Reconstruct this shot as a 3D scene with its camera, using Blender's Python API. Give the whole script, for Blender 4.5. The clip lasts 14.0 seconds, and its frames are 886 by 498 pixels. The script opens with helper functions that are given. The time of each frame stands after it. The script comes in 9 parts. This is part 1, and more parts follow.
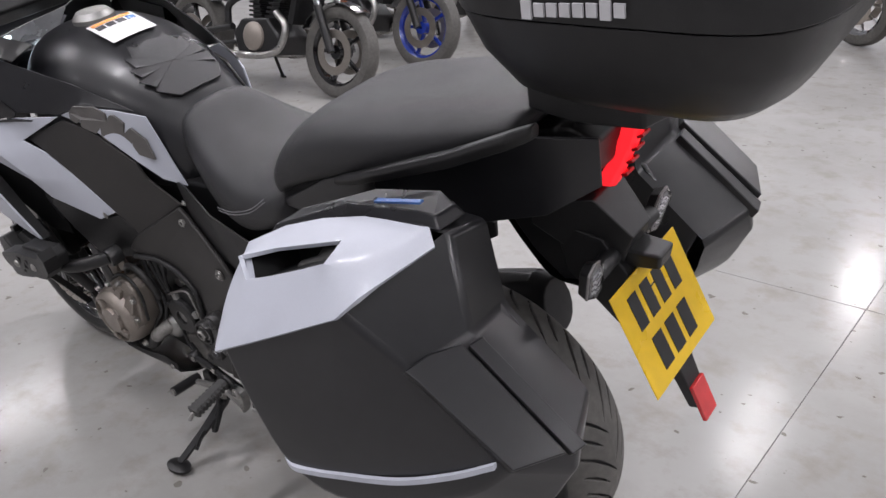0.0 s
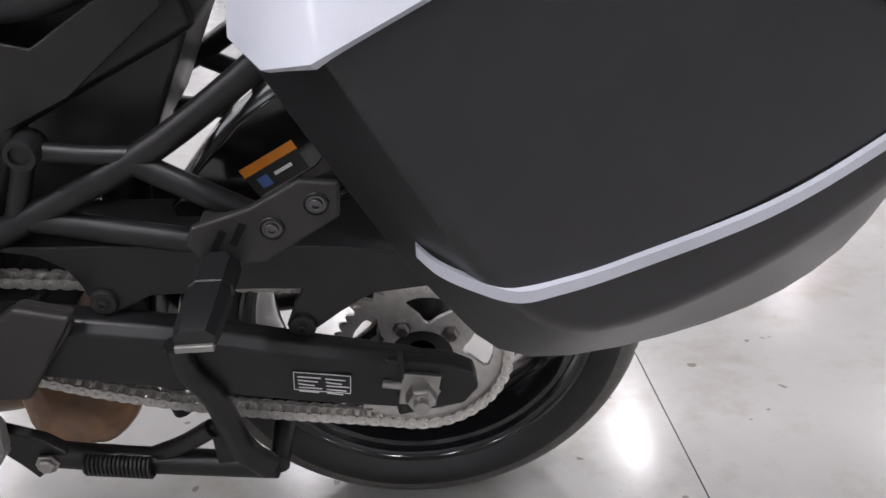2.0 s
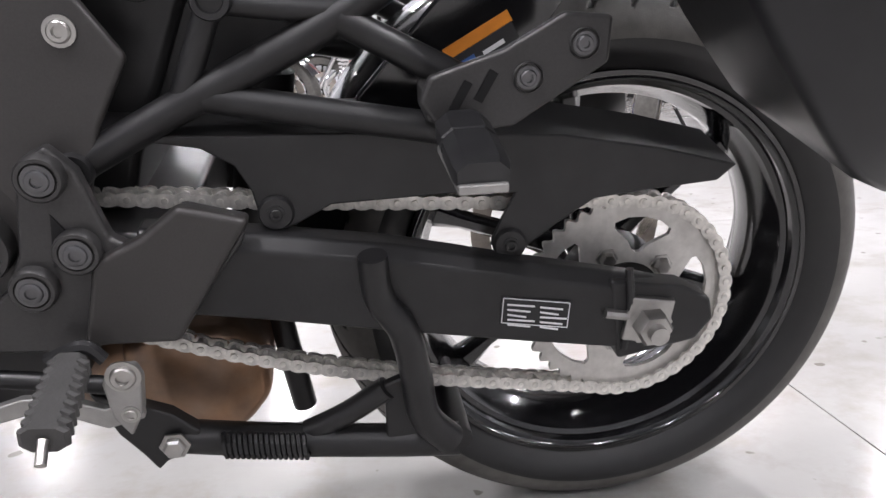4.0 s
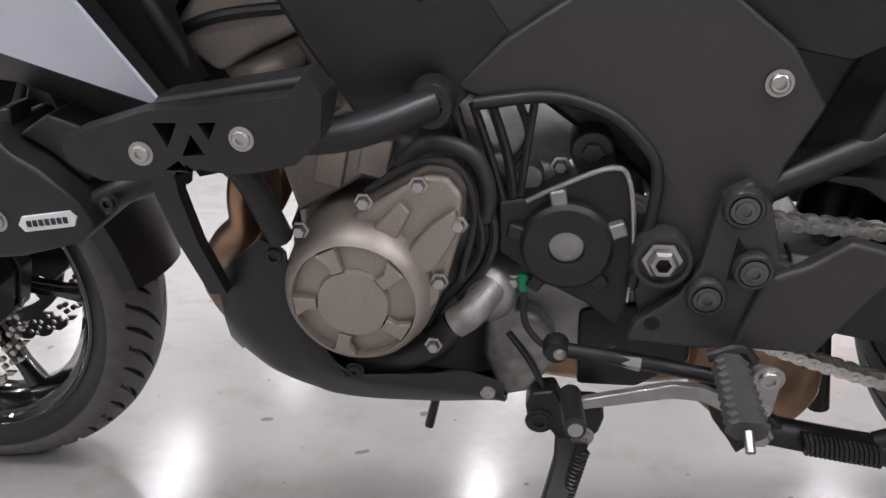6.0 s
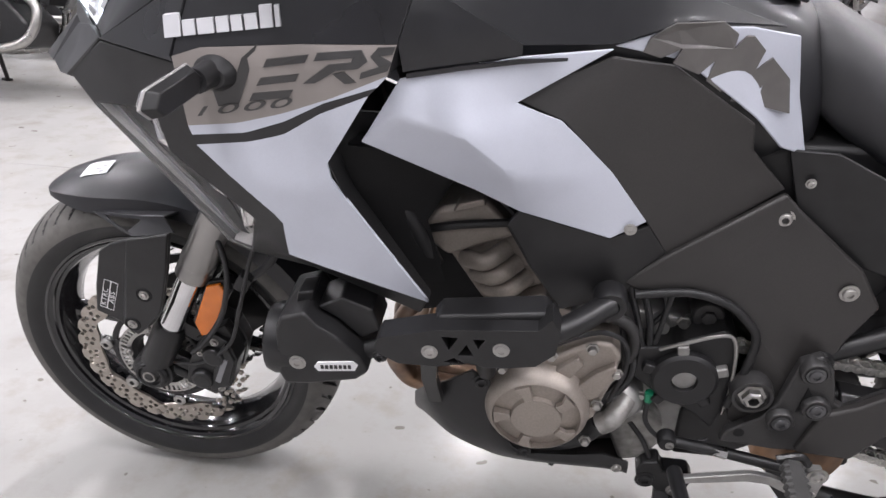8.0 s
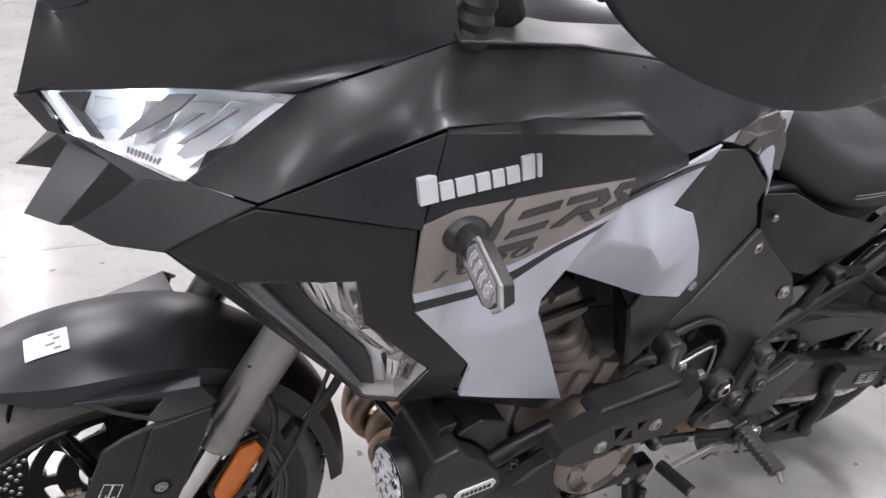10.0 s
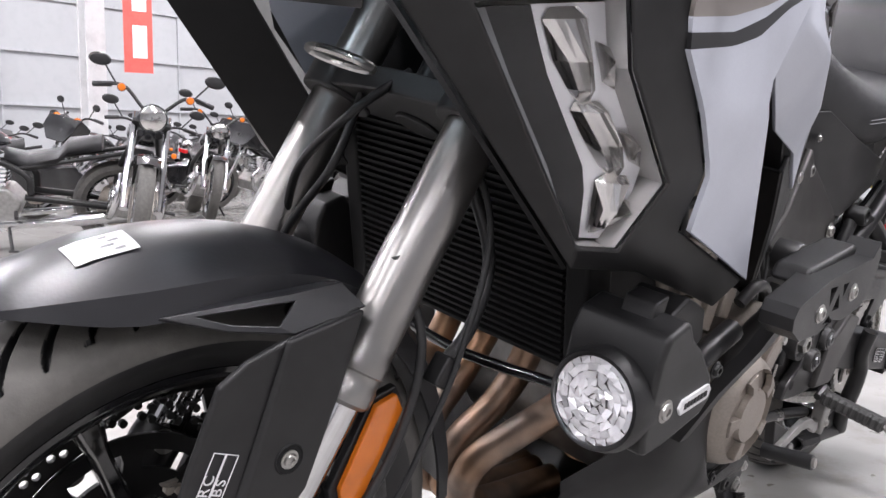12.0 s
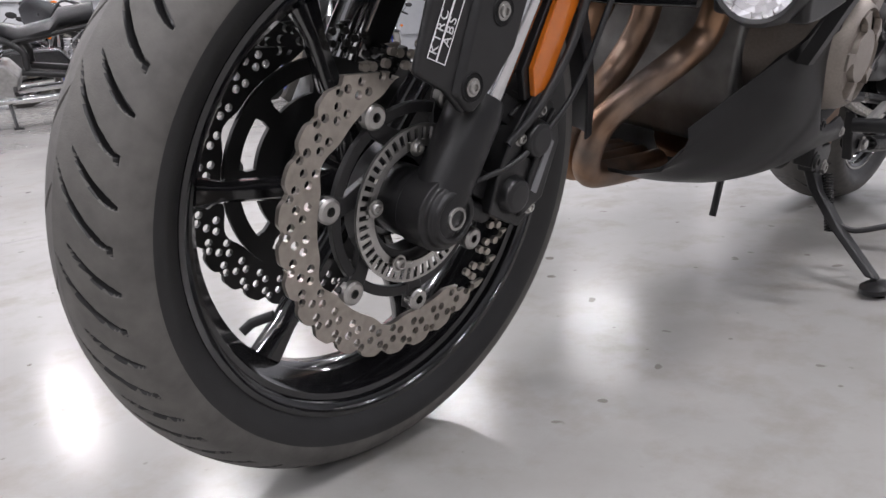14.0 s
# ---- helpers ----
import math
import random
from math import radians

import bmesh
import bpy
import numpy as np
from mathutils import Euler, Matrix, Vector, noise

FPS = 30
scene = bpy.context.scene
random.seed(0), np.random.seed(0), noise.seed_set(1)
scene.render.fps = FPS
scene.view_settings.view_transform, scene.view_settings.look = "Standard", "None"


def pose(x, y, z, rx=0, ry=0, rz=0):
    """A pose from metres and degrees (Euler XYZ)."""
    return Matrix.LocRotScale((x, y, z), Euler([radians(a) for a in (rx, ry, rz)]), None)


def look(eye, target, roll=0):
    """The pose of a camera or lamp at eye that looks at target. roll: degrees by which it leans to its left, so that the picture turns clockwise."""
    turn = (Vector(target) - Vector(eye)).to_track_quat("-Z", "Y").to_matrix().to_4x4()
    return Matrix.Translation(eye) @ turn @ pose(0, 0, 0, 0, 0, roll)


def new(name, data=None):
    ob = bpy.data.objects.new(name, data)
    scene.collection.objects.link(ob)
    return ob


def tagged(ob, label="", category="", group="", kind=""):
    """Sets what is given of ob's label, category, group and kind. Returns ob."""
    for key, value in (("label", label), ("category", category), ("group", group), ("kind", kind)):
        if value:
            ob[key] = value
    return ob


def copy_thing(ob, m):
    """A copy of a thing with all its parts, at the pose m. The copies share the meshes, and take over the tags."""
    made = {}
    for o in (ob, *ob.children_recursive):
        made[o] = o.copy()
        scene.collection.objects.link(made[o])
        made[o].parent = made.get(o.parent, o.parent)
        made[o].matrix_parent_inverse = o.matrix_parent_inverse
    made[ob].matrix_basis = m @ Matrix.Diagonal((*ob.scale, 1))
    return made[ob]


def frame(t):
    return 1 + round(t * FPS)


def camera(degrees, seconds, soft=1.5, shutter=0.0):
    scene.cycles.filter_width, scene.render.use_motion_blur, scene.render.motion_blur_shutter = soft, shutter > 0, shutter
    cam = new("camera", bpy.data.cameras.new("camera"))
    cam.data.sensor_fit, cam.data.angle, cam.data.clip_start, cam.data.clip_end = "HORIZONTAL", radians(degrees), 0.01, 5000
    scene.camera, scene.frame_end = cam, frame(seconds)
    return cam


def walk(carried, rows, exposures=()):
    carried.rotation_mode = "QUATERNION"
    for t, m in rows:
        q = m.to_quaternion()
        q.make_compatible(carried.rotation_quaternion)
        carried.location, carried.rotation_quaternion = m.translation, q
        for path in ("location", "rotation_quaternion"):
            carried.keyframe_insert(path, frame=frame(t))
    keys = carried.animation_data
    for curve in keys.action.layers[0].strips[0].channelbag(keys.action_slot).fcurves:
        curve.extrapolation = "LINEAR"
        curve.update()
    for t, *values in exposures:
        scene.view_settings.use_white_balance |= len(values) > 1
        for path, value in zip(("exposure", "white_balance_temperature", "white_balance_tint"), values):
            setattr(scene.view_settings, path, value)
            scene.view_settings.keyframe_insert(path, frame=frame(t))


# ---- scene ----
cam = camera(56.9, 14.0)
PATH = [
    (0, (2.376, -1.1, 1.318), (1.201, 0.288, 0.487), -2.2),
    (0.5, (2.136, -1.098, 1.207), (1.251, 0.477, 0.35), -1.9),
    (1, (1.887, -1.123, 1.111), (1.369, 0.607, 0.251), 1.2),
    (1.5, (1.686, -1.055, 0.995), (1.487, 0.751, 0.158), -2.6),
    (2, (1.545, -1.02, 0.785), (1.569, 0.843, 0.056), -2.3),
    (2.2, (1.491, -1.005, 0.695), (1.596, 0.889, 0.063), -2.2),
    (4.3, (1.216, -0.919, 0.544), (1.412, 1.02, 0.099), -3.0),
    (4.5, (1.181, -0.929, 0.553), (1.263, 1.02, 0.114), -3.1),
    (5, (1.072, -0.963, 0.586), (0.959, 0.979, 0.121), -2.2),
    (5.5, (0.952, -0.992, 0.635), (0.717, 0.926, 0.124), -1.2),
    (6, (0.861, -1.02, 0.643), (0.541, 0.875, 0.091), -0.6),
    (6.5, (0.823, -1.05, 0.767), (0.466, 0.81, 0.126), -0.6),
    (7, (0.82, -1.139, 0.904), (0.46, 0.673, 0.135), 0.1),
    (7.5, (0.777, -1.231, 1.008), (0.427, 0.565, 0.201), 0.9),
    (7.7, (0.734, -1.26, 1.028), (0.402, 0.538, 0.218), 1.3),
    (9.8, (0.003, -1.066, 1.141), (0.757, 0.587, 0.305), 5.4),
    (10, (-0.077, -1.039, 1.159), (0.817, 0.549, 0.334), 5.9),
    (10.5, (-0.193, -0.943, 1.14), (0.88, 0.559, 0.369), 3.3),
    (11, (-0.229, -0.836, 0.952), (0.904, 0.696, 0.343), 1.9),
    (11.5, (-0.273, -0.768, 0.8), (1.053, 0.706, 0.534), 1.1),
    (12, (-0.317, -0.74, 0.693), (1.068, 0.684, 0.465), 0.7),
    (12.5, (-0.368, -0.71, 0.616), (1.047, 0.685, 0.393), -0.4),
    (13, (-0.419, -0.692, 0.546), (0.991, 0.693, 0.239), -1.5),
    (13.5, (-0.473, -0.673, 0.472), (0.917, 0.7, 0.045), -2.7),
    (14, (-0.522, -0.674, 0.436), (0.845, 0.696, -0.069), -3.7),
]
EXPOSURES = [(0, -0.18), (1.5, -0.13), (2.0, 0.2), (2.2, 0.3), (4.3, 0.85), (5.0, 0.9), (6.0, 0.42), (6.5, 0.48), (7.0, 0.72), (7.7, 0.68), (9.8, 0.32), (10.5, 0.42), (11.0, 0.12), (11.5, 0.22), (12, 0.68), (12.5, 0.87), (13, 0.9), (13.5, 0.70), (14, 0.28)]
walk(cam, [(t, look(eye, target, roll)) for t, eye, target, roll in PATH], EXPOSURES)

# ---- light ----
world = bpy.data.worlds.new("hall_air")
scene.world = world
world.use_nodes = True
wbg = world.node_tree.nodes["Background"]
wbg.inputs[0].default_value = (0.75, 0.78, 0.84, 1)
wbg.inputs[1].default_value = 0.12


def hall_lamp(x, y, z, sx, sy, watts, turn=0):
    """One of the batten fittings under the roof."""
    la = bpy.data.lights.new("batten_light", "AREA")
    la.shape, la.size, la.size_y, la.energy = "RECTANGLE", sx, sy, watts
    la.color = (0.975, 0.945, 1.0)
    ob = new("batten_light", la)
    ob.matrix_world = pose(x, y, z, 0, 0, turn)
    return ob


LAMPS = [(x, y) for x in (-8.6, -4.4, -0.2, 4.0, 8.2, 12.4) for y in (-7.0, -2.2, 2.6, 8.0, 13.0)]
for lx, ly in LAMPS:
    hall_lamp(lx, ly, 5.4, 0.16, 1.40, {-7.0: 90, -2.2: 128}.get(ly, 140))


# ---- materials ----


def material(name, colour, rough=0.5, metal=0.0, coat=0.0, var=0.12, scale=40.0, bump=0.0, bump_scale=300.0, rvar=0.1, spec=0.5, second=None, second_scale=6.0, second_at=(0.45, 0.7)):
    """A Principled surface with colour and gloss broken up at two scales, and fine relief."""
    m = bpy.data.materials.new(name)
    m.use_nodes = True
    nt = m.node_tree
    n, l = nt.nodes, nt.links
    b = n["Principled BSDF"]
    b.inputs["Metallic"].default_value = metal
    b.inputs["Coat Weight"].default_value = coat
    b.inputs["Coat Roughness"].default_value = 0.12
    b.inputs["Specular IOR Level"].default_value = spec
    tc = n.new("ShaderNodeTexCoord")
    n1 = n.new("ShaderNodeTexNoise")
    n1.inputs["Scale"].default_value, n1.inputs["Detail"].default_value = scale, 6
    n2 = n.new("ShaderNodeTexNoise")
    n2.inputs["Scale"].default_value, n2.inputs["Detail"].default_value = second_scale, 5
    l.new(tc.outputs["Object"], n1.inputs["Vector"])
    l.new(tc.outputs["Object"], n2.inputs["Vector"])
    ramp = n.new("ShaderNodeMapRange")
    ramp.inputs["From Min"].default_value, ramp.inputs["From Max"].default_value = 0.3, 0.7
    ramp.inputs["To Min"].default_value, ramp.inputs["To Max"].default_value = 1 - var, 1 + var
    l.new(n1.outputs["Fac"], ramp.inputs["Value"])
    mix = n.new("ShaderNodeMix")
    mix.data_type = "RGBA"
    mix.inputs["A"].default_value = (*colour, 1)
    mix.inputs["B"].default_value = (*(second or tuple(c * 0.85 for c in colour)), 1)
    step = n.new("ShaderNodeMapRange")
    step.inputs["From Min"].default_value, step.inputs["From Max"].default_value = second_at
    l.new(n2.outputs["Fac"], step.inputs["Value"])
    l.new(step.outputs["Result"], mix.inputs["Factor"])
    mul = n.new("ShaderNodeMix")
    mul.data_type, mul.blend_type = "RGBA", "MULTIPLY"
    mul.inputs["Factor"].default_value = 1.0
    l.new(mix.outputs["Result"], mul.inputs["A"])
    l.new(ramp.outputs["Result"], mul.inputs["B"])
    l.new(mul.outputs["Result"], b.inputs["Base Color"])
    rr = n.new("ShaderNodeMapRange")
    rr.inputs["From Min"].default_value, rr.inputs["From Max"].default_value = 0.3, 0.7
    rr.inputs["To Min"].default_value, rr.inputs["To Max"].default_value = max(0.02, rough - rvar), rough + rvar
    l.new(n2.outputs["Fac"], rr.inputs["Value"])
    l.new(rr.outputs["Result"], b.inputs["Roughness"])
    if bump:
        n3 = n.new("ShaderNodeTexNoise")
        n3.inputs["Scale"].default_value, n3.inputs["Detail"].default_value = bump_scale, 3
        l.new(tc.outputs["Object"], n3.inputs["Vector"])
        bp = n.new("ShaderNodeBump")
        bp.inputs["Strength"].default_value, bp.inputs["Distance"].default_value = bump, 0.002
        l.new(n3.outputs["Fac"], bp.inputs["Height"])
        l.new(bp.outputs["Normal"], b.inputs["Normal"])
    return m


def glowing(name, colour, strength, base=(0.8, 0.8, 0.8)):
    m = bpy.data.materials.new(name)
    m.use_nodes = True
    b = m.node_tree.nodes["Principled BSDF"]
    b.inputs["Base Color"].default_value = (*base, 1)
    b.inputs["Emission Color"].default_value = (*colour, 1)
    b.inputs["Emission Strength"].default_value = strength
    return m


def clear(name, colour=(1, 1, 1), rough=0.02, weight=1.0):
    m = bpy.data.materials.new(name)
    m.use_nodes = True
    b = m.node_tree.nodes["Principled BSDF"]
    b.inputs["Base Color"].default_value = (*colour, 1)
    b.inputs["Roughness"].default_value = rough
    b.inputs["Transmission Weight"].default_value = weight
    b.inputs["IOR"].default_value = 1.3
    return m


M_PLASTIC = material("black_plastic", (0.0130, 0.0128, 0.0134), 0.41, spec=0.42, bump=0.12, bump_scale=900, var=0.2)
M_SATIN = material("satin_black_paint", (0.0122, 0.0122, 0.0142), 0.34, spec=0.48, coat=0.10, var=0.12)
M_GRAPHITE = material("graphite_paint", (0.036, 0.035, 0.035), 0.42, metal=0.25, var=0.12, scale=400)
M_COVERGREY = material("warm_grey_cover", (0.030, 0.028, 0.027), 0.45, metal=0.15, var=0.1, scale=500, bump=0.1, bump_scale=900)
M_WHITE = material("pearl_white_paint", (0.50, 0.52, 0.585), 0.46, coat=0.12, var=0.02, scale=500, rvar=0.04)
M_DECAL = material("grey_brown_decal", (0.25, 0.225, 0.21), 0.4, coat=0.2, var=0.05)
M_SILVER = material("silver_letter", (0.58, 0.58, 0.60), 0.32, metal=0.25, var=0.05)
M_BRONZE = material("bronze_engine_paint", (0.30, 0.265, 0.235), 0.46, metal=0.55, var=0.08, scale=300, bump=0.1, bump_scale=700)
M_ALLOY = material("cast_alloy", (0.34, 0.335, 0.325), 0.5, metal=0.85, var=0.15, bump=0.15, bump_scale=500)
M_CASTDARK = material("weathered_casting", (0.30, 0.29, 0.275), 0.5, metal=0.6, var=0.3, scale=60, bump=0.3, bump_scale=400)
M_STEEL = material("zinc_steel", (0.42, 0.41, 0.395), 0.33, metal=1.0, var=0.15)
M_BOLT = material("dark_zinc_bolt", (0.13, 0.13, 0.135), 0.36, metal=0.9, var=0.1)
M_FACET = material("satin_lamp_facet", (0.80, 0.80, 0.82), 0.36, metal=0.55, var=0.05)
M_CHROME = material("hard_chrome", (0.72, 0.72, 0.73), 0.07, metal=1.0, var=0.04, rvar=0.03)
M_FORK = material("anodised_fork_tube", (0.33, 0.32, 0.31), 0.30, metal=0.95, var=0.02, rvar=0.02)
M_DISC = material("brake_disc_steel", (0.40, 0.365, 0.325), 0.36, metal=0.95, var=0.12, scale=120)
# far disc's shade put into its colour; its carrier is black too
M_DISC_SHADED = material("shaded_disc_and_carrier", (0.03, 0.03, 0.03), 0.45, metal=0.6)
M_COPPER = material("heat_tinted_steel", (0.34, 0.205, 0.125), 0.40, metal=0.9, var=0.25, scale=30, second=(0.25, 0.21, 0.185), second_scale=9)
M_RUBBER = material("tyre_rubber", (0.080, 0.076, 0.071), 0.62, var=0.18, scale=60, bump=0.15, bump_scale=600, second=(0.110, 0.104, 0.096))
# black sidewall rubber, also the painted shade inside the tread cuts
M_SIDE_GROOVE = material("sidewall_and_groove_shade", (0.0105, 0.0105, 0.011), 0.42, var=0.15, bump=0.1, bump_scale=700)
M_SIDEWALL = material("hose_rubber", (0.014, 0.014, 0.015), 0.45)
M_PEG = material("grey_peg_rubber", (0.045, 0.044, 0.043), 0.55, var=0.2, bump=0.2)
M_VINYL = material("seat_vinyl", (0.022, 0.022, 0.024), 0.42, bump=0.35, bump_scale=1100, var=0.1, rvar=0.05)
M_GLOSS = material("gloss_black_wheel", (0.008, 0.008, 0.009), 0.12, coat=0.6, var=0.1, rvar=0.05)
M_BLACK = material("black_powder_coat", (0.0115, 0.0113, 0.012), 0.40, spec=0.42, var=0.2, bump=0.08)
M_CALIPER = material("black_caliper_paint", (0.0085, 0.0085, 0.009), 0.34, var=0.2, bump=0.06)
M_SPROCKET = material("pale_sprocket_steel", (0.60, 0.585, 0.56), 0.46, metal=0.6, var=0.12, scale=90)
M_CHAIN = material("chain_plate", (0.72, 0.70, 0.66), 0.42, metal=0.6, var=0.3, scale=90)
# radiator and inner panels; also the black for painted shade in openings
M_CORE_SHADE = material("core_and_shade_black", (0.007, 0.007, 0.0075), 0.6, spec=0.25)
M_RED = material("red_lens", (0.55, 0.012, 0.016), 0.12, coat=0.8, var=0.1)
M_REDGLOW = glowing("red_tail_light", (1.0, 0.02, 0.03), 1.1, (0.6, 0.01, 0.02))
M_AMBER = material("amber_reflector", (0.62, 0.16, 0.012), 0.2, coat=0.5, var=0.1)
M_LENS = clear("clear_lens", (0.96, 0.97, 1.0))
M_LAMPBOX = material("lamp_bowl_grey", (0.42, 0.41, 0.40), 0.35, coat=0.3)
M_COVER = clear("thin_clear_cover", (0.97, 0.97, 0.98))
M_COVER.node_tree.nodes["Principled BSDF"].inputs["IOR"].default_value = 1.15
M_SMOKE = clear("smoked_screen", (0.12, 0.12, 0.13), 0.05, 0.8)
M_REFLECTOR = material("lamp_reflector", (0.70, 0.685, 0.67), 0.12, metal=1.0, var=0.1, rvar=0.05)
M_LED = glowing("headlight_led", (0.74, 0.87, 1.0), 5.0)
M_BOWL = material("bright_headlight_bowl", (0.80, 0.81, 0.83), 0.27, metal=0.6, var=0.08)
M_YELLOW = material("yellow_plate", (0.72, 0.46, 0.012), 0.3, coat=0.4, var=0.05)
M_INK = material("black_ink", (0.012, 0.012, 0.013), 0.5)
M_PAPER = material("paper_label", (0.72, 0.72, 0.73), 0.55, var=0.05)
M_BLUE = material("blue_trim", (0.03, 0.10, 0.32), 0.3, coat=0.4)
M_GREY = material("grey_trim", (0.20, 0.20, 0.21), 0.4)
M_ORANGE = material("orange_label", (0.75, 0.25, 0.02), 0.4)
M_GREEN = material("green_connector", (0.01, 0.2, 0.10), 0.4)

# ---- mesh helpers ----


def part(name, bm, mat, parent=None, label="", bevel=0.0, solid=0.0, seg=2, angle=38, flip=False, soft=None):
    """Links a bmesh as one mesh object under a thing or a part."""
    if flip:
        bmesh.ops.scale(bm, vec=(1, -1, 1), verts=bm.verts)
    bmesh.ops.recalc_face_normals(bm, faces=bm.faces)
    for f in bm.faces:
        f.smooth = True
    limit = radians(angle)
    for e in bm.edges:
        e.smooth = len(e.link_faces) == 2 and (soft is not None or e.calc_face_angle(0) < limit)
    if soft is not None:
        ec = bm.edges.layers.float.new("crease_edge")
        vc = bm.verts.layers.float.new("crease_vert")
        for e in bm.edges:
            e[ec] = 1.0 if len(e.link_faces) < 2 else soft
        for v in bm.verts:
            v[vc] = 1.0 if v.is_boundary else 0.0
    me = bpy.data.meshes.new(name)
    bm.to_mesh(me)
    bm.free()
    me.materials.append(mat)
    ob = new(name, me)
    if parent is not None:
        ob.parent = parent
    if label:
        ob["label"] = label
    if soft is not None:
        md = ob.modifiers.new("round", "SUBSURF")
        md.levels = md.render_levels = 3
    if solid:
        md = ob.modifiers.new("thickness", "SOLIDIFY")
        md.thickness, md.offset = solid, -1
    if bevel:
        md = ob.modifiers.new("edges", "BEVEL")
        md.width, md.segments, md.limit_method, md.angle_limit = bevel, seg, "ANGLE", radians(28)
        md.harden_normals = True
    return ob


def thing(name, label, category, m=None, group="", kind=""):
    ob = new(name)
    ob.empty_display_size = 0.1
    if m is not None:
        ob.matrix_world = m
    return tagged(ob, label, category, group, kind)


def smooth_line(pts, res=6, closed=False):
    """A rounded line through the points."""
    p = [Vector(q) for q in pts]
    n = len(p)
    if n < 3:
        return p
    out = []
    for i in range(n if closed else n - 1):
        if closed:
            a, b, c, d = p[i - 1], p[i], p[(i + 1) % n], p[(i + 2) % n]
        else:
            b, c = p[i], p[i + 1]
            a = p[i - 1] if i else b * 2 - c
            d = p[i + 2] if i + 2 < n else c * 2 - b
        for k in range(res):
            t = k / res
            out.append(0.5 * (2 * b + (c - a) * t + (2 * a - 5 * b + 4 * c - d) * t * t + (3 * b - a - 3 * c + d) * t ** 3))
    if not closed:
        out.append(p[-1])
    return out


def tube(bm, pts, r, seg=10, res=6, smooth=True, r_end=None):
    line = smooth_line(pts, res) if smooth else [Vector(p) for p in pts]
    n = len(line)
    side, rings = None, []
    for i, p in enumerate(line):
        d = (line[min(i + 1, n - 1)] - line[max(i - 1, 0)]).normalized()
        if side is None:
            side = d.cross(Vector((0, 0, 1)) if abs(d.z) < 0.9 else Vector((1, 0, 0))).normalized()
        side = (side - d * side.dot(d)).normalized()
        up = d.cross(side)
        rad = r if r_end is None else r + (r_end - r) * i / (n - 1)
        rings.append([bm.verts.new(p + rad * (math.cos(a) * side + math.sin(a) * up)) for a in (2 * math.pi * k / seg for k in range(seg))])
    for a, b in zip(rings, rings[1:]):
        for k in range(seg):
            bm.faces.new((a[k], a[(k + 1) % seg], b[(k + 1) % seg], b[k]))
    bm.faces.new(rings[0][::-1])
    bm.faces.new(rings[-1])
    return bm


def prism(bm, outline, y0, y1, plane="xz"):
    """An outline pulled from y0 to y1. plane names the outline's axes."""
    put = {"xz": lambda a, b, h: (a, h, b), "xy": lambda a, b, h: (a, b, h), "yz": lambda a, b, h: (h, a, b)}[plane]
    lo = [bm.verts.new(put(a, b, y0)) for a, b in outline]
    hi = [bm.verts.new(put(a, b, y1)) for a, b in outline]
    bm.faces.new(lo)
    bm.faces.new(hi[::-1])
    n = len(lo)
    for k in range(n):
        bm.faces.new((lo[k], hi[k], hi[(k + 1) % n], lo[(k + 1) % n]))
    return bm


def lathe(bm, profile, centre=(0, 0, 0), seg=48, axis="y", closed=False):
    """Turns (radius, height) rows round an axis."""
    rings = []
    for r, h in profile:
        if r < 1e-6:
            q = {"y": (0, h, 0), "x": (h, 0, 0), "z": (0, 0, h)}[axis]
            rings.append([bm.verts.new(Vector(centre) + Vector(q))])
            continue
        ring = []
        for k in range(seg):
            a = 2 * math.pi * k / seg
            u, v = r * math.cos(a), r * math.sin(a)
            q = {"y": (u, h, v), "x": (h, u, v), "z": (u, v, h)}[axis]
            ring.append(bm.verts.new(Vector(centre) + Vector(q)))
        rings.append(ring)
    pairs = list(zip(rings, rings[1:])) + ([(rings[-1], rings[0])] if closed else [])
    for a, b in pairs:
        if len(a) == len(b) == 1:
            continue
        for k in range(max(len(a), len(b))):
            j = (k + 1) % max(len(a), len(b))
            q = [a[0]] if len(a) == 1 else [a[k], a[j]]
            q += [b[0]] if len(b) == 1 else [b[j], b[k]]
            bm.faces.new(q)
    return bm


def loft(bm, rings, cap=True):
    """Skins closed rings of equally many points."""
    vs = [[bm.verts.new(p) for p in ring] for ring in rings]
    n = len(vs[0])
    for a, b in zip(vs, vs[1:]):
        for k in range(n):
            bm.faces.new((a[k], a[(k + 1) % n], b[(k + 1) % n], b[k]))
    if cap:
        bm.faces.new(vs[0][::-1])
        bm.faces.new(vs[-1])
    return bm


def box(bm, c, s, m=None):
    g = bmesh.ops.create_cube(bm, size=1.0)["verts"]
    bmesh.ops.scale(bm, vec=s, verts=g)
    if m is not None:
        bmesh.ops.transform(bm, matrix=m, verts=g)
    bmesh.ops.translate(bm, vec=c, verts=g)
    return bm


def shell(bm, pts, faces):
    vs = [bm.verts.new(p) for p in pts]
    for f in faces:
        bm.faces.new([vs[k] for k in f])
    return bm


def patch(bm, outer, inner_rows=()):
    """A skin from rows of points, each row as long as the others."""
    rows = [[bm.verts.new(p) for p in row] for row in (outer, *inner_rows)]
    for a, b in zip(rows, rows[1:]):
        for k in range(len(a) - 1):
            bm.faces.new((a[k], a[k + 1], b[k + 1], b[k]))
    return bm


def N():
    return bmesh.new()


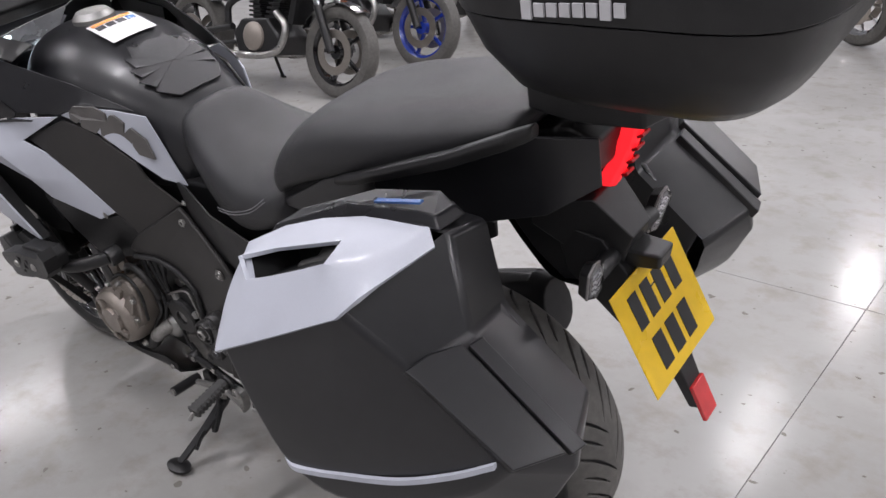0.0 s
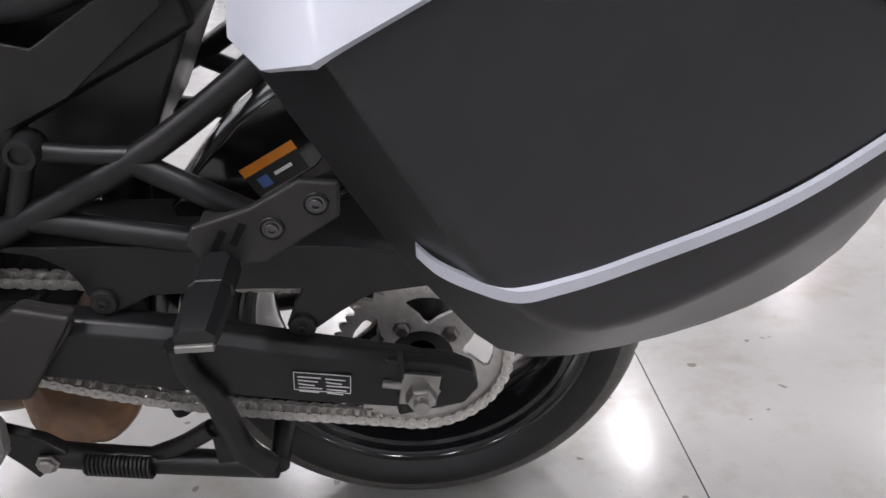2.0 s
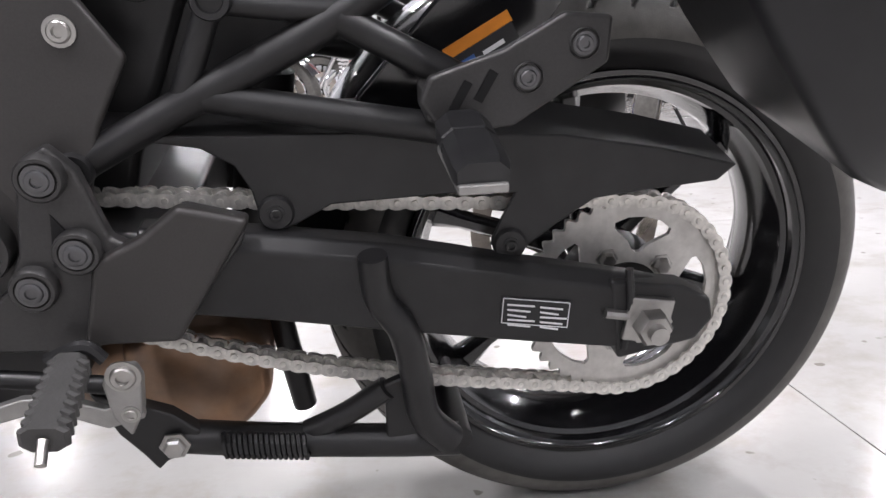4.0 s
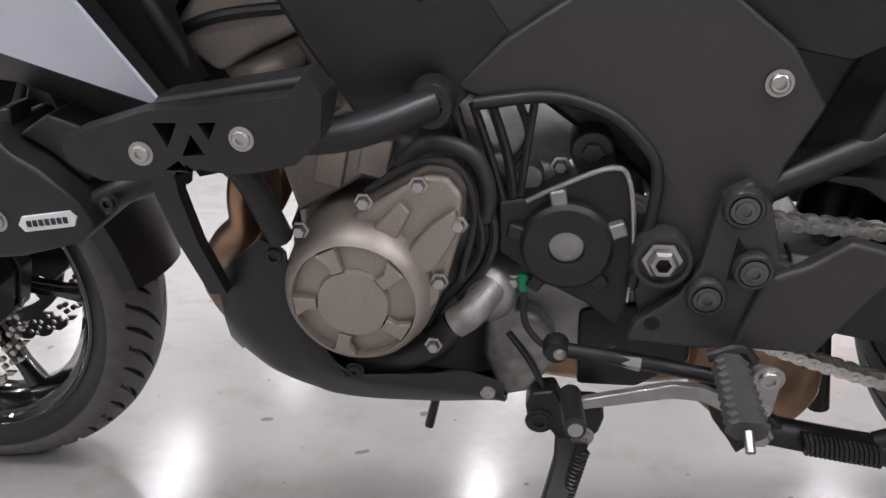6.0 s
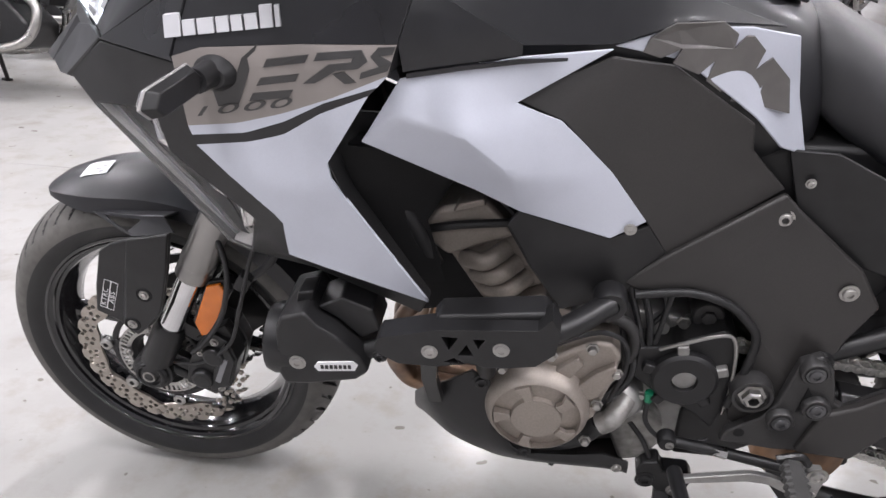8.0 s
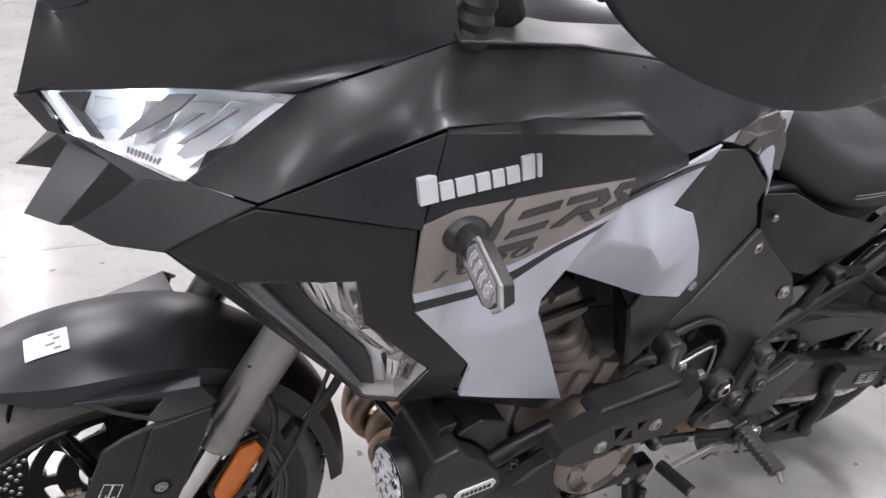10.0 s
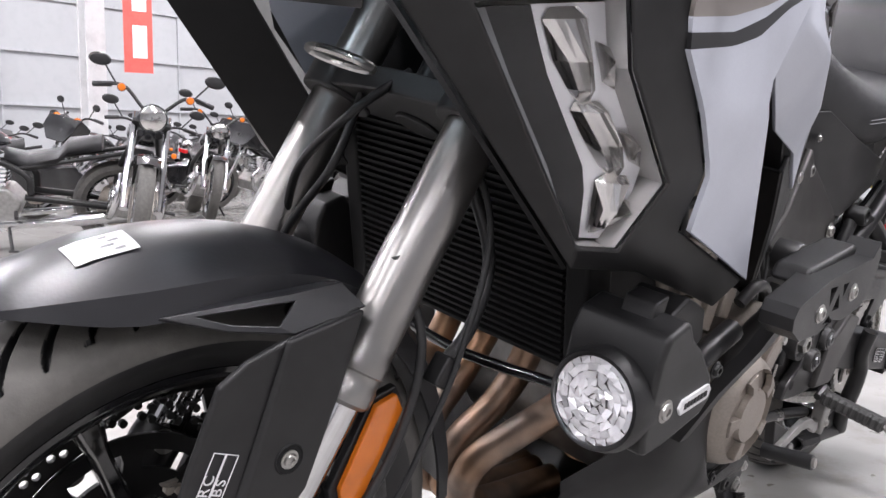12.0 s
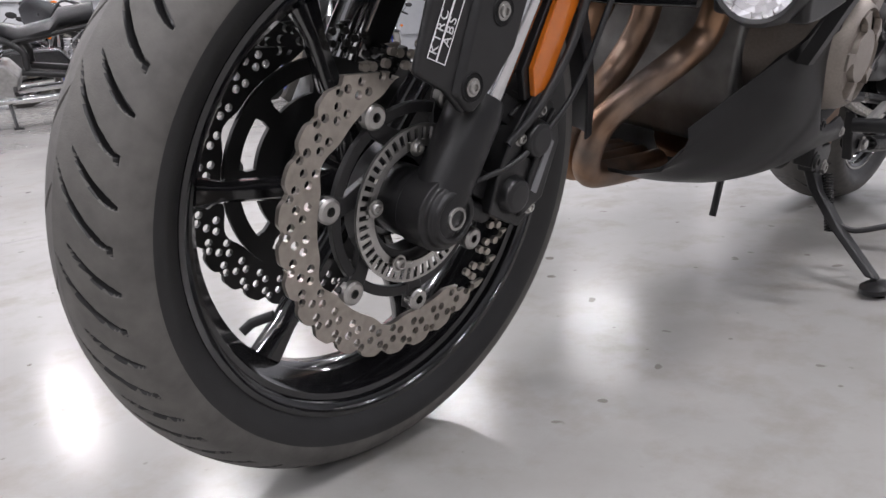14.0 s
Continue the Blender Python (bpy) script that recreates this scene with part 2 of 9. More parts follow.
def bolt_mesh(r, h, socket=True):
    """A socket screw's head that looks along -y, with a washer face."""
    bm = N()
    lathe(bm, [(0, 0.45 * -h), (0.48 * r, 0.45 * -h), (0.5 * r, -h), (0.82 * r, -h), (r * 0.95, -0.8 * h), (r, -0.3 * h), (r * 1.35, -0.25 * h), (r * 1.35, 0), (0, 0)] if socket else
          [(0, -h), (0.8 * r, -h), (r, -0.75 * h), (r, -0.3 * h), (r * 1.35, -0.25 * h), (r * 1.35, 0), (0, 0)], seg=18 if socket else 6)
    me = bpy.data.meshes.new("bolt")
    bmesh.ops.recalc_face_normals(bm, faces=bm.faces)
    for f in bm.faces:
        f.smooth = True
    for e in bm.edges:
        e.smooth = len(e.link_faces) == 2 and e.calc_face_angle(0) < radians(35)
    bm.to_mesh(me)
    bm.free()
    return me


BOLTS = {}


def bolt(x, y, z, r=0.008, mat=None, parent=None, h=0.006, socket=True, name="bolt"):
    mat = mat or M_STEEL
    key = (round(r, 4), h, mat.name, socket)
    if key not in BOLTS:
        BOLTS[key] = bolt_mesh(r, h, socket)
        BOLTS[key].materials.append(mat)
    ob = new(name, BOLTS[key])
    ob.location = (x, y, z)
    ob.parent = parent
    return ob

# ---- the motorcycle on its side stand ----
LEAN, HEADING, STEER = 10.7, 1.5, -1.5
BIKE = pose(0, 0.020, 0, 0, 0, HEADING) @ pose(0, 0, 0, LEAN)
bike = thing("motorcycle", "white and matt black adventure touring motorcycle leaning on its side stand", "motorcycle", BIKE)

RAKE = radians(27)
HEAD = Vector((0.215, 0, 0.745))
AXIS = Vector((math.sin(RAKE), 0, math.cos(RAKE)))
STEERED = Matrix.Translation(HEAD) @ Matrix.Rotation(radians(STEER), 4, AXIS) @ Matrix.Translation(-HEAD)


def steered(ob):
    ob.matrix_basis = STEERED @ Matrix.Translation((0.0, -0.0056, 0.0))
    return ob


def tyre_section(radius, width, rim, n=26):
    """Half a tyre's section from the bead to the crown, as (radius, offset)."""
    h = radius - rim
    rows = [(rim - 0.004, 0.36), (rim + 0.10 * h, 0.425), (rim + 0.28 * h, 0.485), (rim + 0.46 * h, 0.50), (rim + 0.62 * h, 0.468), (rim + 0.77 * h, 0.38), (rim + 0.89 * h, 0.26), (rim + 0.97 * h, 0.13), (radius, 0.0)]
    line = smooth_line([(r, o * width, 0) for r, o in rows], 12)
    at = np.cumsum([0] + [(b - a).length for a, b in zip(line, line[1:])])
    want = np.linspace(0, at[-1], n)
    return np.interp(want, at, [p.x for p in line]), np.interp(want, at, [p.y for p in line]), want / at[-1]


def tyre(name, parent, centre, radius, width, rim, turns, n, pitch, label):
    """A tyre with its tread cuts sunk into the mesh and their shade painted in."""
    r, o, v = tyre_section(radius, width, rim, n)
    rr, oo, vv = np.r_[r, r[-2::-1]], np.r_[-o, o[-2::-1]], np.r_[v, v[-2::-1]]
    side = np.r_[-np.ones(len(r)), np.ones(len(r) - 1)]
    a = np.arange(turns) * 2 * np.pi / turns
    A, V = np.meshgrid(a, vv, indexing="ij")
    S = np.broadcast_to(side, A.shape)
    depth = np.zeros(A.shape)
    step = 2 * np.pi / pitch
    lateral = 1 - V
    bend = np.clip(lateral, 0, 0.5) / 0.40
    bend = 1.15 * step * (bend - 0.30 * bend * bend)
    for lo, hi, shift, wide in ((0.02, 0.43, 0.0, 0.0039), (0.15, 0.48, 0.5, 0.0036), (0.425, 0.455, 0.02, 0.0036)):
        f = (lateral - lo) / (hi - lo)
        line = (shift + np.where(S > 0, 0.27, 0.0)) * step
        d = (A - line + step / 2) % step - step / 2
        inside = (f > 0) & (f < 1)
        w = wide * np.sqrt(np.clip(4 * f * (1 - f), 0.02, 1))
        cut = np.clip(2.6 - 2.0 * np.abs(d) * rr[None, :] / w, 0, 1) * inside
        depth = np.maximum(depth, cut * 0.0090)
    A = A + bend
    for bead in (0.045, 0.10):
        depth = np.maximum(depth, -0.0013 * np.exp(-((V - bead) / 0.012) ** 2))
    R = rr[None, :] - depth * 0.95
    X, Y, Z = centre[0] + R * np.cos(A), centre[1] + np.broadcast_to(oo, A.shape) * (1 - 0.02 * (depth > 0.001)), centre[2] + R * np.sin(A)
    m = len(vv)
    verts = np.stack([X, Y, Z], -1).reshape(-1, 3)
    i, j = np.meshgrid(np.arange(turns), np.arange(m - 1), indexing="ij")
    i2 = (i + 1) % turns
    faces = np.stack([i * m + j, i * m + j + 1, i2 * m + j + 1, i2 * m + j], -1).reshape(-1, 4)
    me = bpy.data.meshes.new(name)
    me.from_pydata(verts.tolist(), [], faces.tolist())
    me.polygons.foreach_set("use_smooth", [True] * len(me.polygons))
    for mat in (M_RUBBER, M_SIDE_GROOVE):
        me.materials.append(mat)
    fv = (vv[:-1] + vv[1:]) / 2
    # sidewall faces are black rubber; deep groove faces get that black as shade
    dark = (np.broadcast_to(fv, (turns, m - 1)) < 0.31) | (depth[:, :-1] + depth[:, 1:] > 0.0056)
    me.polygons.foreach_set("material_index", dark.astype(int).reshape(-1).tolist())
    ob = new(name, me)
    ob.parent = parent
    ob["label"] = label
    return ob


def wheel_rim(bm, c, r_bead, half):
    """A cast wheel's barrel with its lips."""
    lathe(bm, [(r_bead + 0.006, -half), (r_bead + 0.007, -half + 0.004), (r_bead - 0.002, -half + 0.008), (r_bead - 0.006, -half * 0.7), (r_bead - 0.020, -half * 0.45), (r_bead - 0.022, half * 0.45), (r_bead - 0.006, half * 0.7),
               (r_bead - 0.002, half - 0.008), (r_bead + 0.007, half - 0.004), (r_bead + 0.006, half), (r_bead + 0.001, half), (r_bead - 0.001, half - 0.003), (r_bead - 0.006, half - 0.006), (r_bead - 0.0075, half * 0.78), (r_bead - 0.013, half * 0.74), (r_bead - 0.016, half * 0.60), (r_bead - 0.028, half * 0.34), (r_bead - 0.030, 0),
               (r_bead - 0.028, -half * 0.34), (r_bead - 0.016, -half * 0.60), (r_bead - 0.013, -half * 0.74), (r_bead - 0.0075, -half * 0.78), (r_bead - 0.006, -half + 0.006), (r_bead - 0.001, -half + 0.003), (r_bead + 0.001, -half)], c, 120, closed=True)
    return bm


def wheel_core(wheel, c, r_bead, spokes, hub_r, hub_half, first, spoke_w):
    """Hub and spokes of a cast wheel."""
    bm = N()
    lathe(bm, [(0.012, -hub_half), (hub_r, -hub_half), (hub_r * 1.02, -hub_half * 0.6), (hub_r * 0.86, 0), (hub_r * 1.02, hub_half * 0.6), (hub_r, hub_half), (0.012, hub_half)], c, 48, closed=True)
    part("hub", bm, M_GLOSS, wheel)
    for k in range(spokes):
        bm = N()
        a = first + 2 * math.pi * k / spokes
        u, v = Vector((math.cos(a), 0, math.sin(a))), Vector((-math.sin(a), 0, math.cos(a)))
        rings = []
        for r, w, d in ((hub_r * 0.8, spoke_w * 1.25, 0.018), (hub_r * 1.6, spoke_w * 0.85, 0.016), (r_bead * 0.72, spoke_w * 0.75, 0.014), (r_bead - 0.028, spoke_w * 1.25, 0.016)):
            rings.append([Vector(c) + u * r + v * (sx * w) + Vector((0, sy * d, 0)) for sx, sy in ((-1, -0.45), (-0.45, -1), (0.45, -1), (1, -0.45), (1, 0.45), (0.45, 1), (-0.45, 1), (-1, 0.45))])
        loft(bm, rings)
        part("spoke", bm, M_GLOSS, wheel, angle=50)


def drilled_disc(outer, inner, y0, y1, c, waves=14, depth=0.0035, holes=(), hole_r=0.0042, bites=7, slots=()):
    """A wave-edged brake disc with its holes cut through."""
    bm = N()
    loops = []
    n = 336
    loops.append([(outer - depth * (0.5 + 0.5 * math.cos(waves * a)) ** 3 * 1.6) * Vector((math.cos(a), 0, math.sin(a))) for a in (2 * math.pi * k / n for k in range(n))])
    n = 140
    loops.append([(inner + 0.008 * max(0, math.cos(bites * a)) ** 2) * Vector((math.cos(a), 0, math.sin(a))) for a in (2 * math.pi * k / n for k in range(n))])
    for r, a in holes:
        q = Vector((r * math.cos(a), 0, r * math.sin(a)))
        loops.append([q + hole_r * Vector((math.cos(b), 0, math.sin(b))) for b in (2 * math.pi * k / 9 for k in range(9))])
    for a, half, r0, r1 in slots:
        arc = [a + half * (k / 5 - 1) for k in range(11)]
        ends = [(r, b) for r, b in [(r1, b) for b in arc] + [((r0 + r1) / 2, a + half * 1.08)] + [(r0, b) for b in arc[::-1]] + [((r0 + r1) / 2, a - half * 1.08)]]
        loops.append([r * Vector((math.cos(b), 0, math.sin(b))) for r, b in ends])
    edges = []
    for loop in loops:
        vs = [bm.verts.new(Vector(c) + p + Vector((0, y0, 0))) for p in loop]
        edges += [bm.edges.new((vs[k], vs[(k + 1) % len(vs)])) for k in range(len(vs))]
    bmesh.ops.triangle_fill(bm, use_beauty=True, use_dissolve=False, edges=edges)
    top = bmesh.ops.extrude_face_region(bm, geom=list(bm.faces))["geom"]
    bmesh.ops.translate(bm, vec=(0, y1 - y0, 0), verts=[g for g in top if isinstance(g, bmesh.types.BMVert)])
    return bm


# front wheel
FC = (-0.003, 0.0, 0.304)
front_wheel = steered(part("front_wheel", wheel_rim(N(), FC, 0.2245, 0.053), M_GLOSS, bike, "gloss black six-spoke cast wheel"))
wheel_core(front_wheel, FC, 0.2225, 6, 0.040, 0.050, radians(113), 0.0115)
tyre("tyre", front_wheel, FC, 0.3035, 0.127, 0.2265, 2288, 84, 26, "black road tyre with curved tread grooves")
disc_holes = []
for k in range(28):
    base = 2 * math.pi * (k + 0.35) / 28
    for row, r in enumerate((0.1475, 0.1395, 0.1315)):
        disc_holes.append((r, base + (0.0, 0.085, 0.17)[row] * 0.75 - 0.06))
        if row != 1:
            disc_holes.append((r - 0.004, base + 0.11 + 0.05 * row))
STUDS = [radians(122 + 360 / 7 * k) for k in range(7)]
# the far disc is the same steel, coloured near black for shade
for sgn, mat in ((-1, M_DISC), (1, M_DISC_SHADED)):
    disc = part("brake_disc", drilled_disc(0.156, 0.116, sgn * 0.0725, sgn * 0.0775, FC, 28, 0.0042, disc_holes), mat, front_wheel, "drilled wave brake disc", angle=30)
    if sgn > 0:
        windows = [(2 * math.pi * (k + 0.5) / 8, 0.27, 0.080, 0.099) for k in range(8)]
        part("disc_carrier", drilled_disc(0.116, 0.050, 0.067, 0.072, FC, 1, 0.0, bites=1, slots=windows), M_DISC_SHADED, front_wheel, angle=30)
    else:
        bm = N()
        lathe(bm, [(0.048, -0.052), (0.066, -0.052), (0.066, -0.074), (0.048, -0.074)], FC, 64, closed=True)
        carrier = part("disc_carrier", bm, M_BLACK, front_wheel, bevel=0.0012)
        bm = N()
        lathe(bm, [(0.086, -0.066), (0.096, -0.066), (0.096, -0.073), (0.086, -0.073)], FC, 72, closed=True)
        part("carrier_ring", bm, M_BLACK, front_wheel, bevel=0.001)
        for a in STUDS:
            u, v = Vector((math.cos(a), 0, math.sin(a))), Vector((-math.sin(a), 0, math.cos(a)))
            w = Vector((math.cos(a - 0.35), 0, math.sin(a - 0.35)))
            bm = N()
            loft(bm, [[Vector(FC) + p + Vector((0, -(0.066 + 0.008 * h), 0)) for p in (w * 0.058 + v * 0.012, w * 0.058 - v * 0.012, u * 0.086 - v * 0.010, u * 0.112 - v * 0.012, u * 0.112 + v * 0.012, u * 0.088 + v * 0.009)] for h in (0, 1)])
            part("carrier_arm", bm, M_BLACK, front_wheel, bevel=0.0012)
    for a in STUDS:
        bm = N()
        q = (FC[0] + 0.104 * math.cos(a), 0, FC[2] + 0.104 * math.sin(a))
        lathe(bm, [(0.0045, sgn * 0.076), (0.0045, sgn * 0.0805), (0.0095, sgn * 0.0805), (0.0118, sgn * 0.0785), (0.0118, sgn * 0.070), (0.0045, sgn * 0.070)], q, 24, closed=True)
        part("disc_bobbin", bm, M_STEEL, front_wheel)
bm = N()
edges = []
for r in (0.0775, 0.0565):
    vs = [bm.verts.new((FC[0] + r * math.cos(a), -0.0835, FC[2] + r * math.sin(a))) for a in (2 * math.pi * k / 96 for k in range(96))]
    edges += [bm.edges.new((vs[k], vs[(k + 1) % 96])) for k in range(96)]
for k in range(48):
    a = 2 * math.pi * k / 48
    vs = [bm.verts.new((FC[0] + r * math.cos(b), -0.0835, FC[2] + r * math.sin(b))) for r, b in ((0.0745, a - 0.032), (0.0745, a + 0.032), (0.0635, a + 0.036), (0.0635, a - 0.036))]
    edges += [bm.edges.new((vs[i], vs[(i + 1) % 4])) for i in range(4)]
bmesh.ops.triangle_fill(bm, use_beauty=True, edges=edges)
top = bmesh.ops.extrude_face_region(bm, geom=list(bm.faces))["geom"]
bmesh.ops.translate(bm, vec=(0, 0.003, 0), verts=[g for g in top if isinstance(g, bmesh.types.BMVert)])
part("sensor_ring", bm, M_STEEL, front_wheel, "slotted steel wheel-speed ring", angle=30)
for k in range(5):
    a = radians(100 + 72 * k)
    bolt(FC[0] + 0.0585 * math.cos(a), -0.086, FC[2] + 0.0585 * math.sin(a), 0.0062, M_STEEL, front_wheel, 0.005)
bm = N()
lathe(bm, [(0.0, -0.126), (0.0078, -0.126), (0.0082, -0.1335), (0.0108, -0.1335), (0.0116, -0.131), (0.0116, -0.122), (0.0, -0.122)], FC, 32)
part("axle", bm, M_STEEL, front_wheel, "hollow steel axle end")
bm = N()
lathe(bm, [(0.0, -0.05), (0.034, -0.05), (0.034, -0.088), (0.0265, -0.09), (0.0265, -0.098), (0.0, -0.098)], FC, 40)
part("axle_spacer", bm, M_BLACK, front_wheel)
bm = N()
va = radians(218)
tube(bm, [(0.19 * math.cos(va), -0.006, 0.302 + 0.19 * math.sin(va)), (0.178 * math.cos(va), -0.008, 0.302 + 0.178 * math.sin(va)), (0.163 * math.cos(va) + 0.004, -0.022, 0.302 + 0.163 * math.sin(va))], 0.0048, 12, smooth=False)
part("valve_stem", bm, M_SIDEWALL, front_wheel)

# rear wheel
RC = (1.520, 0.0, 0.318)
rear_wheel = part("rear_wheel", wheel_rim(N(), RC, 0.2245, 0.076), M_GLOSS, bike, "gloss black cast rear wheel")
wheel_core(rear_wheel, RC, 0.2225, 6, 0.052, 0.075, radians(100), 0.0125)
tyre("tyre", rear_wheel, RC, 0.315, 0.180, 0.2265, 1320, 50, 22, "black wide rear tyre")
SY = -0.124
DC = (1.520, 0.0, 0.322)
bm = N()
edges = []
T = 43
ring = []
for k in range(T * 6):
    a = 2 * math.pi * k / (T * 6)
    ring.append((0.1035 + 0.0075 * (0.5 + 0.5 * math.cos(T * a)), a))
loops = [ring, [(0.040, 2 * math.pi * k / 40) for k in range(40)]]
for k in range(5):
    a = radians(7 + 72 * k)
    loops.append([(0.086, a - 0.36), (0.0895, a - 0.2), (0.0905, a), (0.0895, a + 0.2), (0.086, a + 0.36), (0.080, a + 0.38), (0.062, a + 0.18), (0.053, a + 0.09), (0.051, a), (0.053, a - 0.09), (0.062, a - 0.18), (0.080, a - 0.38)])
for loop in loops:
    vs = [bm.verts.new((DC[0] + r * math.cos(a), SY - 0.003, DC[2] + r * math.sin(a))) for r, a in loop]
    edges += [bm.edges.new((vs[i], vs[(i + 1) % len(vs)])) for i in range(len(vs))]
bmesh.ops.triangle_fill(bm, use_beauty=True, edges=edges)
top = bmesh.ops.extrude_face_region(bm, geom=list(bm.faces))["geom"]
bmesh.ops.translate(bm, vec=(0, 0.006, 0), verts=[g for g in top if isinstance(g, bmesh.types.BMVert)])
part("sprocket", bm, M_SPROCKET, rear_wheel, "steel rear chain sprocket", angle=30)
bm = N()
lathe(bm, [(0.02, SY + 0.004), (0.049, SY + 0.004), (0.055, SY + 0.02), (0.055, SY + 0.05), (0.02, SY + 0.05)], DC, 48, closed=True)
part("sprocket_carrier", bm, M_BLACK, rear_wheel)
for k in range(5):
    a = radians(43 + 72 * k)
    bolt(DC[0] + 0.051 * math.cos(a), SY - 0.003, DC[2] + 0.051 * math.sin(a), 0.0088, M_STEEL, rear_wheel, 0.010, False)
bm = N()
lathe(bm, [(0.100, 0.088), (0.124, 0.088), (0.124, 0.093), (0.100, 0.093)], RC, 80, closed=True)
part("rear_brake_disc", bm, M_DISC, rear_wheel)

# chain: links along both runs and round the sprocket
FS = (0.868, 0.452, 0.036)
link_bm = N()
p = 0.0159
waist = [(-0.0086, 0.0), (-0.0066, 0.0058), (-0.002, 0.0072), (0.0035, 0.0066), (p / 2, 0.0052), (p - 0.0035, 0.0066), (p + 0.002, 0.0072), (p + 0.0066, 0.0058), (p + 0.0086, 0.0)]
for s in (-1, 1):
    prism(link_bm, waist + [(x, -z) for x, z in waist[-2:0:-1]], s * 0.0082, s * 0.0108)
for q in (0, p):
    lathe(link_bm, [(0, -0.0124), (0.0030, -0.0124), (0.0034, -0.0112), (0.0034, 0.0112), (0.0030, 0.0124), (0, 0.0124)], (q, 0, 0), 10)
    lathe(link_bm, [(0, -0.0082), (0.0052, -0.0082), (0.0052, 0.0082), (0, 0.0082)], (q, 0, 0), 8)
link_me = bpy.data.meshes.new("chain_link")
bmesh.ops.recalc_face_normals(link_bm, faces=link_bm.faces)
link_bm.to_mesh(link_me)
link_bm.free()
link_me.materials.append(M_CHAIN)
bm = N()
box(bm, (0.868, SY, 0.452), (0.02, 0.008, 0.02))
chain = part("drive_chain", bm, M_BLACK, bike, "silver and grimy roller drive chain")
route = []
R_CHAIN = 0.1085
top0, top1 = Vector((FS[0], 0, FS[1] + FS[2])), Vector((DC[0] + 0.010, 0, DC[2] + R_CHAIN))
count = int((top1 - top0).length / p)
route += [top0 + (top1 - top0) * k / count - Vector((0, 0, 0.005 * math.sin(math.pi * k / count))) for k in range(count)]
arc = int(math.pi * R_CHAIN / p)
route += [Vector((DC[0] + R_CHAIN * math.cos(a), 0, DC[2] + R_CHAIN * math.sin(a))) for a in (radians(84) - math.pi * k / arc * 1.02 for k in range(arc + 1))]
bot0, bot1 = route[-1], Vector((FS[0] - 0.01, 0, FS[1] - FS[2]))
count = int((bot1 - bot0).length / p)
route += [bot0 + (bot1 - bot0) * k / count - Vector((0, 0, 0.036 * math.sin(math.pi * (k / count) ** 1.15))) for k in range(1, count + 1)]
for k in range(len(route) - 1):
    d = route[k + 1] - route[k]
    ob = new("chain_link", link_me)
    ob.parent = chain
    ob.matrix_basis = Matrix.Translation(route[k] + Vector((0, SY + (0.0012 if k % 2 else -0.0012), 0))) @ Matrix.Rotation(-math.atan2(d.z, d.x), 4, "Y") @ Matrix.Diagonal((1, 1.0 if k % 2 else 0.80, 1, 1))

# fork, mudguard, calipers


def along_fork(s, off=0.0, y=0.0):
    """A point s metres up the fork's line from the axle, off metres ahead of it."""
    return Vector((-0.007, y, 0.302)) + AXIS * s + Vector((-math.cos(RAKE), 0, math.sin(RAKE))) * off


def fork_turn(bm, rows, y, seg=32):
    """Turns (radius, height) rows round the fork leg at y."""
    lathe(bm, rows, (0, 0, 0), seg, "z")
    q = Vector((0, 0, 1)).rotation_difference(AXIS).to_matrix().to_4x4()
    bmesh.ops.transform(bm, matrix=Matrix.Translation(along_fork(0, 0, y)) @ q, verts=bm.verts)
    return bm


